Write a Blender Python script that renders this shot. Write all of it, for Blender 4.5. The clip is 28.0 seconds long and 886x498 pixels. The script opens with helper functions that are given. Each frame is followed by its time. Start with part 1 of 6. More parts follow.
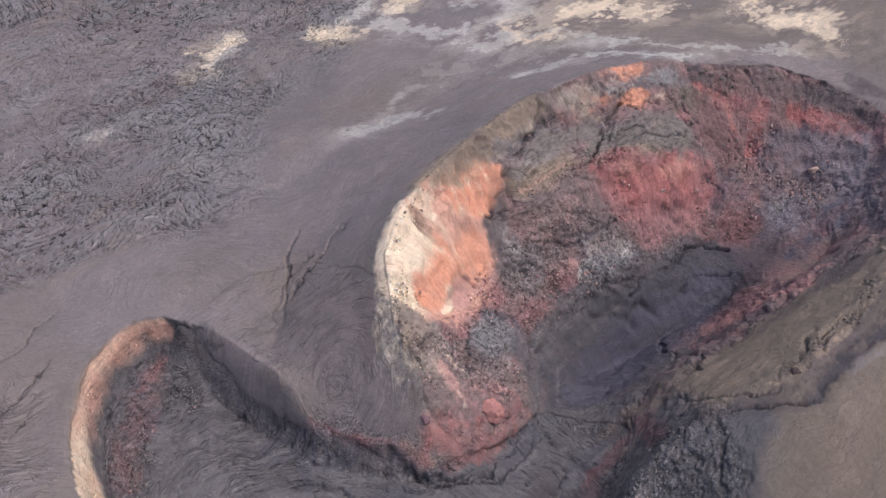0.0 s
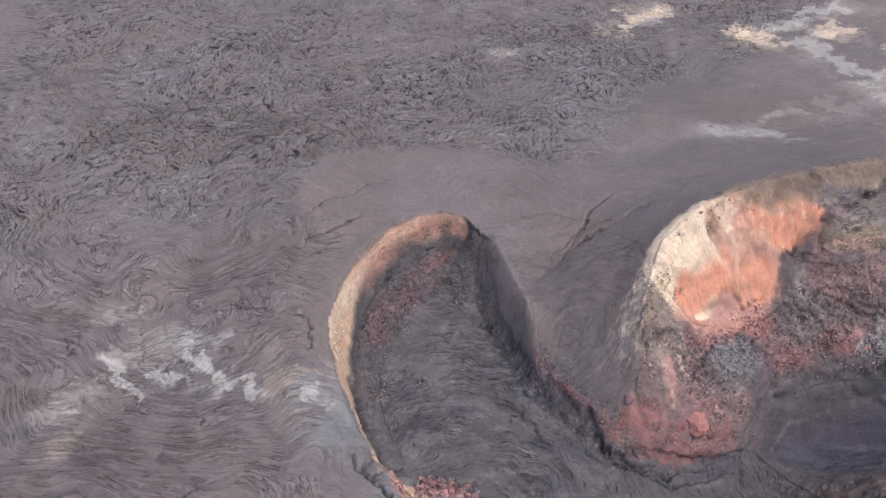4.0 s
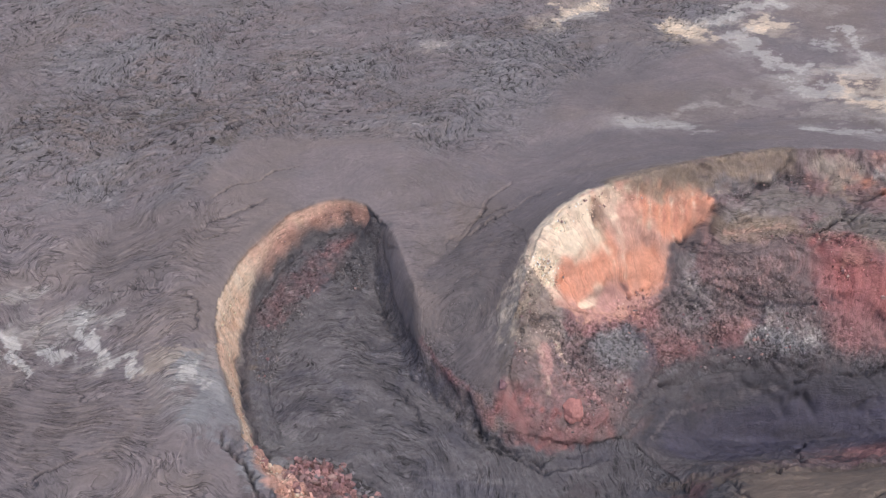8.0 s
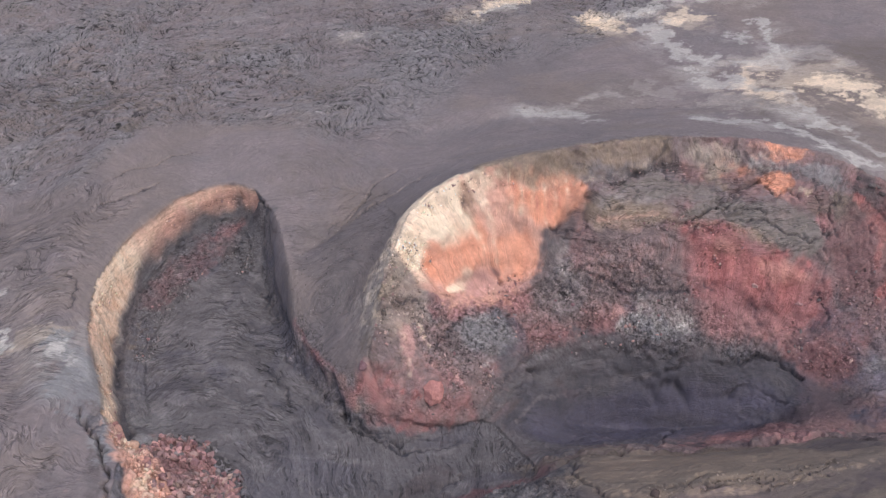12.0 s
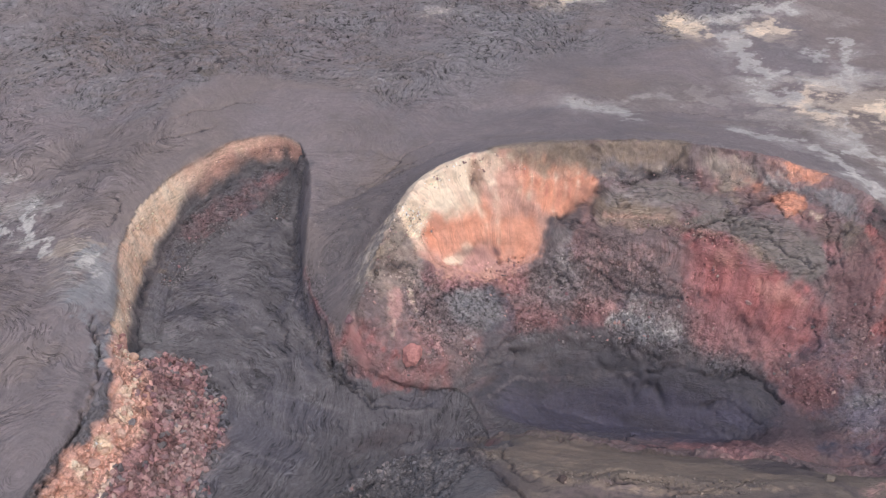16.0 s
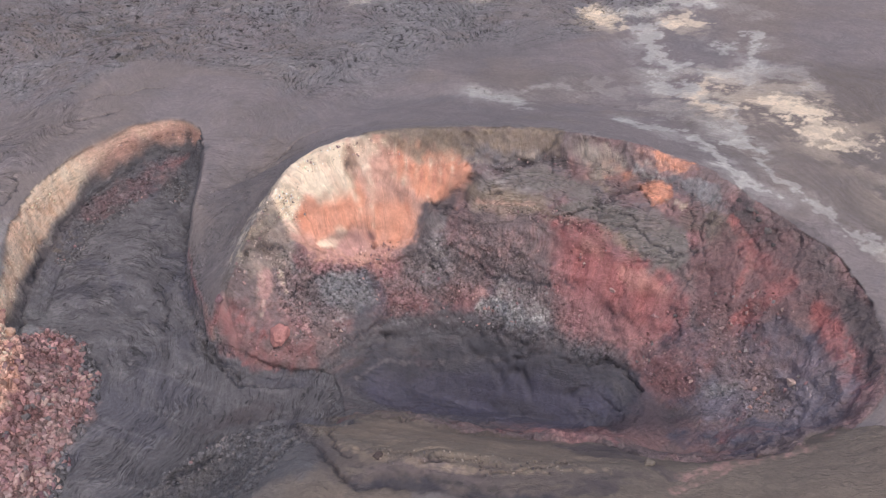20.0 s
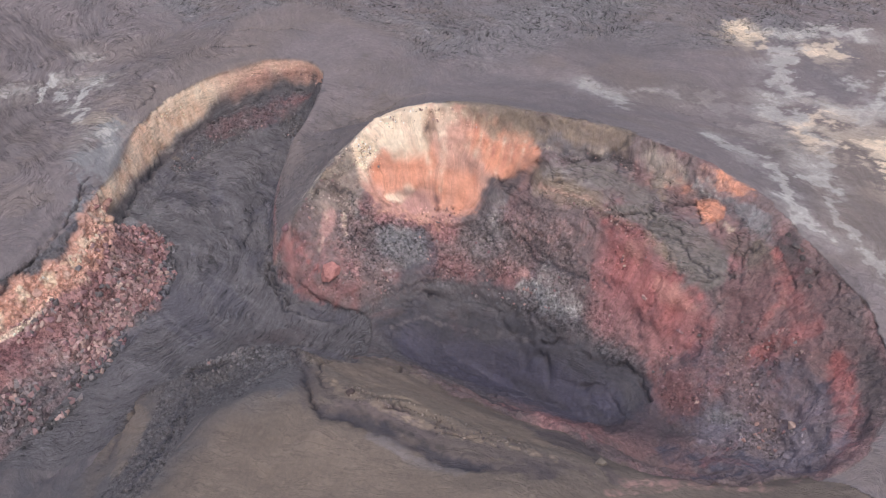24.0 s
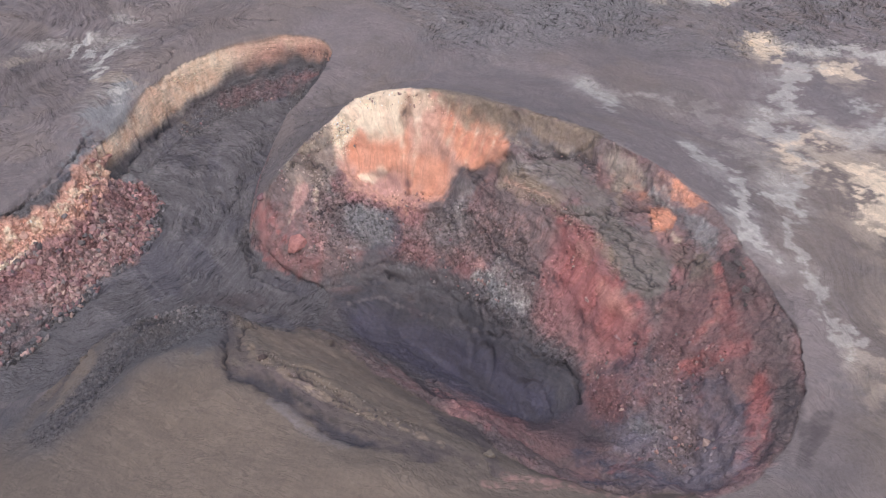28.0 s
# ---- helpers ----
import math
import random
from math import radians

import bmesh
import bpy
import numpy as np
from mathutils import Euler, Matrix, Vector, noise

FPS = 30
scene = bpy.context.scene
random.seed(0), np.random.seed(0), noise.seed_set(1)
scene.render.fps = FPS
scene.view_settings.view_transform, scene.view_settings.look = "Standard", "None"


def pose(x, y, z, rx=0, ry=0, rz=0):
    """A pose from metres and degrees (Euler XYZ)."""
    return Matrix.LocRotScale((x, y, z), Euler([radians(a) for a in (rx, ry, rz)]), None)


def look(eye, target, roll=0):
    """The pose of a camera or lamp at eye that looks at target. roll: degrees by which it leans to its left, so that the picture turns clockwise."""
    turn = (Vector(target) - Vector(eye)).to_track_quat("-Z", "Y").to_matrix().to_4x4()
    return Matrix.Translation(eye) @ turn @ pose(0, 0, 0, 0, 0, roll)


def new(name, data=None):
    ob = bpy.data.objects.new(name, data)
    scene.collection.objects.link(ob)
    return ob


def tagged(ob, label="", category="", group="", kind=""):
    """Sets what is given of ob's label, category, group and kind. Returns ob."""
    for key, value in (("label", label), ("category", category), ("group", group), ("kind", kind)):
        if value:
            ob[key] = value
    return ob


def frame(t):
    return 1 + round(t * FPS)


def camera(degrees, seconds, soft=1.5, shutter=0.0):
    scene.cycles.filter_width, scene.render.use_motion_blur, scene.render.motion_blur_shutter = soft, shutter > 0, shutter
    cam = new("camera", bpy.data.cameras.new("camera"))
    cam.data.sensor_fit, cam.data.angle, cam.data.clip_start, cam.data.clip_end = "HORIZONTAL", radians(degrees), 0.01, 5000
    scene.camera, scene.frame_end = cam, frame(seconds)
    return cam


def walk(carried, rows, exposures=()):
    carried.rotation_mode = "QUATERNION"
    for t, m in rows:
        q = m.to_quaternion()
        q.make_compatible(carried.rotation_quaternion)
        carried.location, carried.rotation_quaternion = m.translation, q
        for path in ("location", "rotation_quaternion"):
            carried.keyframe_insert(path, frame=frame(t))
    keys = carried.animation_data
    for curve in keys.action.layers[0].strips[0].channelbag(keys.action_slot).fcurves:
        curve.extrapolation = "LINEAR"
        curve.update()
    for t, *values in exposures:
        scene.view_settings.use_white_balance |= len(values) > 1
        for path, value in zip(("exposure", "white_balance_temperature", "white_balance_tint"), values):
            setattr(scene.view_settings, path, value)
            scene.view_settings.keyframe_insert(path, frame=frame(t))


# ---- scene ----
cam = camera(45.04, 28.0, soft=1.25)

PATH = [
    (0, (-37.10, 39.07, 177.80), (-2.21, 105.04, 111.24), -6.07),
    (0.5, (-35.01, 37.46, 177.50), (-0.15, 103.54, 111.03), -6.09),
    (1, (-32.40, 34.50, 177.65), (0.82, 101.62, 111.38), -6.05),
    (1.5, (-28.60, 27.67, 179.46), (-7.81, 100.07, 113.69), -4.83),
    (2, (-23.21, 21.64, 181.31), (-18.58, 96.91, 115.63), -3.24),
    (2.5, (-18.46, 18.23, 182.75), (-18.87, 93.55, 116.98), -2.88),
    (4.5, (-2.02, 13.43, 182.76), (-6.51, 88.60, 116.96), -2.96),
    (5, (2.88, 12.88, 182.38), (-2.24, 88.04, 116.62), -3.12),
    (5.5, (7.37, 12.52, 182.22), (1.81, 87.63, 116.44), -3.22),
    (6, (11.82, 11.97, 181.65), (5.86, 87.13, 115.97), -3.30),
    (6.5, (16.23, 11.51, 181.14), (9.91, 86.72, 115.53), -3.40),
    (7, (20.75, 11.11, 180.62), (14.08, 86.35, 115.09), -3.51),
    (7.5, (25.35, 10.87, 180.22), (18.34, 86.11, 114.73), -3.63),
    (8, (30.04, 10.53, 179.61), (22.70, 85.80, 114.19), -3.75),
    (8.5, (34.99, 10.30, 178.95), (27.34, 85.61, 113.60), -3.88),
    (9, (40.11, 10.04, 178.43), (32.14, 85.37, 113.14), -4.01),
    (9.5, (44.96, 9.90, 177.68), (36.78, 85.26, 112.46), -4.09),
    (10, (50.02, 9.55, 176.96), (41.57, 84.98, 111.85), -4.18),
    (10.5, (54.81, 9.37, 176.28), (46.18, 84.83, 111.24), -4.25),
    (11, (59.72, 9.11, 175.68), (50.78, 84.59, 110.69), -4.35),
    (11.5, (64.28, 8.82, 175.17), (55.17, 84.30, 110.21), -4.44),
    (13.5, (87.52, 4.64, 178.55), (67.40, 77.73, 113.34), -4.46),
    (14, (93.08, 4.38, 179.35), (70.06, 76.50, 114.01), -4.27),
    (14.5, (98.38, 4.54, 179.40), (73.93, 76.19, 114.06), -4.27),
    (15, (103.58, 5.16, 179.33), (78.26, 76.46, 113.94), -4.33),
    (15.5, (108.71, 6.07, 178.89), (82.76, 77.15, 113.51), -4.41),
    (16, (114.09, 6.97, 178.47), (87.53, 77.87, 113.13), -4.52),
    (16.5, (119.20, 7.95, 177.98), (92.12, 78.71, 112.71), -4.60),
    (17, (124.32, 9.06, 177.65), (96.76, 79.64, 112.39), -4.71),
    (17.5, (129.78, 10.35, 177.13), (101.74, 80.79, 111.92), -4.88),
    (18, (135.04, 11.46, 176.41), (106.62, 81.81, 111.28), -5.01),
    (18.5, (140.34, 12.59, 175.96), (111.52, 82.79, 110.83), -5.13),
    (19, (145.36, 13.73, 175.30), (116.23, 83.83, 110.21), -5.20),
    (19.5, (150.61, 14.93, 174.76), (121.14, 84.92, 109.70), -5.31),
    (20, (155.64, 15.80, 174.36), (125.48, 85.54, 109.35), -5.32),
    (20.5, (161.57, 16.71, 174.23), (129.27, 85.55, 109.28), -5.19),
    (21, (168.67, 16.85, 176.04), (130.16, 82.33, 111.00), -4.51),
    (21.5, (174.95, 17.93, 176.97), (133.10, 81.31, 111.91), -4.24),
    (23.5, (195.12, 26.33, 175.56), (149.75, 87.47, 110.72), -4.38),
    (24, (200.86, 28.24, 176.68), (152.37, 86.76, 111.69), -4.02),
    (24.5, (207.24, 30.45, 178.06), (154.60, 85.12, 112.94), -3.58),
    (25, (212.33, 33.44, 178.27), (158.00, 86.40, 113.13), -3.49),
    (25.5, (216.95, 36.58, 178.00), (161.73, 88.68, 112.92), -3.49),
    (26, (220.91, 39.92, 177.67), (165.18, 91.55, 112.64), -3.55),
    (26.5, (224.64, 43.17, 176.99), (168.54, 94.51, 112.05), -3.62),
    (27, (228.29, 46.64, 176.50), (171.93, 97.71, 111.58), -3.73),
    (27.5, (231.96, 50.03, 175.88), (175.37, 100.86, 110.98), -3.79),
    (28, (235.54, 53.43, 175.34), (178.74, 104.02, 110.42), -3.85),
]
walk(cam, [(t, look(eye, target, roll)) for t, eye, target, roll in PATH])

# ---- light: high thin cloud, a soft sun behind the camera ----
SUN_TURN, SUN_HEIGHT = radians(136), radians(60)
world = bpy.data.worlds.new("sky")
scene.world = world
world.use_nodes = True
wn = world.node_tree
sky = wn.nodes.new("ShaderNodeTexSky")
sky.sky_type, sky.sun_disc = "NISHITA", False
sky.sun_elevation, sky.sun_rotation = SUN_HEIGHT, SUN_TURN
sky.air_density, sky.dust_density, sky.ozone_density = 1.0, 4.0, 1.0
wn.links.new(sky.outputs[0], wn.nodes["Background"].inputs[0])
wn.nodes["Background"].inputs[1].default_value = 0.15
sun = new("sun", bpy.data.lights.new("sun", "SUN"))
sun.data.energy, sun.data.angle, sun.data.color = 1.1, radians(60), (1.0, 0.92, 0.86)
toward = Vector((math.sin(SUN_TURN) * math.cos(SUN_HEIGHT), math.cos(SUN_TURN) * math.cos(SUN_HEIGHT), math.sin(SUN_HEIGHT)))
sun.matrix_world = look((60, 100, 300), Vector((60, 100, 300)) - toward)
scene.view_settings.exposure = 0.17

# ---- materials ----
def rock_material(name, tint=None, grain=1.0, rough=0.9):
    """Weathered lava: its colour from the mesh's own stains and painted shade or from tint, with grain, grit and relief
    at three sizes.
    """
    m = bpy.data.materials.new(name)
    m.use_nodes = True
    t = m.node_tree
    node, link = t.nodes.new, t.links.new
    shader = t.nodes["Principled BSDF"]
    place = node("ShaderNodeNewGeometry").outputs["Position"]

    def cloud(scale, detail, roughness=0.6, warp=0.0):
        n = node("ShaderNodeTexNoise")
        n.inputs["Scale"].default_value, n.inputs["Detail"].default_value = scale, detail
        n.inputs["Roughness"].default_value, n.inputs["Distortion"].default_value = roughness, warp
        link(place, n.inputs["Vector"])
        return n.outputs["Fac"]

    def calc(op, a, b=None, c=None):
        n = node("ShaderNodeMath")
        n.operation = op
        for k, v in enumerate((a, b, c)):
            if v is not None:
                link(v, n.inputs[k]) if hasattr(v, "is_linked") else setattr(n.inputs[k], "default_value", v)
        return n.outputs[0]

    if tint is None:
        paint = node("ShaderNodeAttribute")
        paint.attribute_name = "tint"
        colour, grit = paint.outputs["Color"], paint.outputs["Alpha"]
    else:
        flat = node("ShaderNodeRGB")
        flat.outputs[0].default_value = (*tint, 1)
        dice = node("ShaderNodeObjectInfo").outputs["Random"]
        shift = node("ShaderNodeHueSaturation")
        link(flat.outputs[0], shift.inputs["Color"])
        link(calc("MULTIPLY_ADD", dice, 0.06, 0.47), shift.inputs["Hue"])
        link(calc("MULTIPLY_ADD", dice, 0.75, 0.65), shift.inputs["Value"])
        colour, grit = shift.outputs[0], 0.3
    broad, mid, fine = cloud(0.16, 5, 0.6, 0.4), cloud(1.1, 6, 0.68), cloud(7.0, 4, 0.7)
    stones = node("ShaderNodeTexVoronoi")
    stones.inputs["Scale"].default_value = 1.5
    link(place, stones.inputs["Vector"])
    pebbles = node("ShaderNodeTexVoronoi")
    pebbles.inputs["Scale"].default_value = 4.2
    link(place, pebbles.inputs["Vector"])
    tone = node("ShaderNodeSeparateColor")
    link(stones.outputs["Color"], tone.inputs[0])
    tone2 = node("ShaderNodeSeparateColor")
    link(pebbles.outputs["Color"], tone2.inputs[0])
    value = calc("MULTIPLY_ADD", broad, 0.55, 0.34)
    lively = calc("MULTIPLY_ADD", grit, 1.3 * grain, 0.42 * grain) if tint is None else 1.2 * grain
    value = calc("MULTIPLY_ADD", calc("SUBTRACT", mid, 0.5), lively, calc("ADD", value, 0.4))
    value = calc("MULTIPLY_ADD", calc("SUBTRACT", fine, 0.5), calc("MULTIPLY", lively, 0.55), value)
    lot = calc("ADD", calc("SUBTRACT", tone.outputs[0], 0.5), calc("MULTIPLY", calc("SUBTRACT", tone2.outputs[0], 0.5), 0.7))
    value = calc("MULTIPLY_ADD", calc("MULTIPLY", lot, calc("MULTIPLY", grit, grit)) if tint is None else calc("MULTIPLY", lot, 0.3), 0.6, value)
    # folds, slivers and gaps of the crust, drawn out along the way the lava flowed
    stream = node("ShaderNodeAttribute")
    stream.attribute_name = "flow"
    lanes, spot = node("ShaderNodeSeparateXYZ"), node("ShaderNodeSeparateXYZ")
    link(stream.outputs["Vector"], lanes.inputs[0])
    link(place, spot.inputs[0])
    across, seam, dashed = lanes.outputs[0], lanes.outputs[1], lanes.outputs[2]

    def drawn(wide, lengthwise, detail, roughness, warp):
        v = node("ShaderNodeCombineXYZ")
        link(calc("MULTIPLY", across, wide), v.inputs[0])
        link(calc("MULTIPLY", spot.outputs[0], lengthwise), v.inputs[1])
        link(calc("MULTIPLY", spot.outputs[1], lengthwise), v.inputs[2])
        n = node("ShaderNodeTexNoise")
        n.inputs["Scale"].default_value, n.inputs["Detail"].default_value = 1.0, detail
        n.inputs["Roughness"].default_value, n.inputs["Distortion"].default_value = roughness, warp
        link(v.outputs[0], n.inputs["Vector"])
        return n.outputs["Fac"]

    def held(v):
        return calc("MINIMUM", calc("MAXIMUM", v, 0.0), 1.0)

    def thread(n, level, sharp):
        return calc("MAXIMUM", calc("SUBTRACT", 1.0, calc("MULTIPLY", calc("ABSOLUTE", calc("SUBTRACT", n, level)), sharp)), 0.0)

    skin, lace, sliver, strand = drawn(0.42, 0.1, 3, 0.55, 0.5), drawn(0.8, 0.16, 2, 0.5, 0.4), drawn(0.8, 0.24, 2, 0.5, 0.5), drawn(0.7, 0.05, 5, 0.68, 0.2)
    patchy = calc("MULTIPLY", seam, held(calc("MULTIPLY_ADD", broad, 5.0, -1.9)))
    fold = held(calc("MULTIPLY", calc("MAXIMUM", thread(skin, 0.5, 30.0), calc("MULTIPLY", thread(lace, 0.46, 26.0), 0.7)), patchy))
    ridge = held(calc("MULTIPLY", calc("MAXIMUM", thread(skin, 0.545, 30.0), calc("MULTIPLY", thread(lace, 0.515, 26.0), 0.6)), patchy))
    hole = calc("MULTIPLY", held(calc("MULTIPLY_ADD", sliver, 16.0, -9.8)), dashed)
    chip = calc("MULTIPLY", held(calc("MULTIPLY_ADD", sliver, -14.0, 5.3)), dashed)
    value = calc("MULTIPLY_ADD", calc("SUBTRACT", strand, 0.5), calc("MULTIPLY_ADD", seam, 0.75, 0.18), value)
    # dark crease beside light ridge: the folds' shading put into the colour
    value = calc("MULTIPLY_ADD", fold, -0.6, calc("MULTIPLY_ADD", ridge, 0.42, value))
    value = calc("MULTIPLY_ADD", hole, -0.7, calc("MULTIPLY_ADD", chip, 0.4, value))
    swirl = node("ShaderNodeVectorMath")
    swirl.operation = "MULTIPLY_ADD"
    jolt = node("ShaderNodeTexNoise")
    jolt.inputs["Scale"].default_value, jolt.inputs["Detail"].default_value = 0.45, 4
    link(place, jolt.inputs["Vector"])
    link(jolt.outputs["Color"], swirl.inputs[0])
    swirl.inputs[1].default_value = (3.0, 3.0, 3.0)
    link(place, swirl.inputs[2])
    joint = node("ShaderNodeTexVoronoi")
    joint.feature = "DISTANCE_TO_EDGE"
    joint.inputs["Scale"].default_value = 0.3
    link(swirl.outputs[0], joint.inputs["Vector"])
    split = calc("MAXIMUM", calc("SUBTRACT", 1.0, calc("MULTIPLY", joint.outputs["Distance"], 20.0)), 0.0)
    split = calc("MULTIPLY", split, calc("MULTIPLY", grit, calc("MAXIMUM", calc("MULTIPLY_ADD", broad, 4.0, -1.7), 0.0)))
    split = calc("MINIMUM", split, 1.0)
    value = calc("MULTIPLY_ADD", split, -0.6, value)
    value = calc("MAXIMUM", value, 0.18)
    mix = node("ShaderNodeMix")
    mix.data_type, mix.blend_type = "RGBA", "MULTIPLY"
    mix.inputs[0].default_value = 1.0
    link(colour, mix.inputs[6])
    gray = node("ShaderNodeCombineColor")
    for k in range(3):
        link(value, gray.inputs[k])
    link(gray.outputs[0], mix.inputs[7])
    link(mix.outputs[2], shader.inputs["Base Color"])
    shader.inputs["Roughness"].default_value = rough
    shader.inputs["Specular IOR Level"].default_value = 0.25
    relief = calc("MULTIPLY_ADD", mid, 0.6, calc("MULTIPLY", fine, 0.12))
    lumps = calc("ADD", calc("SUBTRACT", 0.5, stones.outputs["Distance"]), calc("MULTIPLY", calc("SUBTRACT", 0.5, pebbles.outputs["Distance"]), 0.35))
    relief = calc("MULTIPLY_ADD", calc("MULTIPLY", lumps, grit), 0.8, relief)
    relief = calc("MULTIPLY_ADD", calc("ADD", calc("SUBTRACT", fold, calc("MULTIPLY", ridge, 0.6)), calc("SUBTRACT", hole, calc("MULTIPLY", chip, 0.5))), -0.7, calc("MULTIPLY_ADD", split, -0.8, relief))
    bump = node("ShaderNodeBump")
    bump.inputs["Strength"].default_value, bump.inputs["Distance"].default_value = 0.8, 0.55
    link(relief, bump.inputs["Height"])
    link(bump.outputs[0], shader.inputs["Normal"])
    return m


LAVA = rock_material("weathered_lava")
RED_ROCK = rock_material("red_scoria_rock", (0.31, 0.185, 0.19), 0.8)
BRICK_ROCK = rock_material("brick_red_rock", (0.43, 0.21, 0.195), 0.8)
SALMON_ROCK = rock_material("pale_salmon_rock", (0.47, 0.315, 0.265), 0.8)
GREY_ROCK = rock_material("grey_lava_rock", (0.20, 0.175, 0.18), 0.8)
PALE_ROCK = rock_material("pale_rock", (0.36, 0.245, 0.235), 0.8)
ORANGE_ROCK = rock_material("baked_orange_rock", (0.44, 0.27, 0.225), 0.8)
DARK_ROCK = rock_material("dark_lava_rock", (0.105, 0.09, 0.092), 0.8)
TAWNY_ROCK = rock_material("tawny_rock", (0.14, 0.112, 0.1), 0.8)

# ---- the lie of the land: crests, feet and floors as splines with heights ----
LINES = []


def spline(knots, step=0.4, closed=False):
    """Points every step metres along a smooth curve through the knots."""
    p = np.array(knots, float)
    ends = (p[-1:], p[:2]) if closed else (2 * p[:1] - p[1:2], 2 * p[-1:] - p[-2:-1])
    q = np.concatenate([ends[0], p, ends[1]])
    out = []
    for a, b, c, d in zip(q, q[1:], q[2:], q[3:]):
        n = max(2, int(np.linalg.norm(c[:2] - b[:2]) / step))
        u = np.arange(n)[:, None] / n
        out.append(0.5 * (2 * b + (c - a) * u + (2 * a - 5 * b + 4 * c - d) * u**2 + (3 * b - a - 3 * c + d) * u**3))
    if not closed:
        out.append(p[-1:])
    return np.concatenate(out)


def line(*knots, closed=False):
    LINES.append(spline(knots, 0.1, closed))
    return LINES[-1][::4]


# main crater: crest of the cone, all the way round
RIM = line((27, 175, -1), (29, 183, 5.5), (31.2, 194.6, 11.8), (37, 205.8, 19.3), (46.8, 213.5, 21.8), (58.5, 219.5, 22.1),
           (75, 227, 21), (92, 231.5, 20.4), (110, 231.5, 20.7), (121, 231.5, 19.2), (134, 230, 17), (146, 225.5, 13.8), (158, 219, 11.2),
           (169, 212.5, 8.8), (177, 202, 6), (180.5, 188, 4), (176, 173, 2), (164, 162, 1), (152, 154, 2), (138, 147.5, 4.5),
           (118, 138.5, 8.5), (104, 136.5, 9.8), (94, 132, 11), (79.5, 133.5, 9), (68, 135.4, 7.7))
# scarp under the crest, the slumped bench, and the slope below it
line((34, 194.5, 9), (41, 203, 14), (47.5, 208.5, 15.5), (56, 213, 14.5), (66, 218.5, 14), (77, 219.8, 13.4), (92, 224.6, 12), (112, 225, 11.2), (122, 224.5, 12.5), (131, 222.5, 13.8))
line((67.7, 214.5, 5.5), (79.6, 214.6, 5.8), (90, 214, 6.5), (99.2, 215, 7.6), (108, 214, 7.5), (116, 210.5, 5.5))
line((39, 195.5, 5), (48.4, 197.1, -2.2), (56, 201.5, -3), (63.5, 206.7, -1.9), (80, 205.6, -3.6), (94, 205.5, -4), (107.8, 208.1, -2.4), (123.5, 207.4, 1.1), (135.4, 215.2, 5.4), (148.3, 213, 2.8), (157, 206, 0), (166, 203, -2.5))
line((51, 187, -8), (62.5, 192.2, -12.7), (76.4, 195.2, -14.4), (91.6, 198, -12.2), (103.3, 196.1, -15.4), (123.4, 199.4, -16), (135.6, 201.5, -9.7), (149, 204.1, -4.4))
# the pit at the bottom, and the far chamber beside it
line((64.2, 181.6, -18.5), (70.7, 187, -23.7), (83.3, 189, -24.8), (97.3, 190.3, -20.8), (110, 191.5, -20), (122.9, 193.6, -20.2), (131, 189, -20.5), (138, 182.8, -21.6), (147, 188.5, -17), (161, 194.3, -13.7))
line((72, 180, -29), (80, 183, -33), (90, 183.5, -34.5), (103, 183, -33), (114, 182, -30), (124, 180, -26))
line((59, 173.5, -20.5), (63, 173.5, -23.5), (76, 172, -26), (91, 169.5, -23.5), (102, 168.2, -23.2), (114, 167.5, -18), (122, 165, -13), (138, 169, -19), (150, 172, -18))
line((74, 149, -3.5), (83, 150.5, -4.5), (91, 160.3, -13), (106, 160, -12), (121, 157.5, -4.5), (128, 159.5, -4), (135, 158.5, -5.2), (150, 161, -6))
line((150.4, 190.3, -14.4), (163, 182, -13), (173, 178, -6))
line((161, 210.5, 4), (169.4, 204.9, 2.2), (173, 196, 0), (175.5, 186, -1))
# toe of the tongue that runs down between the two vents
line((29.5, 181, 3), (35.8, 181.5, -2), (43, 179.5, -8.4), (50, 180, -11))
line((28.5, 174, -6), (33, 171.5, -11), (42, 173, -10.4), (49, 173.5, -13))
line((25, 168.5, -16.2), (32.5, 168.2, -16), (44, 168, -18.5), (54, 171.5, -20), (58, 177, -19.5), (62, 184, -17))
# spur: its western edge, its top and its foot
line((-10, 227.5, 3), (-4, 221, 3.4), (1, 208, 1.8), (3.7, 200, 0.8), (6, 190.5, -7), (11, 183, -8.8), (17, 175.8, -9.4), (21.5, 172.8, -9.5))
line((-9, 221.5, -9), (-7.5, 213.5, -13), (-3.3, 203.5, -15), (0.8, 193.5, -16), (5, 185, -16.6), (13.8, 176.5, -16.8), (21.5, 169.9, -17))
line((4.5, 206, 0.2), (12, 218, -0.6), (20.3, 228.8, 4.5))
line((9, 199, 0), (21, 198, 4.8), (23, 188, 1.5), (22.5, 178, -3), (26, 173.4, -3))
# western vent: crest, foot of its wall, and floor of the lava channel
WEST = line((-9, 228.5, 3), (-13, 232, 4.2), (-19.7, 233.2, 4.6), (-27, 229.5, 4.6), (-34, 223.6, 4.3), (-42, 207.7, 2.8), (-43.4, 189.3, 1.2), (-37.4, 171.4, 0.5), (-32.5, 161, -2), (-27.5, 153.5, -1.5), (-24, 148.5, -0.8), (-21, 138, -1), (-21, 125, -2.5), (-23, 105, -4), (-25, 80, -6))
line((-12, 229, -4), (-19.8, 230.5, -5), (-27, 226, -6), (-33.9, 220, -8.3), (-39.6, 203.1, -10.3), (-38, 183, -12.6), (-33, 168, -12.5), (-26.5, 157, -13.8), (-23.7, 154, -13))
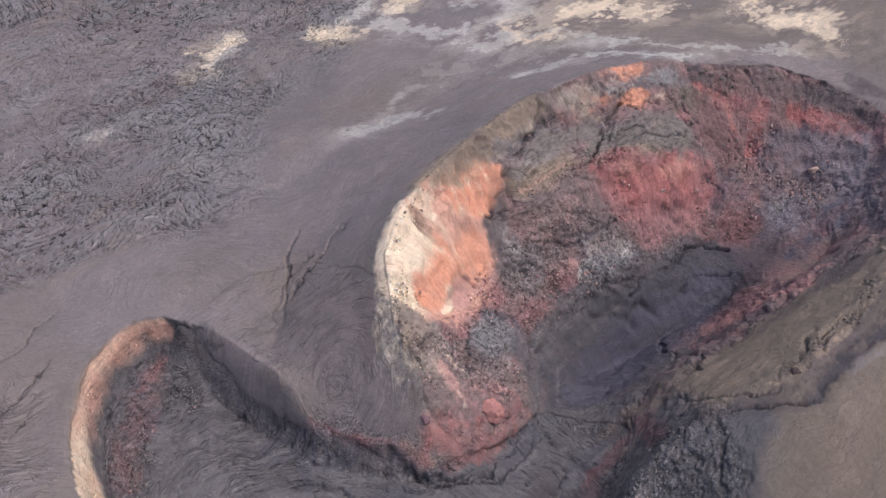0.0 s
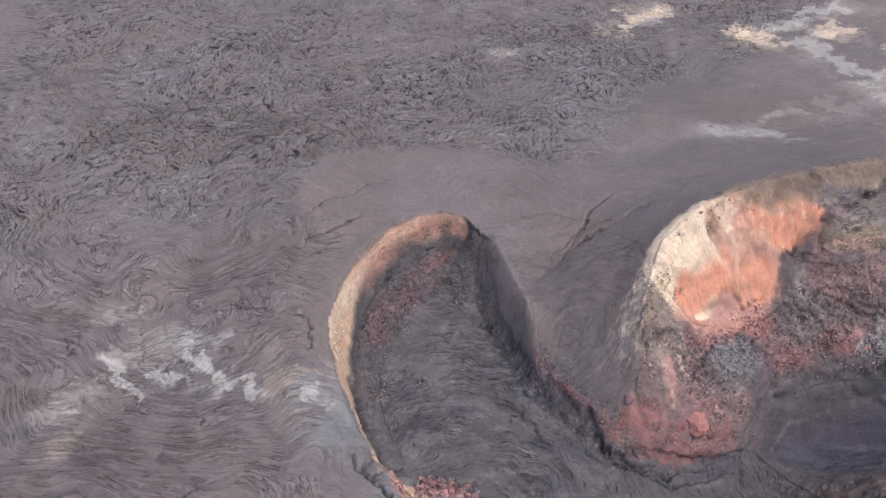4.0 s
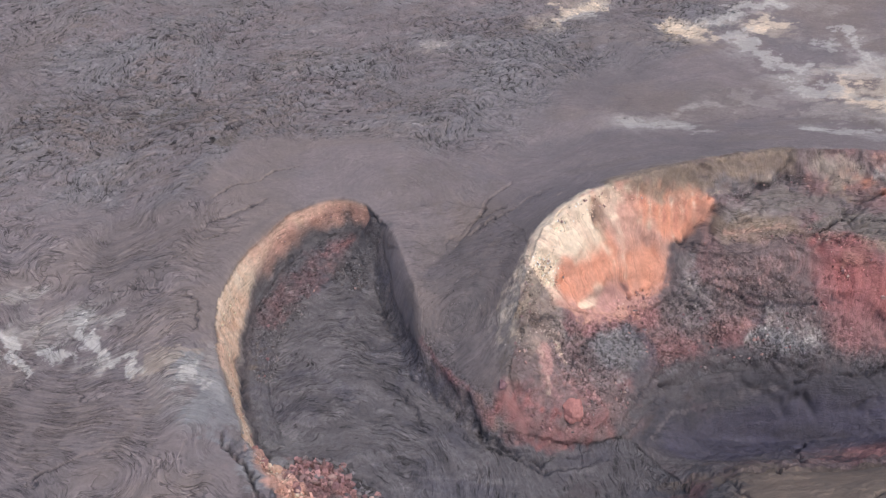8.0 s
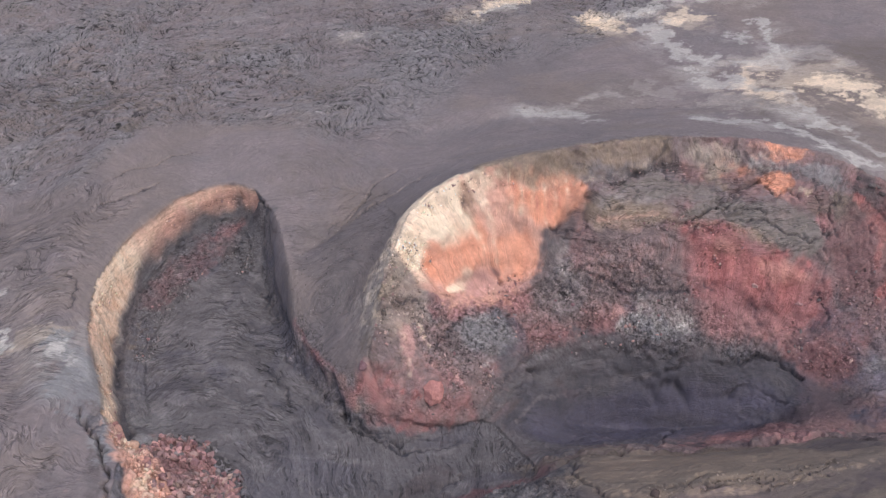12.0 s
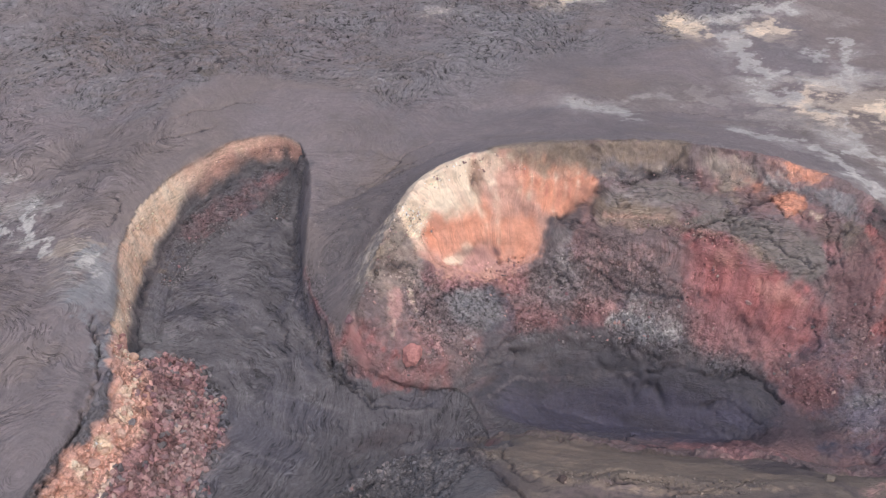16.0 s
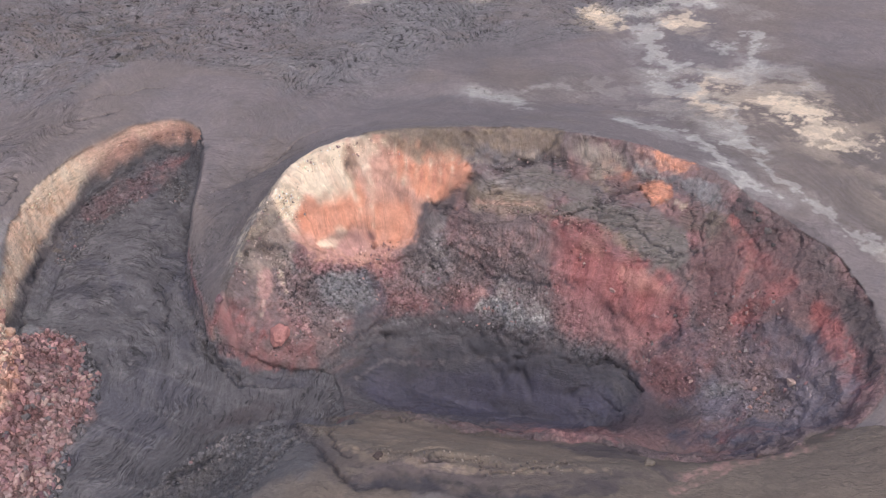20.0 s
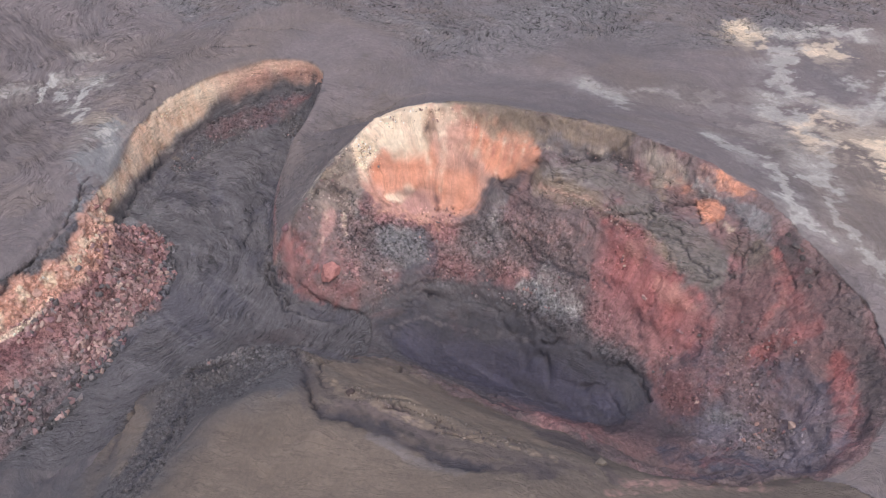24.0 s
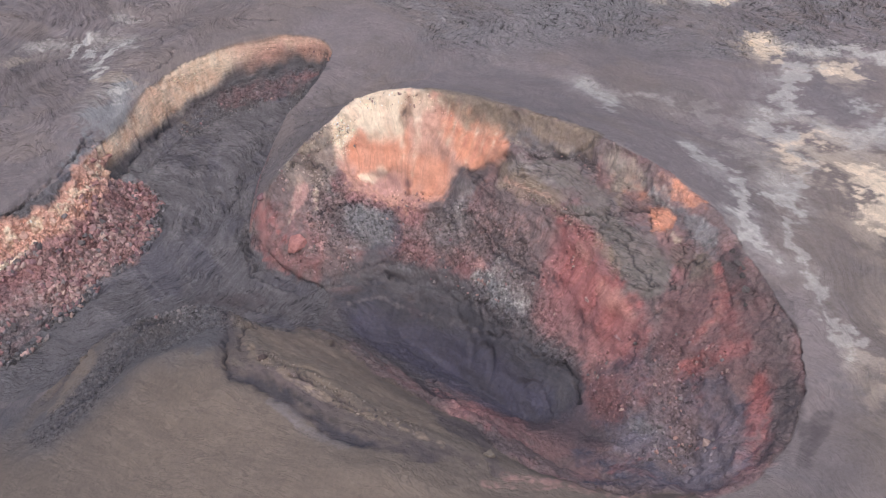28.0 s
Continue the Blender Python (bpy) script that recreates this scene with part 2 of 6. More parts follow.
line((-17, 221, -11), (-25, 210, -13.5), (-31.4, 195.8, -15.6), (-30, 180, -16.5), (-24, 166, -16.5))
line((-16.5, 209.5, -14.3), (-11, 195, -16), (-6.8, 181, -17), (-5, 160, -20), (4, 143, -20.3), (12, 130, -20.5), (20, 112, -22), (24, 90, -24))
line((3, 178, -16.7), (14, 160, -19), (27, 165, -17), (44, 163, -19), (58.2, 169.5, -21))
line((16, 150, -20.3), (30, 151, -19.5), (45, 153, -19), (60, 160, -19.5))
# slope of fallen blocks under the western crest
TALUS_TOP = line((-24.5, 153, -7), (-17, 143, -4), (-13, 133.5, -5), (-14.5, 120, -9.5), (-15, 100, -12), (-16, 80, -14))
TALUS_FOOT = line((-21, 163.5, -16.6), (-11, 159.5, -18.5), (-2.5, 149, -19.6), (2.5, 135, -20.2), (6, 122, -20.5), (8, 106, -23), (8, 85, -25))
# knoll and outer flank in front
line((30.8, 117.5, -14.1), (39, 125.2, -7), (47, 131.5, -3), (52, 134.4, 0.2), (60, 135, 4), (68, 135.4, 7.7))
line((27, 119, -18.5), (33, 128, -18.8), (41, 139, -18.5), (50, 144.5, -17), (58, 148.5, -16), (66, 152.5, -15))
line((38, 112, -12), (49.7, 125.2, -6.4), (56, 127.5, -2))
line((44, 100, -12), (54, 110, -5.5), (63, 114, 4), (76, 124.6, 9.8), (91, 118.5, 9.4))
line((80, 108, 2.5), (100, 112, 5), (131, 129, 10), (160, 145, 4), (190, 165, 5))
line((50, 60, -14), (90, 62, -6), (150, 80, 0), (230, 120, 4))
line((24, 96, -23), (30, 100, -20.5), (36, 98, -17))
# plain of older flows all round
line((-140, 40, -8), (-60, 60, -6), (-42, 100, -4), (-41, 139, -2.5), (-36, 146, 0.5), (-50, 165, 2.2), (-58, 182, 2.6), (-54, 215, 4), (-58, 249, 4.5), (-76, 294, -2))
line((-140, 150, -9), (-100, 185, -6.6), (-89, 196, -6.4), (-84, 236, -4.8), (-95, 300, -2), (-88, 336, -1))
line((-30, 262, 3), (-19, 294, 0), (10, 291, 2.2), (16, 267, 2.2), (40, 262, 2), (61, 270, 2.4), (100, 268, 4.5), (134, 271, 6.5), (170, 255, 7.5), (188, 225, 8), (195, 195, 8.5), (200, 165, 7), (230, 140, 6))
line((-140, 400, -4), (-90, 360, -1), (49, 345, -2.3), (89, 328, -2.3), (160, 320, 1), (230, 330, 2))

X0, X1, Y0, Y1, CELL = -140, 230, 40, 400, 0.5


def relaxed():
    """The land between the lines, hung like a skin: a grid of half a metre."""
    pts = np.concatenate(LINES)
    h = None
    for cell, rounds in ((16, 300), (8, 200), (4, 160), (2, 140), (1, 120), (CELL, 90)):
        nx, ny = int((X1 - X0) / cell) + 1, int((Y1 - Y0) / cell) + 1
        u, v = np.clip((pts[:, 0] - X0) / cell, 0, nx - 1.001), np.clip((pts[:, 1] - Y0) / cell, 0, ny - 1.001)
        i, j = u.astype(int), v.astype(int)
        total, count = np.zeros((ny, nx)), np.zeros((ny, nx))
        for a, wa in ((0, 1 - u + i), (1, u - i)):
            for b, wb in ((0, 1 - v + j), (1, v - j)):
                np.add.at(total, (j + b, i + a), wa * wb * pts[:, 2])
                np.add.at(count, (j + b, i + a), wa * wb)
        level, pull = total / np.maximum(count, 1e-9), 8 * np.minimum(count, 1.0)
        if h is None:
            h = np.full((ny, nx), pts[:, 2].mean())
        else:
            u, v = np.linspace(0, h.shape[1] - 1, nx), np.linspace(0, h.shape[0] - 1, ny)
            h = sampled(h, u[None, :] + 0 * v[:, None], v[:, None] + 0 * u[None, :])
        for _ in range(rounds):
            e = np.pad(h, 1, mode="edge")
            h = 0.25 * (e[:-2, 1:-1] + e[2:, 1:-1] + e[1:-1, :-2] + e[1:-1, 2:])
            h = (h + pull * level) / (1 + pull)
    for _ in range(8):
        e = np.pad(h, 1, mode="edge")
        h = 0.5 * e[1:-1, 1:-1] + 0.125 * (e[:-2, 1:-1] + e[2:, 1:-1] + e[1:-1, :-2] + e[1:-1, 2:])
    return h


def sampled(grid, u, v):
    """Between the grid's cells, by a straight line each way."""
    u, v = np.clip(u, 0, grid.shape[1] - 1.001), np.clip(v, 0, grid.shape[0] - 1.001)
    i, j = u.astype(int), v.astype(int)
    a, b = u - i, v - j
    return (grid[j, i] * (1 - a) + grid[j, i + 1] * a) * (1 - b) + (grid[j + 1, i] * (1 - a) + grid[j + 1, i + 1] * a) * b


LAND = relaxed()


def land(x, y):
    return sampled(LAND, (np.asarray(x, float) - X0) / CELL, (np.asarray(y, float) - Y0) / CELL)

# ---- noise on arrays ----
def lattice(x, y, z, seed):
    """Smooth random values from 0 to 1, one to a metre."""
    xi, yi, zi = np.floor(x).astype(np.int64), np.floor(y).astype(np.int64), np.floor(z).astype(np.int64)
    fx, fy, fz = x - xi, y - yi, z - zi
    fx, fy, fz = fx * fx * (3 - 2 * fx), fy * fy * (3 - 2 * fy), fz * fz * (3 - 2 * fz)

    def dice(a, b, c):
        n = (a * 374761393 + b * 668265263 + c * 2147483647 + seed * 1274126177) & 0xFFFFFFFF
        n = ((n ^ (n >> 13)) * 1274126177) & 0xFFFFFFFF
        return ((n ^ (n >> 16)) & 0xFFFF) / 65535.0

    out = 0
    for a, wa in ((0, 1 - fx), (1, fx)):
        for b, wb in ((0, 1 - fy), (1, fy)):
            for c, wc in ((0, 1 - fz), (1, fz)):
                out = out + wa * wb * wc * dice(xi + a, yi + b, zi + c)
    return out


def fbm(x, y, z=0.0, size=10.0, octaves=4, seed=0, gain=0.5, ridged=False):
    """Noise of the given size in metres, about -1 to 1; ridged: sharp crests."""
    z = z + np.zeros_like(x)
    total, weight = 0, 1.0
    for k in range(octaves):
        s = 2.0**k / size
        n = 2 * lattice(x * s + 17.3 * k, y * s - 9.1 * k, z * s + 4.7 * k, seed + k) - 1
        total = total + weight * ((1 - 2 * np.abs(n)) if ridged else n)
        weight *= gain
    return total


def blocks(x, y, z, size, seed, flat=False):
    """Fractured rock: for each point its block's own random value, and how near it lies to a joint (1 on the joint)."""
    x, y, z = x / size, y / size, z / size
    xi, yi, zi = np.floor(x), np.floor(y), np.floor(z)
    first, second, own = np.full(x.shape, 9.0), np.full(x.shape, 9.0), np.zeros(x.shape)
    for a in (-1, 0, 1):
        for b in (-1, 0, 1):
            for c in (0,) if flat else (-1, 0, 1):
                u, v, w = xi + a, yi + b, zi + c
                r = [np.sin(u * 127.1 + v * 311.7 + w * 74.7 + seed + k * 57.3) * 43758.5453 for k in range(3)]
                r = [q - np.floor(q) for q in r]
                d = (u + r[0] - x) ** 2 + (v + r[1] - y) ** 2 + (w + r[2] - z) ** 2
                near_it = d < first
                second = np.where(near_it, first, np.minimum(second, d))
                own = np.where(near_it, r[0] * 0.6 + r[1] * 0.4, own)
                first = np.where(near_it, d, first)
    return own, np.clip(1 - (np.sqrt(second) - np.sqrt(first)) * 3.2, 0, 1)


def ease(a, b, v):
    u = np.clip((v - a) / (b - a), 0, 1)
    return u * u * (3 - 2 * u)


def away(x, y, knots):
    """The distance from a bent line."""
    best = np.full(x.shape, 1e9)
    for (ax, ay), (bx, by) in zip(knots, knots[1:]) if len(knots) > 1 else ((knots[0], knots[0]),):
        dx, dy = bx - ax, by - ay
        u = np.clip(((x - ax) * dx + (y - ay) * dy) / (dx * dx + dy * dy + 1e-9), 0, 1)
        best = np.minimum(best, np.hypot(x - ax - u * dx, y - ay - u * dy))
    return best


def within(x, y, ring):
    """Whether points lie inside a closed ring."""
    inside = np.zeros(x.shape, bool)
    for (ax, ay), (bx, by) in zip(ring, np.roll(ring, -1, 0)):
        cross = ((ay > y) != (by > y)) & (x < (bx - ax) * (y - ay) / (by - ay + 1e-12) + ax)
        inside ^= cross
    return inside


def calmed(values, weight, passes):
    """Evens values out between neighbours, where weight is set."""
    for _ in range(passes):
        v = values.copy()
        v[1:-1, 1:-1] = (values[:-2, 1:-1] + values[2:, 1:-1] + values[1:-1, :-2] + values[1:-1, 2:]) / 4
        values = values + weight * (v - values)
    return values


# ---- the sheet of ground: fine in the middle, wide to the horizon ----
def spread(lo, hi, step, far):
    mid = np.arange(lo, hi, step)
    grow = step * 1.12 ** np.arange(1, 90)
    out = np.cumsum(grow)
    out = out[out < far]
    return np.concatenate([(lo - out)[::-1], mid, hi + out])


XS = spread(-150, 190, 0.33, 2400)
YS = np.concatenate([88 - np.cumsum(0.3 * 1.13 ** np.arange(1, 70))[::-1], np.arange(88, 252, 0.3), np.arange(252, 400, 0.55), 400 + np.cumsum(0.55 * 1.13 ** np.arange(1, 60))])
GX, GY = np.meshgrid(XS, YS)
GZ = land(GX, GY)

CRATER = RIM[::3, :2]
VENT = np.concatenate([WEST[::3, :2], spline([(5, 80), (31, 101), (27, 119), (33, 128), (41, 139), (58, 148.5), (66, 154), (60, 166), (54, 172), (44, 168.5), (32, 169), (22, 170), (14, 176.5), (6, 187), (2, 197), (-2, 207), (-6, 219), (-9, 227)], 1.5)])
FRONT = spline([(31, 100), (28, 119), (33, 128), (41, 139), (58, 148.5), (70, 150.5), (84, 151.5), (96, 152.5), (108, 154), (119, 155), (128, 156), (139, 153), (152, 156.5), (164, 163), (175, 172), (240, 150), (240, 40), (60, 40)], 2.0)
wob = fbm(GX, GY, 0, 9, 4, 5)
in_crater = within(GX + wob, GY + 0.8 * wob, CRATER)
in_vent = within(GX + 0.5 * wob, GY + 0.5 * wob, VENT)
in_crater &= ~in_vent
in_front = within(GX + wob, GY + wob, FRONT) & ~in_vent
in_crater &= ~in_front
TALUS = np.concatenate([TALUS_TOP[:, :2], TALUS_FOOT[::-1, :2]])
in_talus = within(GX + wob, GY + wob, TALUS)

sy, sx = np.gradient(LAND, CELL)
sx, sy = (sampled(g, (GX - X0) / CELL, (GY - Y0) / CELL) for g in (sx, sy))
steep = np.hypot(sx, sy)
near = (GX > -130) & (GX < 215) & (GY > 60) & (GY < 420)

even = 0.8 * ease(0.4, 1.0, steep) * near
GZ, sx, sy = calmed(GZ, even, 5), calmed(sx, even, 5), calmed(sy, even, 5)
steep = np.hypot(sx, sy)

# relief: ropes and slabs on the plain, ribs and rubble on the walls, folds on the channel floor
coarse = fbm(GX, GY, GZ, 14, 5, 11)
ribs = fbm(GX, GY, GZ, 6, 5, 23, 0.55, True)
warp_x, warp_y = fbm(GX, GY, 0, 30, 3, 31), fbm(GX, GY, 0, 30, 3, 37)
slabs = np.abs(fbm(GX + 3 * warp_x, GY + 3 * warp_y, 0, 3.2, 4, 43, 0.6))
flow = fbm(GX * 0.4 + 6 * warp_x, GY + 4 * warp_y, 0, 2.6, 4, 47, 0.6)
plain = ~(in_crater | in_vent | in_front)
wall = ease(0.25, 0.9, steep)
zone = ease(-0.35, 0.45, fbm(GX, GY, 0, 45, 3, 53))
BROKEN = [(-175, 240), (-117, 234), (-68, 239), (-38, 257), (-12, 262), (14, 247), (36, 266), (34, 292), (60, 305), (83, 327), (101, 342), (150, 440), (150, 900), (-175, 900)]
deep = away(GX, GY, BROKEN + BROKEN[:1]) * np.where(within(GX, GY, np.array(BROKEN, float)), 1, -1)
crust = ease(-7, 9, deep + 9 * fbm(GX, GY, 0, 16, 4, 57)) * (0.55 + 0.45 * ease(-0.5, 0.4, fbm(GX, GY, 0, 30, 3, 58)))
eddying = ease(-38, -58, GX + 0.2 * (GY - 190)) * ease(246, 216, GY)
SLOT = spline([(77, 221), (92, 227), (112, 227), (124, 226), (133, 224), (137, 217), (128, 209), (116, 209), (100, 212), (80, 212), (69, 213)], 2, True)
ALCOVE = spline([(29, 181), (30.5, 195), (36, 207), (47, 215), (59, 221), (70, 225), (79, 221), (70, 214), (65, 206), (56, 200), (47, 195), (38, 191)], 2, True)
low = GZ + 0.4 * wob < -19
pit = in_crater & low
face = in_crater & within(GX + wob, GY + wob, ALCOVE)
bench = in_crater & ~face & within(GX + wob, GY + wob, SLOT)
west_face = in_vent & (steep > 0.55) & (GX < -4)
# FLOW: metres across the flow, then how folded and how broken its skin is
FLOW = np.zeros(GX.shape + (3,))
FLOW[..., 0] = 1.1 * GY + 0.37 * GX + 16 * warp_y + 7 * warp_x + 24 * eddying * fbm(GX, GY, 0, 36, 3, 131) + 7 * crust * fbm(GX, GY, 0, 17, 3, 133)
FLOW[..., 1] = plain * np.clip(0.28 + 0.75 * eddying + 0.45 * crust + 0.5 * ease(0.1, 0.6, fbm(GX, GY, 0, 28, 3, 137)) * ease(250, 225, GY) * ease(30, -10, GX), 0, 1)
FLOW[..., 2] = plain * (crust + 0.15 * eddying)


def flowing(where, lanes, folded, broken=0.0):
    FLOW[where, 0], FLOW[where, 1], FLOW[where, 2] = lanes[where], folded, broken


arch = np.hypot(GX + 6.7, 0.75 * (GY - 148))
spur = plain & within(GX + wob, GY + wob, spline([(-8, 227), (3, 207), (6, 190), (20, 174), (27, 174), (29, 186), (32, 202), (18, 230)], 2, True))
flowing(spur, 1.25 * np.hypot(GX - 14, GY - 192) + 3 * fbm(GX, GY, 0, 9, 3, 151), 0.5, 0.2)
flowing(in_vent, 1.6 * (arch + 3 * warp_x + 1.6 * fbm(GX, GY, 0, 7, 3, 77)), 0.35 + 0.5 * ease(-0.2, 0.5, fbm(GX, GY, 0, 11, 3, 79))[in_vent], 0.55)
flowing(west_face, 1.5 * GZ + 0.5 * fbm(GX, GY, 0, 7, 2, 139), 0.5)
flowing(in_talus, GX, 0.0)
flowing(in_crater, 48 * np.arctan2(GY - 180, GX - 108) + 3 * fbm(GX, GY, GZ, 12, 3, 141), 0.35)
flowing(face, 17 * np.arctan2(GY - 192, GX - 64) + 1.5 * fbm(GX, GY, GZ, 8, 3, 143), 0.3)
flowing(bench, 0.9 * GY + 0.8 * GZ + 2 * fbm(GX, GY, 0, 12, 3, 145), 0.7)
flowing(pit, 1.2 * GZ + 0.4 * GY + 2.5 * fbm(GX, GY, 0, 12, 3, 147), 0.28)
flowing(in_front, 0.95 * GY - 0.31 * GX + 3 * warp_x + 1.5 * fbm(GX, GY, 0, 10, 3, 149), 0.3)


small = fbm(GX, GY, 0, 5, 4, 71, 0.6)
strands = fbm(FLOW[..., 0], 0.16 * GX, 0.16 * GY, 2.4, 3, 73, 0.6)
floor_folds, floor_ridges = ease(0.15, 0.6, -strands), ease(0.15, 0.6, strands)
bend = 0.35 + 1.1 * warp_x
gaps = ease(0.4, 0.62, fbm((GX * np.cos(bend) + GY * np.sin(bend)) * 0.36, GY * np.cos(bend) - GX * np.sin(bend), 0, 1.5, 2, 43, 0.5)) * crust
rise = 0.5 * coarse
plates = plain & (crust > 0.05) & near
plate_own, plate_joint = np.full(GX.shape, 0.5), np.zeros(GX.shape)
plate_own[plates], plate_joint[plates] = blocks((GX * 0.55 + 2.2 * warp_y + 0.25 * small)[plates], (GY + 2.2 * warp_x + 0.25 * small)[plates], 0 * GX[plates], 1.7, 5, True)
rise = rise + np.where(plain, crust * (0.55 * (plate_own - 0.5) - 0.25 * plate_joint**2), 0)
rise = rise + np.where(plain, 0.22 * strands * FLOW[..., 1] + 0.25 * (slabs - 0.3) * zone * crust - 0.6 * gaps, 0)
big_own, big_joint, lot_own, lot_joint = (np.zeros(GX.shape) for _ in range(4))
ridge_line = away(GX + wob, GY, [(-29, 157), (-22, 149), (-16, 141), (-14, 133), (-15.5, 121), (-17.5, 105), (-18, 92)])
crag = ease(5.5, 1.5, ridge_line)
rough = (ridge_line < 6) | in_crater | in_front | (in_vent & (steep > 0.5))
bx, by, bz = (g[rough] + 0.7 * w for g, w in ((GX, fbm(GX, GY, GZ, 4, 3, 63)[rough]), (GY, fbm(GX, GY, GZ, 4, 3, 65)[rough]), (GZ, 0)))
big_own[rough], big_joint[rough] = blocks(bx, by, bz * 1.4, 5.0, 3)
lot_own[rough], lot_joint[rough] = blocks(bx, by, bz * 1.2, 1.7, 8)
knoll = ease(76, 64, GX - 0.4 * (GY - 130)) * ease(112, 122, GY)
knoll = np.maximum(knoll, ease(9, 4, away(GX, GY, [(40, 124), (48, 111), (53, 94)])))
calm = ease(13, 7, away(GX, GY, [(38, 200), (48, 206), (60, 212), (72, 219)]))
craggy = ease(-0.3, 0.45, fbm(GX, GY, GZ, 22, 3, 69)) * (1 - 0.6 * calm) * (1 - 0.75 * ease(-16, -20, GZ))
rise = rise + np.where(in_crater, 0.5 * ribs * (0.35 + wall) * (1 - 0.7 * ease(-16, -20, GZ)) + 0.3 * fbm(GX, GY, GZ, 2.2, 3, 59), 0)
rise = rise + np.where(in_crater, craggy * (1.5 * (big_own - 0.5) - 0.8 * big_joint**2) + (0.3 * (1 - 0.6 * calm) + craggy) * (0.55 * (lot_own - 0.5) - 0.3 * lot_joint**2), 0)
rise = rise + np.where(in_front, knoll * (0.9 * (big_own - 0.5) + 0.8 * (lot_own - 0.5) - 0.4 * lot_joint**2) + 0.15 * wall * (lot_own - 0.5), 0)
rise = rise + np.where(in_front, 0.12 * ribs + 0.16 * fbm(GX, GY, GZ, 2.6, 4, 61), 0)
rise = rise + np.where(in_vent, 0.16 * flow * (1 - wall) - 0.2 * floor_folds * (1 - wall) + wall * (0.1 * fbm(GX, GY, GZ, 5, 2, 155) + 1.0 * (lot_own - 0.5) - 0.45 * lot_joint**2 + 0.9 * (big_own - 0.5)), 0)
rise = rise + crag * (1.5 * (lot_own - 0.5) - 0.5 * lot_joint**2 + 1.5 * (big_own - 0.5) - 0.5 * big_joint**2)
rise = rise + np.where(in_talus, 0.35 * fbm(GX, GY, GZ, 1.8, 3, 67), 0)
# out along the slope, so that walls get depth and not only height
size = np.sqrt(1 + sx**2 + sy**2)
rise = rise * ease(1700, 200, np.hypot(GX - 60, GY - 200))


SEAM = np.zeros(GX.shape)


def crack(width, depth, *knots):
    """A fissure in the crust, wandering about the knots."""
    global rise
    k = spline(knots, 1.0)[:, :2]
    x0, y0, x1, y1 = *(k.min(0) - 4), *(k.max(0) + 4)
    s = (slice(*np.searchsorted(YS, (y0, y1))), slice(*np.searchsorted(XS, (x0, x1))))
    x, y = GX[s], GY[s]
    d = away(x + 1.2 * fbm(x, y, 0, 3.5, 4, 83, 0.6), y + 1.2 * fbm(x, y, 0, 3.5, 4, 89, 0.6), [tuple(p) for p in k[::2]] + [tuple(k[-1])])
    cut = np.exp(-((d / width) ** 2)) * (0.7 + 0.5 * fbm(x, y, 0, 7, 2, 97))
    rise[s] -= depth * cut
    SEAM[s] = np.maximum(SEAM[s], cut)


crack(0.3, 2.4, (-21.7, 97.8), (-20.7, 103.8), (-20.6, 109.2), (-19.7, 122.7), (-20.2, 128.1), (-26.2, 145.7), (-36.2, 156.2))
crack(0.4, 1.6, (96.1, 231.1), (93.5, 227.0), (76.6, 221.3))
crack(0.4, 1.6, (76.7, 221.0), (85.0, 222.6), (90.2, 225.7), (95.7, 226.5))
crack(0.5, 2, (101.9, 215.4), (109.4, 220.0), (118.3, 224.0))
crack(0.35, 1.4, (96.3, 215.5), (103.6, 213.9), (108.4, 213.2))
crack(0.3, 1.2, (109.4, 220.0), (113.8, 217.9), (120.6, 217.4))
crack(0.3, 1, (78.6, 218.7), (75.9, 214.4), (67.3, 213.7))
crack(0.4, 1.1, (41.5, 151.0), (78.2, 128.1), (85.5, 123.1))
crack(1.6, 1.2, (86.1, 123.3), (96.4, 127.4), (109.8, 128.6), (122.9, 132.5))
crack(0.4, 1.4, (98.9, 133.5), (109.5, 135.7), (115.2, 138.1))
crack(0.4, 1.2, (83.1, 132.0), (92.0, 133.6), (101.2, 137.7))
crack(0.5, 1.5, (48.2, 129.3), (40.1, 124.4), (26.2, 119.6))
crack(0.6, 1.8, (37.3, 96.9), (31.8, 109.1), (26.2, 119.6))
crack(0.4, 1.2, (40.1, 124.4), (46.6, 120.9), (52.7, 111.5))
crack(0.4, 1, (36.1, 140.2), (43.5, 150.2), (50.0, 155.7))
crack(0.4, 1.2, (97.2, 132.2), (106.7, 133.4), (116.7, 137.9), (123.7, 142.7))
crack(0.35, 0.8, (13.0, 220.5), (26.2, 223.7), (38.7, 226.5))
crack(0.35, 0.8, (-57.1, 218.8), (-38.0, 232.7))
crack(0.5, 1.4, (6.7, 188.5), (16.6, 174.6), (25.8, 166.1), (32.9, 163.0))
crack(0.35, 1, (32.9, 163.0), (45.6, 168.5), (56.9, 179.5))
crack(0.35, 1, (69.0, 208.6), (71.6, 203.5), (79.5, 200.7))
crack(0.35, 1, (79.9, 205.7), (89.0, 203.5), (101.7, 203.5))
crack(0.35, 1, (115.8, 201.9), (122.7, 201.8), (127.1, 200.4))
crack(0.35, 1, (108.1, 206.0), (114.5, 201.7), (121.3, 201.9))
crack(0.35, 0.9, (26.5, 237.4), (18.6, 226.4), (11.3, 215.2))
crack(0.3, 0.7, (28.3, 155.5), (31.4, 151.4))
crack(0.3, 0.7, (44.7, 166.7), (50.9, 165.4))
crack(0.35, 1.2, (47.3, 212.1), (49.0, 209.2), (52.5, 209.1))
crack(0.3, 0.9, (72.6, 180.9), (80.7, 190.4), (94.4, 189.9))
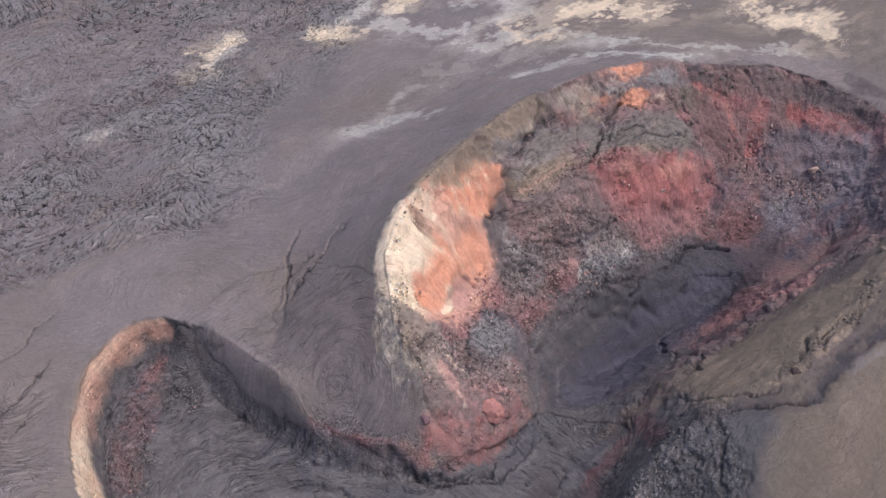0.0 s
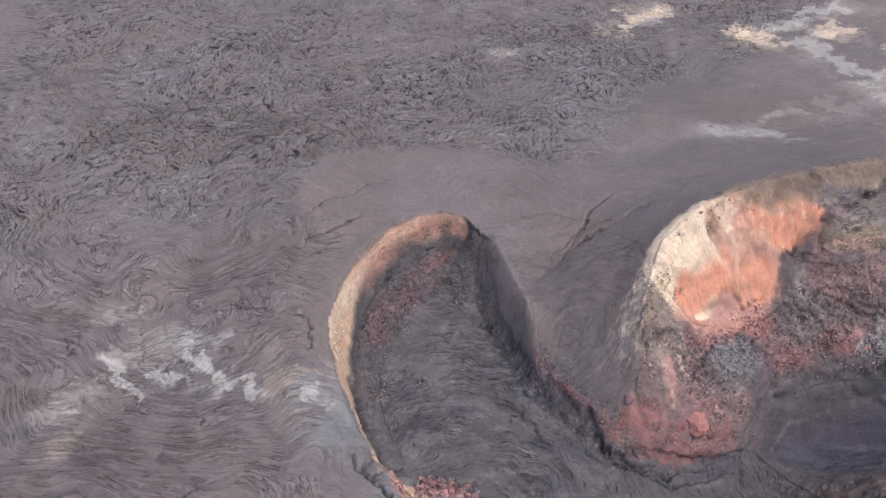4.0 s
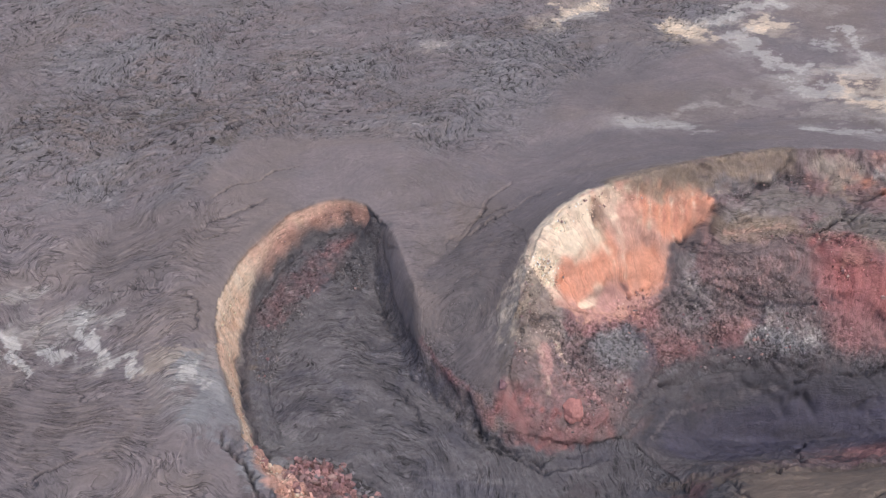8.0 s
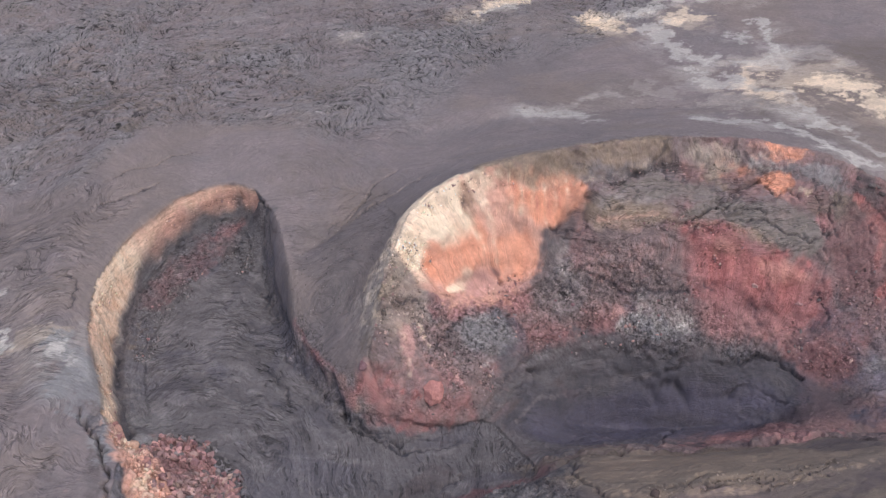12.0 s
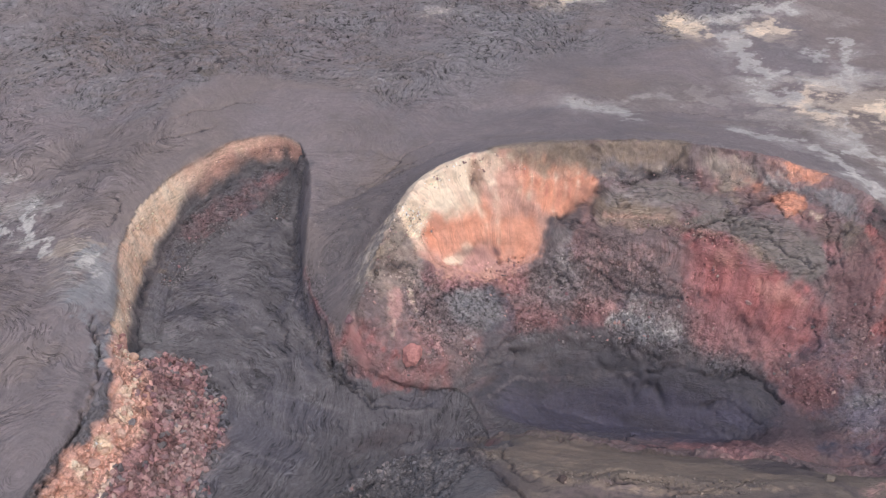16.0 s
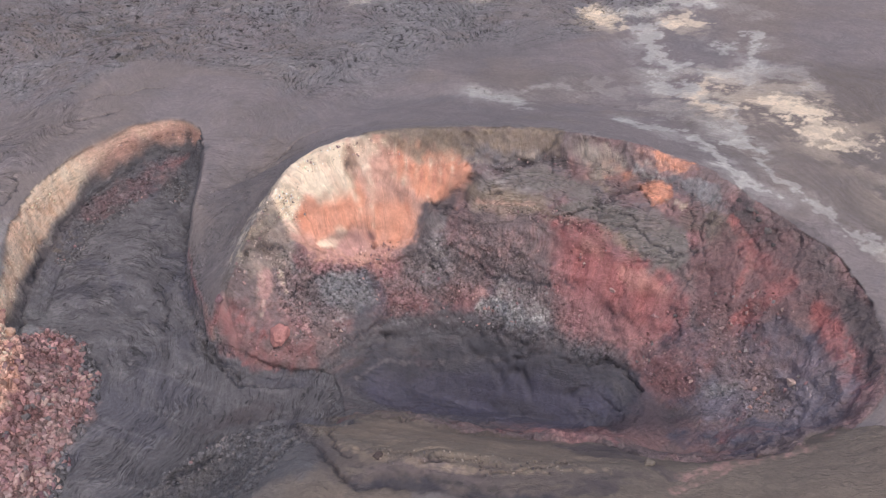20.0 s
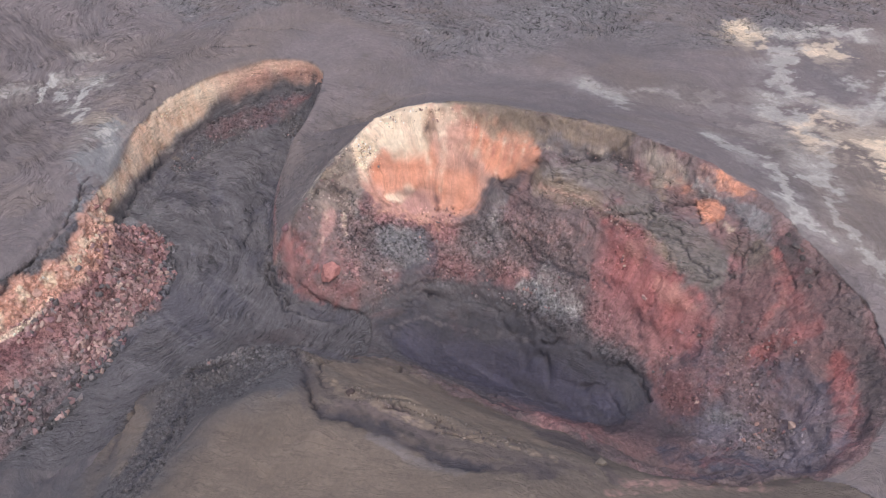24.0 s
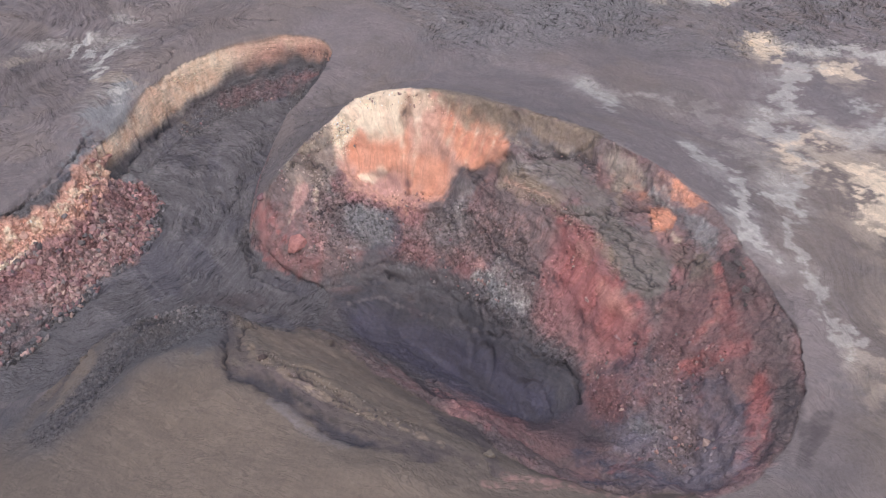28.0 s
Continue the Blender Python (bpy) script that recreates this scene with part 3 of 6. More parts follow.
crack(0.35, 0.8, (64.2, 193.9), (57.8, 183.3), (50.3, 172.6), (40.0, 166.0), (28.2, 165.5), (17.5, 173.9), (7.1, 185.3))
crack(0.35, 0.8, (68.7, 193.1), (58.7, 178.0), (45.4, 164.8), (33.5, 161.4), (21.5, 166.8))
crack(0.3, 0.6, (66.7, 182.9), (73.5, 192.6))
crack(0.35, 0.7, (-12.2, 192.9), (0.9, 182.9), (8.7, 172.8))
crack(0.4, 0.9, (69.1, 165.4), (73.2, 148.6), (75.5, 135.4), (83.4, 129.5))
crack(0.3, 0.8, (85.0, 222.9), (88.2, 221.2), (93.9, 220.9))
crack(0.3, 0.9, (118.3, 224.0), (122.4, 222.5), (128.2, 219.2))
crack(0.3, 0.8, (131.4, 223.1), (133.7, 218.0), (135.8, 213.2))
crack(0.35, 0.8, (-54.4, 234.1), (-40.2, 244.1), (-32.7, 248.0))
crack(0.35, 1, (-6.4, 208.2), (-2.1, 200.6), (4.7, 190.0))
crack(0.3, 0.8, (56.3, 214.9), (58.2, 212.2), (61.2, 211.3))
crack(0.3, 0.8, (68.6, 217.9), (67.5, 215.8), (64.3, 210.1))
crack(0.4, 2, (77.0, 191.8), (84.2, 192.0), (88.9, 190.2))
crack(0.4, 1.8, (90.6, 188.9), (98.0, 187.8), (109.2, 187.1), (117.3, 187.4), (124.3, 184.3))
crack(0.4, 1.8, (109.6, 192.0), (117.6, 193.2), (124.4, 193.0), (128.2, 188.3))
crack(0.35, 1.5, (63.9, 185.8), (71.2, 191.5), (81.1, 193.3))
crack(0.35, 1.7, (89.5, 194.5), (95.1, 194.4), (101.1, 192.8))
crack(0.35, 1.5, (95.8, 191.2), (105.6, 191.3), (114.7, 194.1))
crack(0.4, 1.8, (83.0, 151.7), (90.4, 157.4), (94.9, 174.5), (100.5, 182.4))
crack(0.3, 1.4, (59.7, 185.8), (64.1, 191.1), (70.5, 195.1))
crack(0.3, 0.9, (114.7, 201.1), (118.8, 200.8), (120.5, 199.8), (116.6, 198.6))
crack(0.3, 0.9, (118.2, 208.4), (119.4, 206.0), (122.0, 203.8), (125.0, 202.8))
crack(0.3, 0.8, (105.4, 205.8), (109.9, 203.6), (115.5, 203.2))
crack(0.3, 0.8, (125.8, 204.8), (131.5, 203.4), (135.8, 200.5))
crack(0.35, 1, (133.6, 210.9), (135.9, 209.5), (133.6, 205.1))
crack(0.35, 1, (145.7, 215.8), (145.5, 209.4), (145.2, 203.6))
crack(0.3, 0.9, (137.1, 220.9), (136.9, 214.4), (139.6, 207.2))
crack(0.3, 0.9, (77.3, 218.2), (83.0, 218.3), (91.2, 220.4))
crack(0.3, 0.9, (90.2, 225.6), (96.0, 225.3), (99.9, 226.9))
crack(0.3, 0.9, (111.5, 215.4), (118.3, 214.8), (126.7, 212.5), (132.7, 212.0))
crack(0.3, 0.8, (103.9, 230.8), (105.1, 228.4), (108.1, 227.5))
crack(0.3, 0.8, (115.6, 230.4), (117.5, 227.9), (122.1, 224.5))
crack(0.4, 1.3, (-8.6, 225.8), (-17.4, 232.0), (-24.1, 228.9), (-31.6, 221.2))
crack(0.4, 1.3, (-39.4, 188.0), (-36.8, 178.9), (-31.7, 167.6), (-28.2, 160.2))
crack(0.45, 1.4, (46.8, 210.3), (48.4, 208.3))
crack(0.26, 0.8, (50.7, 210.3), (53.5, 208.7), (55.4, 206.7))
crack(0.26, 0.7, (52.7, 213.2), (56.1, 211.3), (57.3, 208.8))
crack(0.26, 0.7, (56.2, 215.0), (59.0, 213.2), (59.8, 210.3))
crack(0.26, 0.7, (59.9, 216.4), (63.6, 215.3), (66.0, 213.5))
crack(0.3, 0.9, (43.9, 195.4), (47.2, 197.4), (48.0, 199.6), (51.4, 202.8), (55.1, 202.5))
crack(0.26, 0.8, (55.1, 202.5), (60.1, 203.7), (61.9, 206.4))
crack(0.34, 1.1, (76.1, 219.8), (72.7, 217.1), (67.6, 213.9), (65.4, 209.4), (63.8, 205.4))
crack(0.26, 0.6, (40.0, 199.4), (44.8, 203.4), (51.3, 207.6))
crack(0.3, 0.8, (34.9, 197.0), (37.8, 194.6), (42.6, 193.5), (47.0, 195.3))
crack(0.22, 0.6, (64.6, 218.9), (68.8, 218.4), (73.1, 218.9))
crack(0.26, 0.8, (29.7, 182.7), (31.9, 186.9), (36.6, 188.8))
crack(0.26, 0.8, (41.9, 182.2), (45.1, 188.0), (49.0, 192.9))

crack(0.28, 0.6, (-97.7, 217.0), (-94.1, 205.5), (-89.9, 189.6))
crack(0.28, 0.6, (-88.2, 205.7), (-84.3, 194.1), (-72.5, 179.3), (-69.3, 176.0))
crack(0.28, 0.6, (-111.0, 198.4), (-108.0, 191.8), (-107.6, 199.6))
crack(0.28, 0.6, (-98.8, 192.9), (-92.6, 183.2), (-86.2, 175.0))
crack(0.3, 0.6, (-99.6, 180.0), (-91.0, 174.6), (-82.7, 171.7))
crack(0.25, 0.5, (-73.6, 170.9), (-69.4, 166.7), (-60.1, 163.6))
crack(0.25, 0.5, (-68.5, 192.7), (-65.0, 180.1))
crack(0.25, 0.5, (-84.1, 213.9), (-79.2, 206.0), (-65.4, 201.7), (-55.4, 195.3))
crack(0.3, 0.7, (-75.0, 145.0), (-68.8, 149.4), (-60.8, 152.4))
crack(0.3, 0.6, (-49.2, 153.0), (-47.0, 148.3), (-45.1, 144.8))
crack(0.25, 0.5, (-47.1, 172.3), (-44.3, 164.8), (-46.3, 169.5))
crack(0.3, 0.6, (-55.5, 195.7), (-49.1, 195.4), (-47.3, 186.9))
crack(0.25, 0.6, (-69.1, 211.7), (-66.8, 203.8))
crack(0.3, 0.6, (60.4, 273.7), (67.4, 268.2), (75.1, 266.9))
crack(0.3, 0.6, (92.2, 269.5), (97.0, 269.5), (104.5, 269.9))
crack(0.3, 0.7, (130.5, 253.6), (134.7, 251.9))
crack(0.35, 0.9, (-17.6, 231.8), (-9.8, 227.0), (-4.8, 222.2))
crack(0.3, 0.8, (-31.5, 220.1), (-36.3, 207.8), (-39.2, 195.6), (-38.0, 183.0), (-33.8, 173.3))
crack(0.3, 0.6, (10.1, 216.4), (16.7, 225.2), (26.2, 226.8))
crack(0.25, 0.5, (6.7, 195.7), (13.1, 191.7), (21.4, 187.7))
crack(0.25, 0.5, (-68.0, 207.2), (-57.8, 211.0), (-48.2, 218.9))
crack(0.3, 0.8, (16.4, 170.5), (26.8, 163.6), (32.9, 163.0), (41.6, 167.3), (51.7, 172.6))
crack(0.3, 0.7, (14.2, 178.0), (21.6, 169.3), (28.1, 164.0))
crack(0.5, 1.5, (70, 131.5), (63, 124), (58, 108), (53.7, 94.9))
crack(0.4, 1.2, (41.3, 122.9), (50.3, 109.3), (53, 98))

sheer = ease(0.9, 1.7, steep) * near
rise = calmed(rise, np.where(in_vent, 0.45, 0.5) * sheer, 5)
PX, PY, PZ = GX - rise * sx / size, GY - rise * sy / size, GZ + rise / size

# ---- colours of the rock: stains, with some shade and haze painted in ----
HUES = {
    "cream": (0.78, 0.64, 0.5), "tan": (0.31, 0.24, 0.185), "orange": (0.67, 0.31, 0.21), "red": (0.40, 0.135, 0.13), "pink": (0.50, 0.29, 0.27), "ochre": (0.62, 0.44, 0.305), "bed": (0.12, 0.114, 0.125), "rose": (0.325, 0.165, 0.17),
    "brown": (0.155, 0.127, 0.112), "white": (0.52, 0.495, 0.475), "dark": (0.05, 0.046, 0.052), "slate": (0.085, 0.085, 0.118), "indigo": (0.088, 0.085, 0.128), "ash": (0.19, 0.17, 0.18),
    "maroon": (0.30, 0.178, 0.18), "wine": (0.185, 0.095, 0.1), "salmon": (0.60, 0.35, 0.28), "mauve": (0.222, 0.189, 0.194), "grey": (0.112, 0.106, 0.115), "slab": (0.215, 0.199, 0.212), "bone": (0.36, 0.325, 0.31), "dusk": (0.2, 0.152, 0.154), "umber": (0.092, 0.078, 0.084), "pitch": (0.046, 0.046, 0.062), "lilac": (0.26, 0.235, 0.28), "olive": (0.158, 0.131, 0.115), "steel": (0.232, 0.23, 0.242), "fawn": (0.222, 0.184, 0.174), "slump": (0.205, 0.182, 0.172), "sand": (0.38, 0.32, 0.27),
}
TINT = np.empty(GX.shape + (4,))
TINT[..., :3], TINT[..., 3] = HUES["mauve"], 0.1 + 0.2 * crust
soft = fbm(GX, GY, 0, 60, 4, 101)
veil = fbm(GX + 8 * warp_x, (GY + 8 * warp_y) * 1.8, 0, 16, 5, 103, 0.6)


def lay(hue, amount):
    a = np.clip(amount, 0, 1)[..., None]
    TINT[..., :3] = TINT[..., :3] * (1 - a) + np.array(HUES[hue]) * a


def gravel(amount, where):
    TINT[..., 3] = np.where(where, amount, TINT[..., 3])


lay("grey", 0.45 * (1 - 0.7 * crust) * ease(0.0, 0.7, soft) * plain)
lay("ash", 0.5 * ease(0.25, 0.9, veil) * plain)
lay("olive", 0.35 * ease(0.2, 0.9, fbm(GX, GY, 0, 40, 3, 107)) * plain)
lay("steel", 0.7 * crust * ease(-0.3, 0.5, fbm(GX + 6 * warp_x, (GY + 6 * warp_y) * 1.4, 0, 18, 4, 113)) * plain)
lay("fawn", 0.55 * ease(0.1, 0.6, fbm(GX + 6 * warp_y, (GY + 6 * warp_x) * 1.6, 0, 22, 4, 115)) * plain)
lay("slab", 0.8 * crust * ease(0.25, 0.75, plate_own) * plain)
lay("dark", (0.75 * gaps + 0.12 * crust * plate_joint**3) * plain)
lay("dusk", 1.0 * in_crater)
lay("umber", 0.25 * ease(-0.2, 0.5, fbm(PX, PY, PZ, 9, 4, 109)) * in_crater)
lay("rose", 0.35 * ease(-0.1, 0.5, fbm(PX, PY, PZ, 11, 4, 117)) * in_crater)
lay("bed", 0.95 * in_vent)
lay("slate", 0.35 * ease(-0.1, 0.6, veil) * in_vent)
# channel floor: paler on the strands' ridges, darker in their folds
lay("slab", 0.2 * floor_ridges * (1 - wall) * in_vent)
lay("dark", 0.25 * floor_folds * (1 - wall) * in_vent)
lay("brown", 1.0 * in_front)
lay("olive", 0.5 * ease(-0.1, 0.6, veil) * in_front)
lay("grey", 0.85 * knoll * in_front)
lay("wine", 1.0 * in_talus)
lay("maroon", 0.9 * ease(-0.3, 0.4, fbm(GX, GY, 0, 3, 3, 119)) * in_talus)
gravel(0.3, in_vent)
gravel(0.5, in_crater & (steep > 0.25))
gravel(0.7, in_vent & (steep > 0.8))
gravel(0.09, in_front)
gravel(0.9, in_front & (knoll > 0.5))
gravel(1.0, in_talus)
# pit colour sinks to pitch with depth: dark rock with shade painted in
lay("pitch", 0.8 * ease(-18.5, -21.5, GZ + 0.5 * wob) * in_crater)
lay("slab", 0.4 * ease(0.1, 0.8, flow) * (1 - wall) * in_vent)


def smooth(amount, width, *knots):
    """Ash or rubble: how stony the ground is along the knots."""
    k = np.array(knots, float)
    d = away(GX, GY, [tuple(p) for p in k]) / width + 0.3 * wob
    a = ease(1.2, 0.6, d)
    TINT[..., 3] = TINT[..., 3] * (1 - a) + amount * a


def wisp(hue, width, strength, *knots):
    """Mineral bloom on the plain: thin broken veils and veins about the knots."""
    k = np.array(knots, float)
    k = spline(k, 2.0) if len(k) > 2 else k
    x0, y0, x1, y1 = *(k.min(0) - 2 * width), *(k.max(0) + 2 * width)
    s = (slice(*np.searchsorted(YS, (y0, y1))), slice(*np.searchsorted(XS, (x0, x1))))
    x, y = GX[s], GY[s]
    if not x.size:
        return
    u, v = 4 * warp_x[s], 4 * warp_y[s]
    d = away(x + 2.2 * fbm(x, y, 0, 9, 3, 401), y + 2.2 * fbm(x, y, 0, 9, 3, 409), [tuple(p) for p in k]) / width
    web = np.maximum(fbm(x + u, (y + v) * 1.25, 0, 7, 4, 411, 0.5, True), fbm(x - u, (y - v) * 1.25, 0, 4, 3, 431, 0.5, True)) / 1.7
    cloud = fbm(x + u, (y + v) * 1.3, 0, 13, 5, 421, 0.6)
    vein = 0.9 * ease(0.55, 0.95, web + 0.22 * cloud) + 0.5 * ease(0.25, 1.0, cloud)
    a = (np.clip(strength * ease(1.3, 0.1, d) * vein * 1.6, 0, 1))[..., None]
    TINT[s][..., :3] = TINT[s][..., :3] * (1 - a) + np.array(HUES[hue]) * a


def vein(hue, width, strength, *knots):
    """A pale crust along the knots: torn edges, threads and gaps."""
    k = np.array(knots, float)
    k = spline(k, 2.0) if len(k) > 2 else k
    x0, y0, x1, y1 = *(k.min(0) - 3 * width - 5), *(k.max(0) + 3 * width + 5)
    s = (slice(*np.searchsorted(YS, (y0, y1))), slice(*np.searchsorted(XS, (x0, x1))))
    x, y = GX[s], GY[s]
    if not x.size:
        return
    u, v = (2.6 * fbm(x, y, 0, 8, 4, n, 0.6) + 1.1 * fbm(x, y, 0, 2.6, 3, n + 1, 0.6) for n in (441, 453))
    d = away(x + u, y + v, [tuple(p) for p in k]) / width
    torn, drift = fbm(x, 1.3 * y, 0, 3.4, 5, 447, 0.7), fbm(x, 1.5 * y, 0, 12, 4, 449, 0.6)
    core = ease(0.35, -0.35, d - 0.9 + 0.85 * torn)
    halo = 0.5 * ease(4.5, 0.3, d) * ease(-0.15, 0.7, drift + 0.5 * torn)
    a = np.clip(strength * (core + halo), 0, 1)[..., None]
    TINT[s][..., :3] = TINT[s][..., :3] * (1 - a) + np.array(HUES[hue]) * a


def patch(hue, strength, edge, *ring, ragged=1.0):
    """A stain, or painted shade or haze, within a ring: edge says over how many metres it fades; its border and its
    depth of colour are uneven.
    """
    k = spline(ring, 1.0, True)
    x0, y0, x1, y1 = *(k.min(0) - 2 * edge - 3), *(k.max(0) + 2 * edge + 3)
    s = (slice(*np.searchsorted(YS, (y0, y1))), slice(*np.searchsorted(XS, (x0, x1))))
    x, y, z = GX[s], GY[s], GZ[s]
    knots = [tuple(p) for p in k[::2]]
    d = away(x, y, knots + knots[:1]) * np.where(within(x, y, k), -1, 1)
    seed = int(abs(k[0][0] * 5 + k[0][1] * 11)) % 89
    d = d + ragged * (1.1 * fbm(x, y, z, 4.5, 4, 800 + seed, 0.65) + 0.5 * fbm(FLOW[s][..., 0], 0.2 * x, 0.2 * y, 1.6, 2, 900 + seed, 0.7))
    a = np.clip(strength * ease(edge, -edge, d) * (0.9 + 0.3 * fbm(FLOW[s][..., 0], 0.3 * x, 0.3 * y, 2.2, 3, 950 + seed, 0.6)), 0, 1)[..., None]
    TINT[s][..., :3] = TINT[s][..., :3] * (1 - a) + np.array(HUES[hue]) * a


BLOCKY = 0.55 * (in_crater | in_vent | (crag > 0.1)) * (lot_own > 0)


def fleck(hue, width, strength, *knots):
    """A stain, or painted haze, that lies on some of the stones and not on others."""
    stroke(hue, width, strength, *knots, stony=True)


def stroke(hue, width, strength, *knots, stony=False):
    """A stain, or painted shade or haze, along the knots, ragged at its edge and patchy within."""
    k = np.array(knots, float)
    k = spline(k, 2.0) if len(k) > 2 else k
    x0, y0, x1, y1 = *(k.min(0) - 2 * width), *(k.max(0) + 2 * width)
    s = (slice(*np.searchsorted(YS, (y0, y1))), slice(*np.searchsorted(XS, (x0, x1))))
    x, y, z = GX[s], GY[s], GZ[s]
    if not x.size:
        return
    d = away(x, y, [tuple(p) for p in k]) / width
    seed = int(abs(k[0][0] * 7 + k[0][1] * 3)) % 97
    d = d + 0.4 * fbm(x, y, z, 1.3 * width + 1, 4, 200 + seed, 0.65)
    cover = ease(1.25, 0.0, d)
    patch = (0.8 + 0.4 * fbm(x, y, 0.8 * z, 2.6, 3, 300 + seed, 0.7)) * (1 + BLOCKY[s] * (1.3 * lot_own[s] + 0.7 * big_own[s] - 1.0))
    a = (np.clip(strength * ease(0.18, 0.72, cover + 0.2 * fbm(x, y, z, 2.2, 4, 500 + seed, 0.7)) * patch, 0, 1))[..., None]
    if stony:
        a = a * (0.15 + 0.85 * ease(-0.35, 0.5, fbm(x, y, z, 1.5, 2, 600 + seed, 0.8)))[..., None]
    TINT[s][..., :3] = TINT[s][..., :3] * (1 - a) + np.array(HUES[hue]) * a


stroke("grey", 4, 0.7, (-6.3, 222.3), (-21.8, 229.0), (-30.2, 222.2), (-35.1, 212.9))
# umber crescent under the northern crest, the overhang's shade painted in
stroke("umber", 2.5, 0.5, (-24.9, 228.8), (-19.0, 231.4), (-10.5, 225.9), (-4.6, 217.9))
stroke("wine", 5, 0.5, (-18.2, 225.9), (-23.3, 220.3), (-30.1, 213.3), (-34.8, 204.0))
fleck("rose", 3.5, 0.35, (-18.2, 225.9), (-20.4, 222.8), (-23.2, 219.0))
fleck("brown", 3, 0.7, (-37.9, 196.0), (-36.9, 189.2), (-35.0, 193.9))
stroke("grey", 3, 0.5, (-27.6, 226.3), (-23.3, 228.5), (-16.6, 230.5))
stroke("bone", 2, 0.4, (-42.2, 181.3), (-40.7, 174.8), (-36.3, 166.2))
stroke("slate", 3, 0.5, (-36.6, 158.1), (-26.9, 149.1), (-21.8, 139.7))
stroke("salmon", 1.6, 0.9, (-27.9, 154.9), (-22.9, 151.5), (-16.9, 148.7))
stroke("salmon", 1.8, 0.8, (-14.4, 141.8), (-10.7, 137.4))
stroke("cream", 1.6, 0.7, (-14.5, 128.4), (-13.6, 134.8))
stroke("tan", 1.5, 0.5, (-13.7, 144.4), (-11.0, 143.8))
stroke("salmon", 2.2, 0.85, (-29.0, 157.6), (-20.8, 148.7), (-13.7, 141.7), (-11.1, 132.8), (-12.8, 125.1), (-14.6, 117.7))
stroke("salmon", 3.2, 0.9, (-28.5, 156.7), (-14.4, 136.4), (-16.9, 120.5), (-17.7, 104.7), (-19.0, 95.1))
stroke("salmon", 2.5, 0.8, (-18.2, 144.8), (-12.4, 132.7), (-14.8, 120.4), (-15.9, 106.6))
stroke("cream", 1.2, 0.9, (-15.9, 92.3), (-13.9, 101.2), (-12.4, 112.7), (-11.8, 121.7))
stroke("cream", 1.2, 0.5, (-16.1, 133.0), (-15.2, 140.8))
stroke("pink", 8, 0.3, (-16.0, 154.7), (-5.7, 142.5), (-1.8, 126.0), (-1.1, 106.8), (-2.3, 90.5))
stroke("maroon", 4, 0.6, (3.5, 108.3), (4.7, 93.2))
stroke("umber", 2, 0.5, (-35.3, 164.2), (-27.0, 142.3), (-21.1, 119.1), (-23.1, 99.1))
fleck("orange", 3, 0.6, (-27.9, 155.5), (-13.7, 135.8), (-16.9, 120.5), (-17.7, 104.7), (-19.0, 95.1))
fleck("pink", 2.5, 0.6, (-23.7, 150.7), (-13.7, 135.8), (-15.7, 125.3))
fleck("cream", 1.6, 0.6, (-13.7, 135.8), (-13.9, 131.0), (-9.1, 133.1))
fleck("bone", 1.6, 0.6, (-14.9, 132.0), (-14.1, 135.2))
fleck("umber", 7, 0.45, (-12.2, 151.7), (-4.2, 137.5), (-1.4, 116.3), (-0.8, 97.7), (-0.1, 85.7))
fleck("bone", 6, 0.35, (-9.2, 147.5), (-1.5, 133.2), (-0.9, 112.1), (-0.1, 93.7))
stroke("grey", 9, 0.5, (8.4, 215.1), (18.1, 192.1), (15.9, 183.3))
stroke("umber", 5, 0.4, (25.5, 200.1), (23.3, 191.9))
stroke("rose", 1.2, 0.7, (5.2, 191.2), (14.7, 179.1), (23.0, 171.0))
stroke("salmon", 1, 0.33, (18.6, 175.6), (23.9, 170.2))
stroke("red", 2, 0.6, (24.8, 172.5), (30.6, 171.9))
stroke("bone", 4.5, 0.5, (32.2, 195.9), (28.2, 188.7), (26.6, 181.2))
fleck("cream", 4, 0.55, (31.9, 197.0), (28.6, 190.0), (25.5, 184.0))
fleck("umber", 3.5, 0.6, (31.9, 194.5), (30.4, 187.0), (29.2, 180.8))
fleck("olive", 3, 0.6, (29.4, 185.4), (29.0, 181.7))
stroke("ash", 3, 0.8, (38.5, 191.2), (39.2, 189.3), (40.8, 188.3))
stroke("ash", 3.5, 0.6, (29.7, 178.2), (34.2, 181.9), (39.2, 183.5))
fleck("bone", 3, 0.5, (30.9, 178.8), (32.5, 177.0))
stroke("pink", 1.6, 0.85, (35.0, 182.9), (34.8, 179.4), (35.7, 176.3))
stroke("pink", 1, 0.8, (38.2, 183.4), (39.8, 182.1))
fleck("salmon", 2, 0.5, (35.9, 182.9), (35.1, 177.9))
stroke("brown", 2, 0.6, (25.7, 179.0), (28.2, 175.1))
fleck("brown", 3.5, 0.7, (43.6, 188.2), (45.3, 184.3), (44.2, 180.2))
fleck("rose", 4.5, 0.6, (43.5, 185.7), (45.5, 180.7), (49.6, 178.5), (43.7, 177.0))
fleck("ash", 3.5, 0.5, (45.7, 185.6), (47.7, 183.0))
stroke("red", 4.5, 0.5, (30.8, 171.0), (39.6, 170.3), (47.5, 173.7))
stroke("pink", 1.6, 0.5, (29.2, 172.1), (33.2, 173.6), (36.4, 175.0))
fleck("pink", 2, 0.6, (24.7, 173.2), (27.7, 173.7))
stroke("rose", 3.5, 0.5, (38.9, 173.9), (43.3, 173.4))
stroke("wine", 4, 0.5, (27.9, 169.5), (36.9, 169.1))
fleck("rose", 3, 0.5, (52.3, 181.5), (54.6, 183.5), (51.6, 178.7))
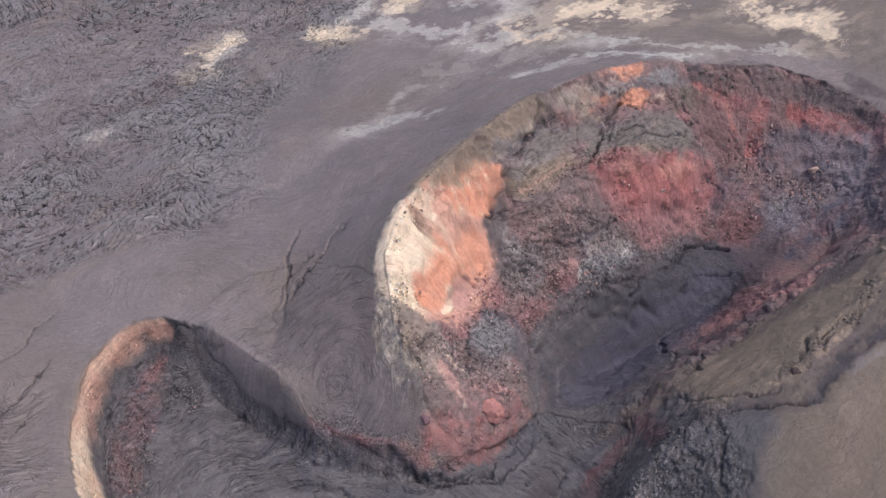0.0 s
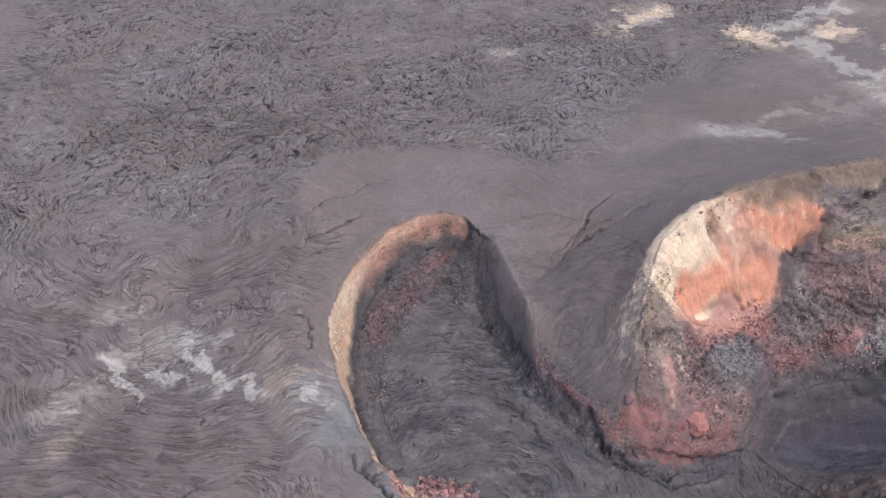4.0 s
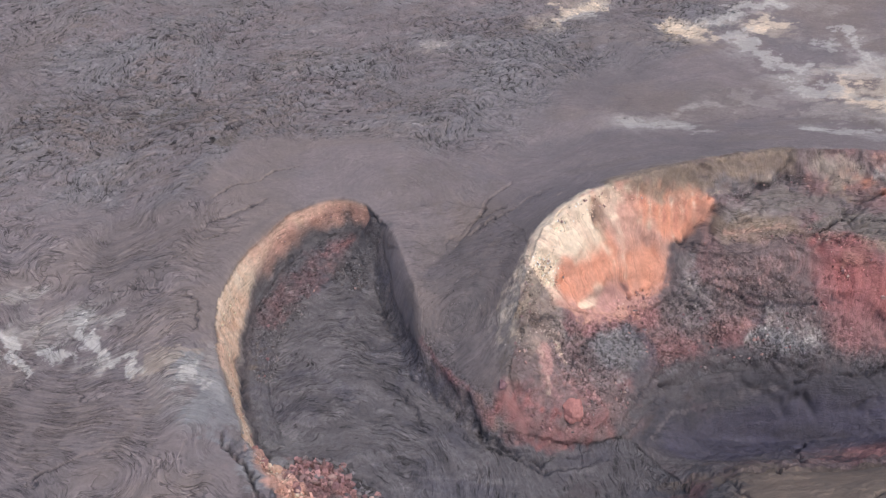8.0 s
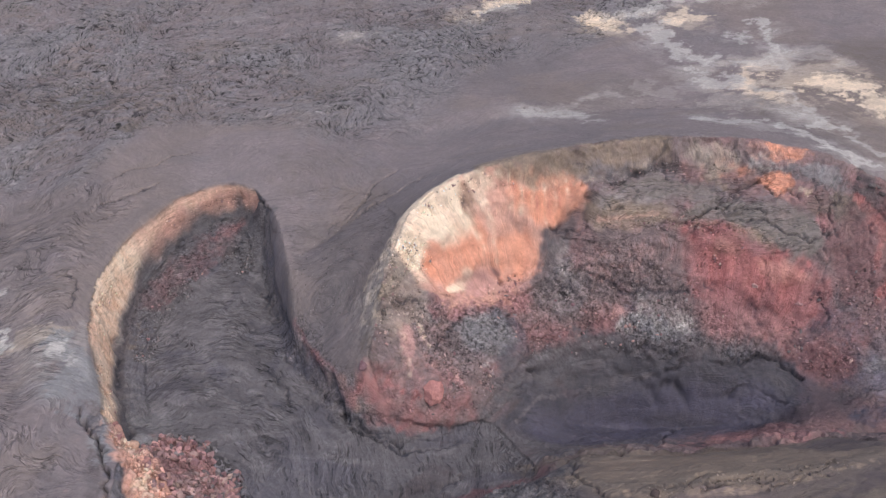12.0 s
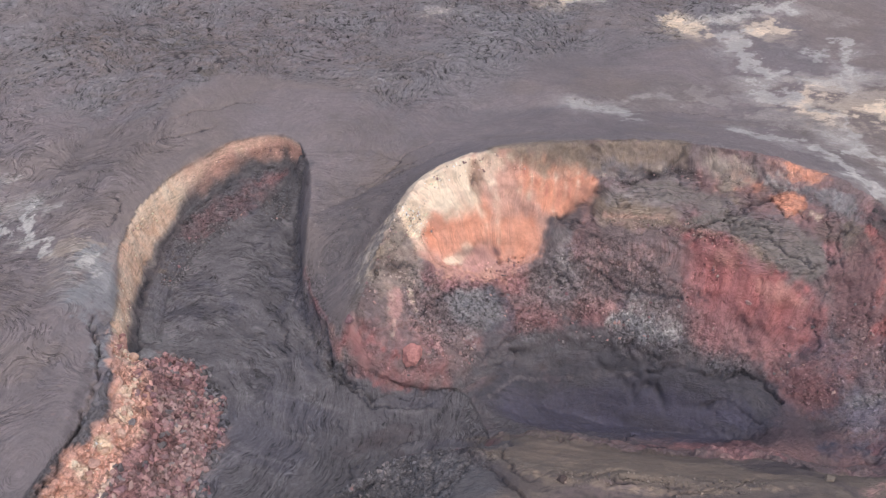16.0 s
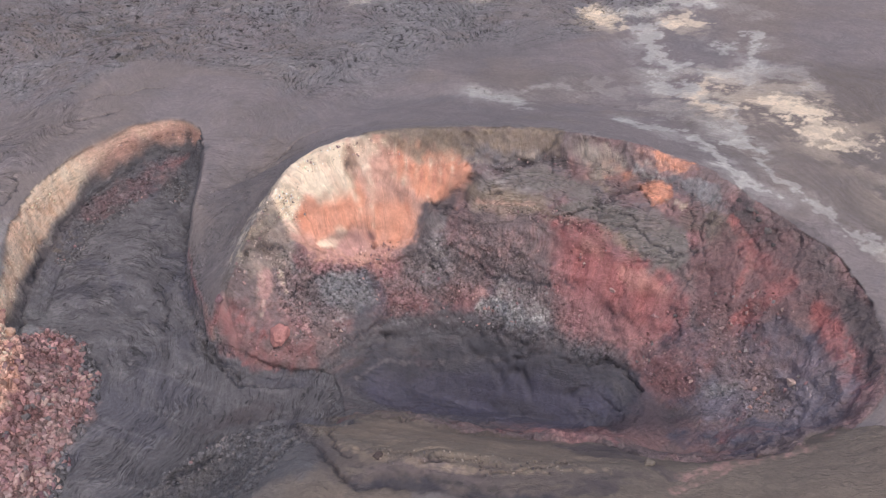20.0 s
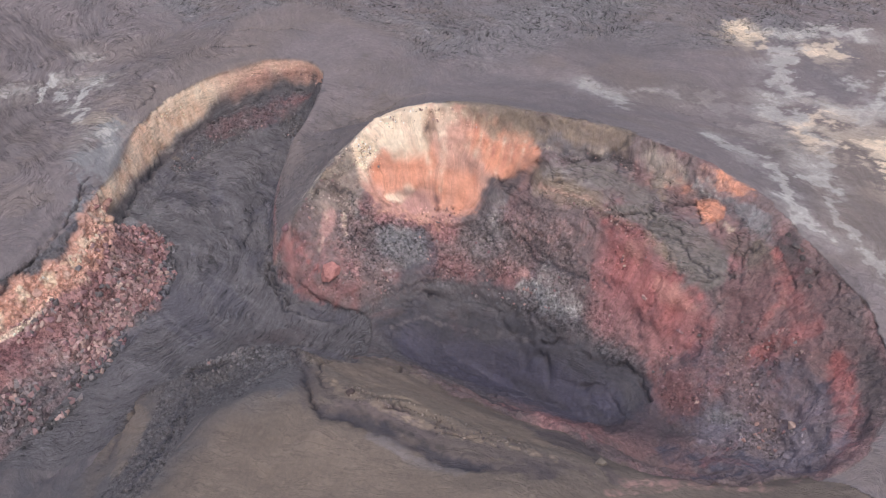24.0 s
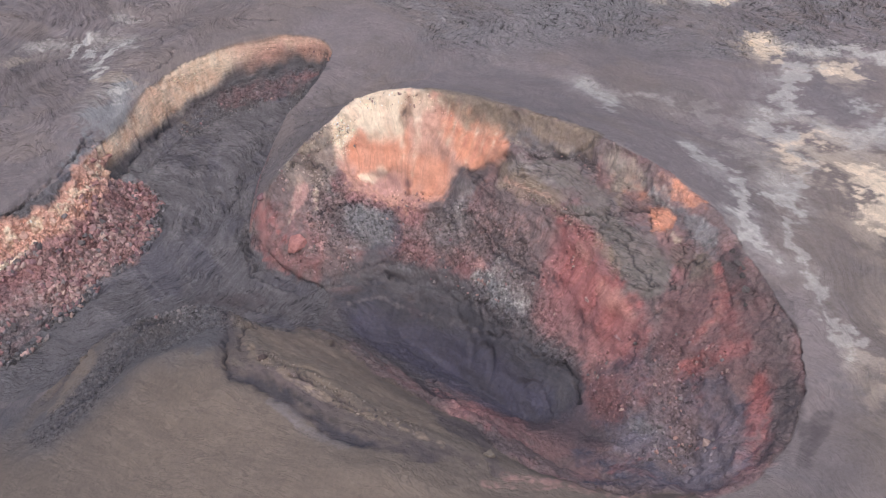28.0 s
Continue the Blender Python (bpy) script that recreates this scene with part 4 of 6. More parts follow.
stroke("slate", 5, 0.6, (53.7, 192.9), (51.5, 187.4), (59.4, 192.8))
stroke("ash", 4, 0.5, (51.8, 189.1), (56.9, 191.5))
fleck("white", 4.5, 0.4, (48.8, 189.5), (51.3, 185.4), (53.9, 191.7))
fleck("umber", 4, 0.5, (51.8, 194.5), (48.4, 191.3), (46.8, 186.4))
fleck("white", 1.6, 0.6, (56.2, 188.3), (52.0, 182.7))
stroke("cream", 5, 1, (34.8, 198.5), (37.0, 203.3), (41.0, 208.2), (45.6, 211.1))
stroke("cream", 4.5, 1, (36.5, 198.7), (40.7, 203.6), (46.6, 208.7))
stroke("orange", 5, 0.95, (41.3, 199.0), (45.6, 202.2), (50.9, 205.5))
stroke("salmon", 3.5, 0.8, (39.3, 196.3), (43.4, 197.4), (51.6, 202.0))
stroke("orange", 4.5, 0.9, (56.9, 207.8), (62.6, 209.3), (61.0, 207.5))
stroke("orange", 4, 0.95, (57.8, 213.0), (63.8, 216.3), (71.6, 218.5))
stroke("orange", 2.5, 0.9, (59.5, 216.9), (64.2, 218.3), (72.3, 220.0))
stroke("salmon", 2.5, 0.7, (54.8, 213.0), (58.3, 211.1))
stroke("cream", 1.5, 0.39, (48.3, 211.4), (52.5, 209.0), (55.4, 206.7))
fleck("cream", 1, 0.39, (52.2, 213.9), (56.1, 211.3))
stroke("umber", 0.9, 0.8, (47.1, 210.0), (48.9, 210.2))
fleck("cream", 0.7, 0.33, (44.3, 196.6), (46.8, 199.3), (49.6, 202.0))
stroke("pink", 3, 0.6, (54.1, 201.3), (60.3, 203.5), (62.2, 206.0))
stroke("wine", 1.2, 0.5, (52.7, 201.9), (57.3, 202.3))
stroke("salmon", 2, 0.5, (45.5, 194.7), (51.5, 199.5))
# shadow cast by the bench's ledge, painted along the alcove's right edge
stroke("umber", 1.2, 0.7, (75.2, 218.6), (67.9, 213.6), (65.3, 208.3), (64.3, 204.7))
stroke("olive", 2, 0.6, (29.7, 182.7), (31.3, 188.5), (33.3, 194.0))
stroke("tan", 1.3, 0.6, (29.6, 186.4), (31.7, 192.4), (33.1, 196.1))
stroke("dusk", 3, 0.5, (31.6, 185.3), (38.3, 189.1))
stroke("pink", 2.2, 0.7, (33.6, 182.7), (37.5, 180.4))
fleck("cream", 0.9, 0.45, (34.6, 181.4), (36.8, 180.7))
stroke("slate", 3.5, 0.6, (48.1, 189.3), (54.0, 191.8), (55.5, 194.7))
stroke("white", 1.5, 0.33, (48.3, 191.3), (53.2, 192.7))
stroke("rose", 4, 0.55, (40.2, 191.0), (45.4, 192.0), (52.6, 197.1), (60.7, 199.7))
fleck("pink", 3.5, 0.5, (50.4, 200.9), (48.3, 197.0), (58.9, 201.4))
fleck("cream", 0.9, 0.7, (41.4, 197.0), (45.6, 196.6), (47.2, 199.3), (50.2, 201.9))
stroke("wine", 1, 0.5, (51.7, 201.5), (56.0, 201.1), (61.6, 202.3))
stroke("dusk", 2, 0.5, (65.0, 210.3), (64.3, 206.8), (61.6, 202.3))
stroke("dusk", 0.9, 0.6, (58.5, 211.6), (61.2, 211.0))
stroke("brown", 0.9, 0.7, (48.6, 211.0), (49.1, 212.3), (49.1, 210.4))
fleck("cream", 1, 0.7, (59.8, 217.0), (62.2, 219.6))
fleck("orange", 3, 0.7, (65.1, 217.1), (71.8, 218.3), (68.0, 215.9))
fleck("salmon", 2, 0.5, (59.8, 215.3), (62.3, 214.5))
stroke("lilac", 1, 0.4, (64.2, 213.4), (65.0, 214.8))
fleck("cream", 1.2, 0.6, (72.6, 219.5), (70.5, 216.4), (66.2, 213.3))
# dark-red shade below the overhang, painted in wine
stroke("wine", 1.6, 0.5, (48.6, 199.4), (52.2, 202.5), (55.1, 202.5))
fleck("white", 0.9, 0.6, (43.6, 196.6), (46.2, 198.8), (45.2, 196.2))
stroke("orange", 3, 0.6, (56.1, 206.4), (60.9, 207.7), (60.2, 206.1))
stroke("orange", 4, 0.85, (40.5, 198.7), (48.5, 204.2), (57.6, 207.5), (63.2, 208.5))
stroke("salmon", 3, 0.8, (51.7, 213.2), (54.3, 210.8), (56.7, 209.2))
stroke("salmon", 3, 0.75, (57.8, 214.6), (66.0, 216.2), (71.6, 217.5))
stroke("orange", 2.6, 0.75, (60.3, 216.3), (68.4, 218.8), (75.6, 219.1))
stroke("cream", 2.6, 0.8, (35.4, 200.3), (35.1, 196.5), (38.0, 194.4))
fleck("cream", 1.6, 0.7, (52.0, 209.7), (54.7, 208.3), (56.3, 206.9))
fleck("pink", 4, 0.6, (42.0, 194.5), (52.1, 199.0), (62.2, 206.2))
stroke("cream", 4, 0.8, (37.4, 204.4), (44.7, 209.7), (42.9, 204.9))
fleck("cream", 2, 0.5, (58.0, 213.8), (63.5, 214.7))
stroke("brown", 3.6, 0.9, (51.9, 216.1), (65.0, 221.5), (81.2, 227.1), (96.3, 230.4))
stroke("olive", 3, 0.6, (62.5, 219.8), (76.0, 224.2), (90.9, 228.8))
stroke("tan", 1.5, 0.5, (60.1, 217.6), (76.3, 222.8), (91.1, 227.9))
stroke("cream", 0.8, 0.45, (76.7, 221.0), (84.7, 224.3), (91.3, 227.0))
stroke("tan", 3, 0.65, (53.1, 217.0), (65.0, 221.8), (81.1, 227.4), (96.2, 230.7))
fleck("bone", 2, 0.5, (73.9, 220.5), (84.7, 224.3), (91.4, 226.6))
stroke("ash", 4.5, 0.7, (79.6, 221.1), (89.3, 222.8), (97.7, 223.8))
stroke("brown", 2.5, 0.7, (78.8, 218.0), (88.8, 218.1), (96.1, 217.0))
stroke("tan", 2.2, 0.6, (81.9, 216.7), (90.6, 216.4), (96.3, 215.9))
stroke("salmon", 1.2, 0.23, (80.9, 214.6), (89.7, 213.4))
stroke("tan", 1.5, 0.6, (97.9, 214.7), (108.4, 213.5))
stroke("ash", 5.5, 0.6, (108.7, 220.2), (119.2, 218.0), (130.8, 215.5))
stroke("tan", 1.8, 0.6, (118.0, 212.9), (125.6, 211.0))
stroke("umber", 3.5, 0.4, (123.2, 209.9), (132.4, 207.7))
fleck("cream", 1.6, 0.45, (103.7, 230.5), (105.9, 228.1))
fleck("cream", 1.6, 0.39, (108.7, 230.9), (111.7, 228.6))
fleck("tan", 2.5, 0.5, (102.1, 229.5), (109.4, 227.7))
fleck("orange", 2, 0.75, (110.6, 227.2), (117.0, 225.5))
fleck("tan", 2, 0.5, (106.4, 225.8), (111.6, 223.7))
fleck("salmon", 2.2, 0.56, (120.4, 230.6), (126.4, 230.2))
fleck("orange", 2, 0.9, (123.3, 229.2), (130.6, 229.2))
fleck("orange", 2.2, 0.95, (120.9, 224.0), (127.1, 221.4))
fleck("cream", 1, 0.59, (124.5, 221.6), (131.2, 220.8))
fleck("white", 2.5, 0.55, (118.8, 228.0), (125.8, 226.1))
stroke("ash", 3.5, 0.8, (127.1, 226.2), (134.0, 223.9), (139.5, 222.2))
fleck("white", 1.5, 0.33, (131.0, 226.4), (137.9, 224.2))
stroke("umber", 2.5, 0.8, (144.0, 224.8), (147.3, 221.1), (150.8, 217.8))
fleck("salmon", 2.5, 0.6, (118.5, 229.8), (129.3, 228.7))
fleck("pink", 2.5, 0.6, (118.4, 223.4), (127.9, 220.9))
fleck("orange", 2, 0.6, (122.3, 223.1), (125.2, 221.3))
fleck("bone", 3, 0.5, (101.9, 230.1), (107.7, 229.0), (113.2, 228.9))
fleck("pink", 2, 0.5, (101.2, 227.1), (105.5, 226.6))
stroke("rose", 8, 0.6, (104.3, 210.9), (113.2, 206.9), (122.2, 203.2), (130.8, 201.2))
stroke("red", 5, 0.6, (103.6, 210.8), (105.0, 207.9), (108.0, 206.5))
fleck("red", 6, 0.7, (105.8, 210.2), (111.7, 207.9), (116.1, 206.0))
stroke("red", 6, 0.6, (120.0, 206.1), (125.8, 204.8), (131.7, 202.6))
fleck("salmon", 2.5, 0.5, (112.2, 211.2), (114.1, 208.8), (118.3, 207.5))
fleck("salmon", 2.5, 0.5, (107.5, 209.0), (114.7, 206.2), (119.4, 203.5))
fleck("red", 5, 0.6, (121.4, 205.8), (128.7, 203.9), (132.0, 200.9))
fleck("pink", 4, 0.45, (116.8, 203.4), (126.5, 202.3), (129.7, 200.3))
fleck("bone", 3, 0.4, (114.7, 201.1), (121.6, 200.6))
stroke("dusk", 3, 0.6, (114.8, 200.6), (118.3, 200.1))
stroke("rose", 5, 0.5, (109.2, 200.9), (116.5, 199.1), (125.4, 194.9))
fleck("rose", 5, 0.5, (120.9, 197.8), (129.3, 194.6))
fleck("umber", 3, 0.5, (105.9, 203.2), (113.2, 201.5), (122.0, 203.8))
fleck("pink", 1.4, 0.6, (133.2, 209.8), (135.4, 208.5), (133.3, 206.6))
stroke("rose", 1.5, 0.4, (133.6, 217.2), (134.8, 215.3))
fleck("rose", 1.5, 0.5, (133.0, 218.0), (134.4, 215.1))
stroke("brown", 3, 0.6, (137.3, 219.8), (140.5, 216.2), (139.8, 212.9))
fleck("tan", 2, 0.4, (138.6, 219.9), (141.3, 219.3))
stroke("dusk", 4, 0.6, (137.3, 212.4), (140.8, 207.2), (139.1, 203.6))
stroke("umber", 2.5, 0.5, (133.6, 205.1), (135.6, 201.7), (132.4, 198.7))
stroke("red", 2.4, 0.55, (145.5, 216.7), (149.7, 214.4), (154.5, 209.3))
fleck("salmon", 1.2, 0.5, (147.5, 214.4), (146.7, 209.5))
stroke("red", 2.6, 0.55, (147.9, 202.0), (151.0, 204.9), (154.3, 206.1))
stroke("umber", 3, 0.5, (140.5, 209.2), (144.6, 207.4))
fleck("lilac", 4, 0.4, (137.8, 203.5), (141.1, 198.3))
fleck("tan", 2, 0.6, (118.0, 212.9), (122.8, 212.0), (121.9, 209.7))
stroke("ash", 5, 0.8, (68.9, 209.1), (71.6, 203.5), (72.0, 198.4))
fleck("bone", 4, 0.5, (71.2, 208.7), (73.0, 203.7), (71.1, 199.2))
fleck("umber", 3.5, 0.6, (76.5, 211.3), (77.9, 208.5), (76.6, 204.2))
stroke("dusk", 6, 0.5, (79.3, 208.7), (93.5, 208.8), (101.1, 206.3))
fleck("pink", 4.5, 0.45, (62.8, 197.0), (71.5, 197.3), (79.5, 200.7))
fleck("rose", 4, 0.5, (61.9, 194.5), (70.5, 195.1), (81.5, 198.1))
fleck("rose", 3, 0.6, (72.2, 193.8), (77.8, 195.0), (81.7, 197.1))
fleck("pink", 4, 0.4, (80.7, 208.8), (88.2, 207.4), (94.9, 209.1))
fleck("umber", 4, 0.6, (81.6, 204.7), (91.3, 205.9), (98.4, 205.9))
stroke("wine", 3, 0.45, (67.8, 194.2), (76.1, 196.3), (81.6, 197.6))
stroke("pink", 1.3, 0.7, (84.2, 200.5), (87.5, 199.8))
fleck("ash", 4, 0.7, (89.1, 202.8), (96.3, 202.6), (100.9, 200.6))
stroke("lilac", 2.6, 0.6, (87.9, 198.4), (93.8, 197.5), (103.0, 197.2))
fleck("white", 2.4, 0.55, (87.9, 198.7), (93.8, 197.3), (101.7, 196.9))
fleck("white", 2, 0.4, (91.5, 201.6), (98.1, 200.6), (102.7, 198.6))
stroke("grey", 4, 0.6, (58.4, 185.1), (76.7, 193.2), (88.2, 193.9))
fleck("umber", 2, 0.6, (95.9, 204.4), (101.9, 202.6), (105.7, 204.1))
fleck("rose", 3.5, 0.5, (106.8, 199.0), (110.1, 196.6), (113.9, 198.5))
stroke("umber", 2.2, 0.6, (145.6, 223.1), (143.7, 217.3), (142.3, 209.8), (139.1, 202.5))
fleck("red", 1.6, 0.6, (154.1, 214.9), (154.1, 206.7), (151.0, 201.9))
stroke("umber", 1.6, 0.5, (158.0, 214.8), (157.9, 207.4), (153.2, 200.8))
fleck("rose", 3, 0.6, (166.5, 205.6), (172.9, 195.4), (175.5, 182.1))
stroke("umber", 3, 0.6, (181.7, 199.8), (184.1, 189.1))
# bluish fume over the eastern chamber, painted as lilac on its rubble
stroke("lilac", 5, 0.4, (163.1, 196.7), (161.7, 188.6), (161.5, 178.7))
stroke("slate", 4, 0.6, (168.3, 181.3), (154.4, 165.1))
fleck("red", 2.5, 0.5, (151.5, 184.6), (149.4, 178.5))
stroke("wine", 2.5, 0.6, (62.3, 152.5), (52.7, 149.7), (46.8, 145.4))
stroke("umber", 3, 0.5, (67.2, 150.7), (58.1, 132.6))
stroke("wine", 3, 0.5, (68.2, 151.8), (62.8, 140.8))
stroke("grey", 4, 0.8, (60.7, 181.3), (68.8, 189.3), (82.7, 192.2), (97.2, 191.3))
stroke("umber", 4, 0.6, (97.4, 190.3), (108.5, 190.3), (117.8, 192.0))
fleck("ash", 3, 0.5, (64.6, 183.1), (75.8, 190.7), (82.7, 192.5))
fleck("bone", 1.5, 0.5, (77.0, 191.7), (82.6, 192.8), (84.9, 192.5))
# slate and pitch put the pit's blue haze and shade into the colour
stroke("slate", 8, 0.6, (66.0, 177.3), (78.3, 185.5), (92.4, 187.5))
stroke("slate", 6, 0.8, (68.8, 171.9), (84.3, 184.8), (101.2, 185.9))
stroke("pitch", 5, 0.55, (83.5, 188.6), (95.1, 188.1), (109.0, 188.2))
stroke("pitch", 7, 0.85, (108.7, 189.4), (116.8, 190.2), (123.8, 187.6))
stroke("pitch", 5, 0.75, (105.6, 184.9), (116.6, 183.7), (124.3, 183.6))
stroke("slate", 3, 0.6, (120.1, 186.4), (124.1, 185.6))
stroke("umber", 3, 0.6, (61.6, 177.8), (66.0, 177.3), (64.7, 171.6))
stroke("red", 2.2, 0.4, (71.4, 187.2), (73.9, 185.9))
stroke("ash", 1.2, 0.6, (64.1, 173.3), (68.3, 173.6))
fleck("lilac", 1.2, 0.6, (78.8, 190.2), (84.6, 190.4))
fleck("lilac", 1.2, 0.6, (82.4, 183.4), (84.3, 184.4))
stroke("grey", 2.5, 0.7, (66.5, 161.5), (82.2, 154.6), (91.2, 159.7))
fleck("umber", 1.5, 0.7, (70.1, 159.0), (83.6, 159.0), (94.5, 176.9))
fleck("bone", 0.8, 0.5, (91.3, 178.7), (100.5, 182.4))
stroke("wine", 5, 0.6, (128.6, 194.7), (136.2, 189.7))
stroke("slate", 5, 0.7, (139.9, 189.7), (149.8, 185.2))
fleck("white", 1.8, 0.45, (143.6, 189.8), (150.9, 188.3))
# slate and lilac tint the chamber floor like hanging fume haze
stroke("slate", 6, 0.8, (141.8, 176.7), (154.8, 177.7), (168.4, 180.5))
stroke("slate", 5, 0.7, (150.7, 200.1), (164.8, 198.7))
fleck("lilac", 4, 0.6, (144.7, 188.3), (151.3, 189.1))
fleck("lilac", 5, 0.6, (163.9, 184.0), (171.4, 186.3))
fleck("red", 3, 0.51, (163.5, 205.6), (171.0, 197.0), (175.3, 186.8))
fleck("rose", 1, 0.5, (164.6, 204.8), (171.8, 195.5))
fleck("red", 3, 0.44, (144.8, 208.2), (149.2, 212.0), (155.1, 213.9))
fleck("red", 2.5, 0.48, (141.5, 222.6), (148.2, 219.2))
stroke("brown", 3, 0.7, (132.4, 218.6), (144.1, 219.1))
fleck("red", 2.5, 0.48, (150.7, 176.7), (158.3, 177.4))
fleck("red", 2.5, 0.4, (148.0, 203.8), (155.3, 199.5))
fleck("pink", 1.5, 0.4, (179.9, 186.5), (169.4, 168.1))
fleck("pink", 2, 0.48, (144.4, 147.7), (157.3, 157.7), (167.5, 164.8))
stroke("umber", 3, 0.5, (155.9, 221.8), (163.4, 215.8))
stroke("olive", 4.5, 0.95, (64.2, 155.9), (86.5, 147.8), (104.3, 148.7), (121.3, 147.6))
stroke("olive", 4, 0.95, (72.8, 133.9), (95.4, 135.5), (111.0, 140.7))
stroke("olive", 3, 0.8, (66.4, 155.9), (93.5, 152.2), (119.2, 149.9), (133.7, 146.2))
# broad slate over pit and eastern chamber: bluish haze and shade as colour
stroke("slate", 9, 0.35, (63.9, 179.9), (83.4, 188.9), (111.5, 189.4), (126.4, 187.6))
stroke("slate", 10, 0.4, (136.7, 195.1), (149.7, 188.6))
stroke("dusk", 5, 0.5, (94.5, 204.2), (105.1, 200.3))
stroke("grey", 7, 0.9, (48.2, 129.8), (57.9, 133.1), (67.7, 134.8))
stroke("grey", 6, 0.85, (61.7, 126.0), (72.5, 127.3))
stroke("umber", 3, 0.5, (62.9, 134.0), (70.0, 135.1))
stroke("ash", 2, 0.5, (53.2, 130.9), (61.0, 131.8), (65.5, 133.7))
fleck("pink", 3, 0.5, (95.4, 172.0), (107.0, 175.2), (116.8, 165.4))
fleck("rose", 3.5, 0.7, (99.2, 173.3), (111.2, 172.3), (120.2, 156.5))
fleck("rose", 3.5, 0.7, (97.6, 169.9), (111.6, 167.6))
fleck("rose", 3, 0.7, (129.6, 159.0), (130.7, 167.9))
stroke("umber", 3.5, 0.75, (120.0, 151.8), (130.6, 154.1))
stroke("umber", 2, 0.7, (133.7, 152.1), (142.1, 146.9))
stroke("olive", 4, 0.5, (79.1, 135.6), (94.3, 141.1), (109.7, 145.9))
fleck("red", 2.6, 0.6, (163.4, 205.5), (170.2, 196.5), (174.0, 186.2))
fleck("salmon", 1, 0.26, (164.7, 204.5), (171.5, 194.8))
# lilac flecks at the chamber's far end: painted fume haze
fleck("lilac", 4, 0.6, (166.1, 182.8), (170.7, 184.0), (172.5, 185.3))
fleck("lilac", 3, 0.6, (145.6, 186.9), (151.8, 187.8))
fleck("red", 2.4, 0.52, (148.5, 203.5), (153.1, 206.6), (157.5, 208.6))
fleck("salmon", 0.9, 0.31, (146.8, 207.0), (148.1, 211.2), (149.4, 214.4))
stroke("slate", 2.5, 0.6, (151.5, 201.0), (157.2, 200.6))
stroke("wine", 3, 0.6, (131.2, 191.9), (139.1, 190.0))
stroke("wine", 2.5, 0.6, (149.2, 177.0), (157.4, 177.5))
fleck("pink", 1.2, 0.48, (143.4, 142.1), (152.4, 152.4))
stroke("umber", 2.5, 0.5, (161.1, 200.4), (161.5, 205.5))
stroke("umber", 2.6, 0.85, (86.7, 123.7), (96.4, 127.4), (109.8, 128.6), (122.1, 131.8), (131.5, 137.8))
stroke("ash", 1.6, 0.6, (98.2, 125.5), (109.3, 125.7), (119.3, 128.1))
stroke("dusk", 2, 0.6, (88.2, 127.2), (98.0, 131.0), (109.2, 132.6))
stroke("umber", 2.5, 0.7, (42.2, 151.4), (77.7, 127.8), (85.5, 123.1))
stroke("grey", 6, 0.85, (27.9, 134.9), (33.5, 146.0), (41.5, 151.0))
stroke("ash", 2, 0.6, (42.2, 126.7), (48.8, 130.8))
stroke("umber", 4, 0.7, (32.5, 146.8), (44.6, 156.4))
stroke("grey", 5, 0.85, (42.2, 120.6), (46.9, 106.6), (48.2, 92.3))
stroke("umber", 2, 0.7, (26.2, 119.6), (34.1, 107.7), (37.3, 96.9))
stroke("brown", 2, 0.6, (29.0, 116.4), (40.9, 105.2))
stroke("tan", 1.6, 0.5, (85.8, 129.5), (89.6, 130.1))
wisp("white", 1.87, 0.494, (56.7, 272.8), (66.9, 265.3), (80.1, 265.0))
wisp("bone", 2.64, 0.546, (68.7, 272.6), (82.8, 277.8))
wisp("olive", 4.4, 0.39, (-54.2, 175.5), (-51.1, 179.1))
wisp("olive", 8.8, 0.546, (-85.8, 284.0), (-75.7, 286.6))
wisp("olive", 6.6, 0.39, (-71.4, 258.1), (-55.1, 262.1))
wisp("bone", 5.5, 0.884, (48.1, 344.3), (56.9, 350.1))
wisp("bone", 3.3, 0.663, (57.2, 270.5), (72.1, 266.6))
stroke("slate", 3, 0.55, (-44.8, 173.4), (-36.5, 162.1))
smooth(0.05, 8, (64.6, 154.5), (93.4, 144.4), (115.7, 149.3))
smooth(0.12, 9, (34.7, 198.2), (40.3, 203.8), (46.3, 208.4), (47.6, 201.0), (58.9, 208.2), (71.6, 217.7))
smooth(0.3, 4, (56.0, 217.0), (75.9, 224.8), (96.4, 229.8))
smooth(0.25, 6, (84.1, 220.2), (104.6, 224.3), (118.8, 220.5), (132.5, 217.3))
smooth(0.2, 12, (64.7, 176.6), (84.0, 185.9), (118.6, 187.5))
smooth(0.7, 3, (32.5, 194.4), (29.4, 185.4), (28.3, 178.4))
smooth(1.1, 6, (41.4, 185.8), (45.2, 181.8), (49.3, 187.8), (53.7, 192.9))
smooth(1, 4, (30.7, 195.8), (28.2, 188.7), (27.7, 180.6))
smooth(0.95, 7, (64.4, 196.4), (72.1, 201.5), (79.7, 206.6), (91.7, 203.9))
smooth(1, 5, (90.1, 198.0), (102.8, 198.1), (116.9, 197.0))
smooth(0.7, 8, (138.5, 199.3), (143.5, 190.9), (152.0, 190.0))
smooth(0.45, 8, (105.8, 210.2), (116.1, 206.0), (127.4, 203.8))
smooth(0.9, 4, (-19.4, 227.5), (-27.3, 219.5), (-35.9, 206.6), (-39.1, 194.0))
smooth(0.9, 5, (48.2, 129.8), (60.6, 133.1), (69.3, 133.6))
stroke("olive", 16, 0.3, (5.5, 239.6), (19.5, 230.2), (12.2, 217.9))
stroke("ash", 9, 0.3, (53.5, 298.0), (78.6, 291.8))
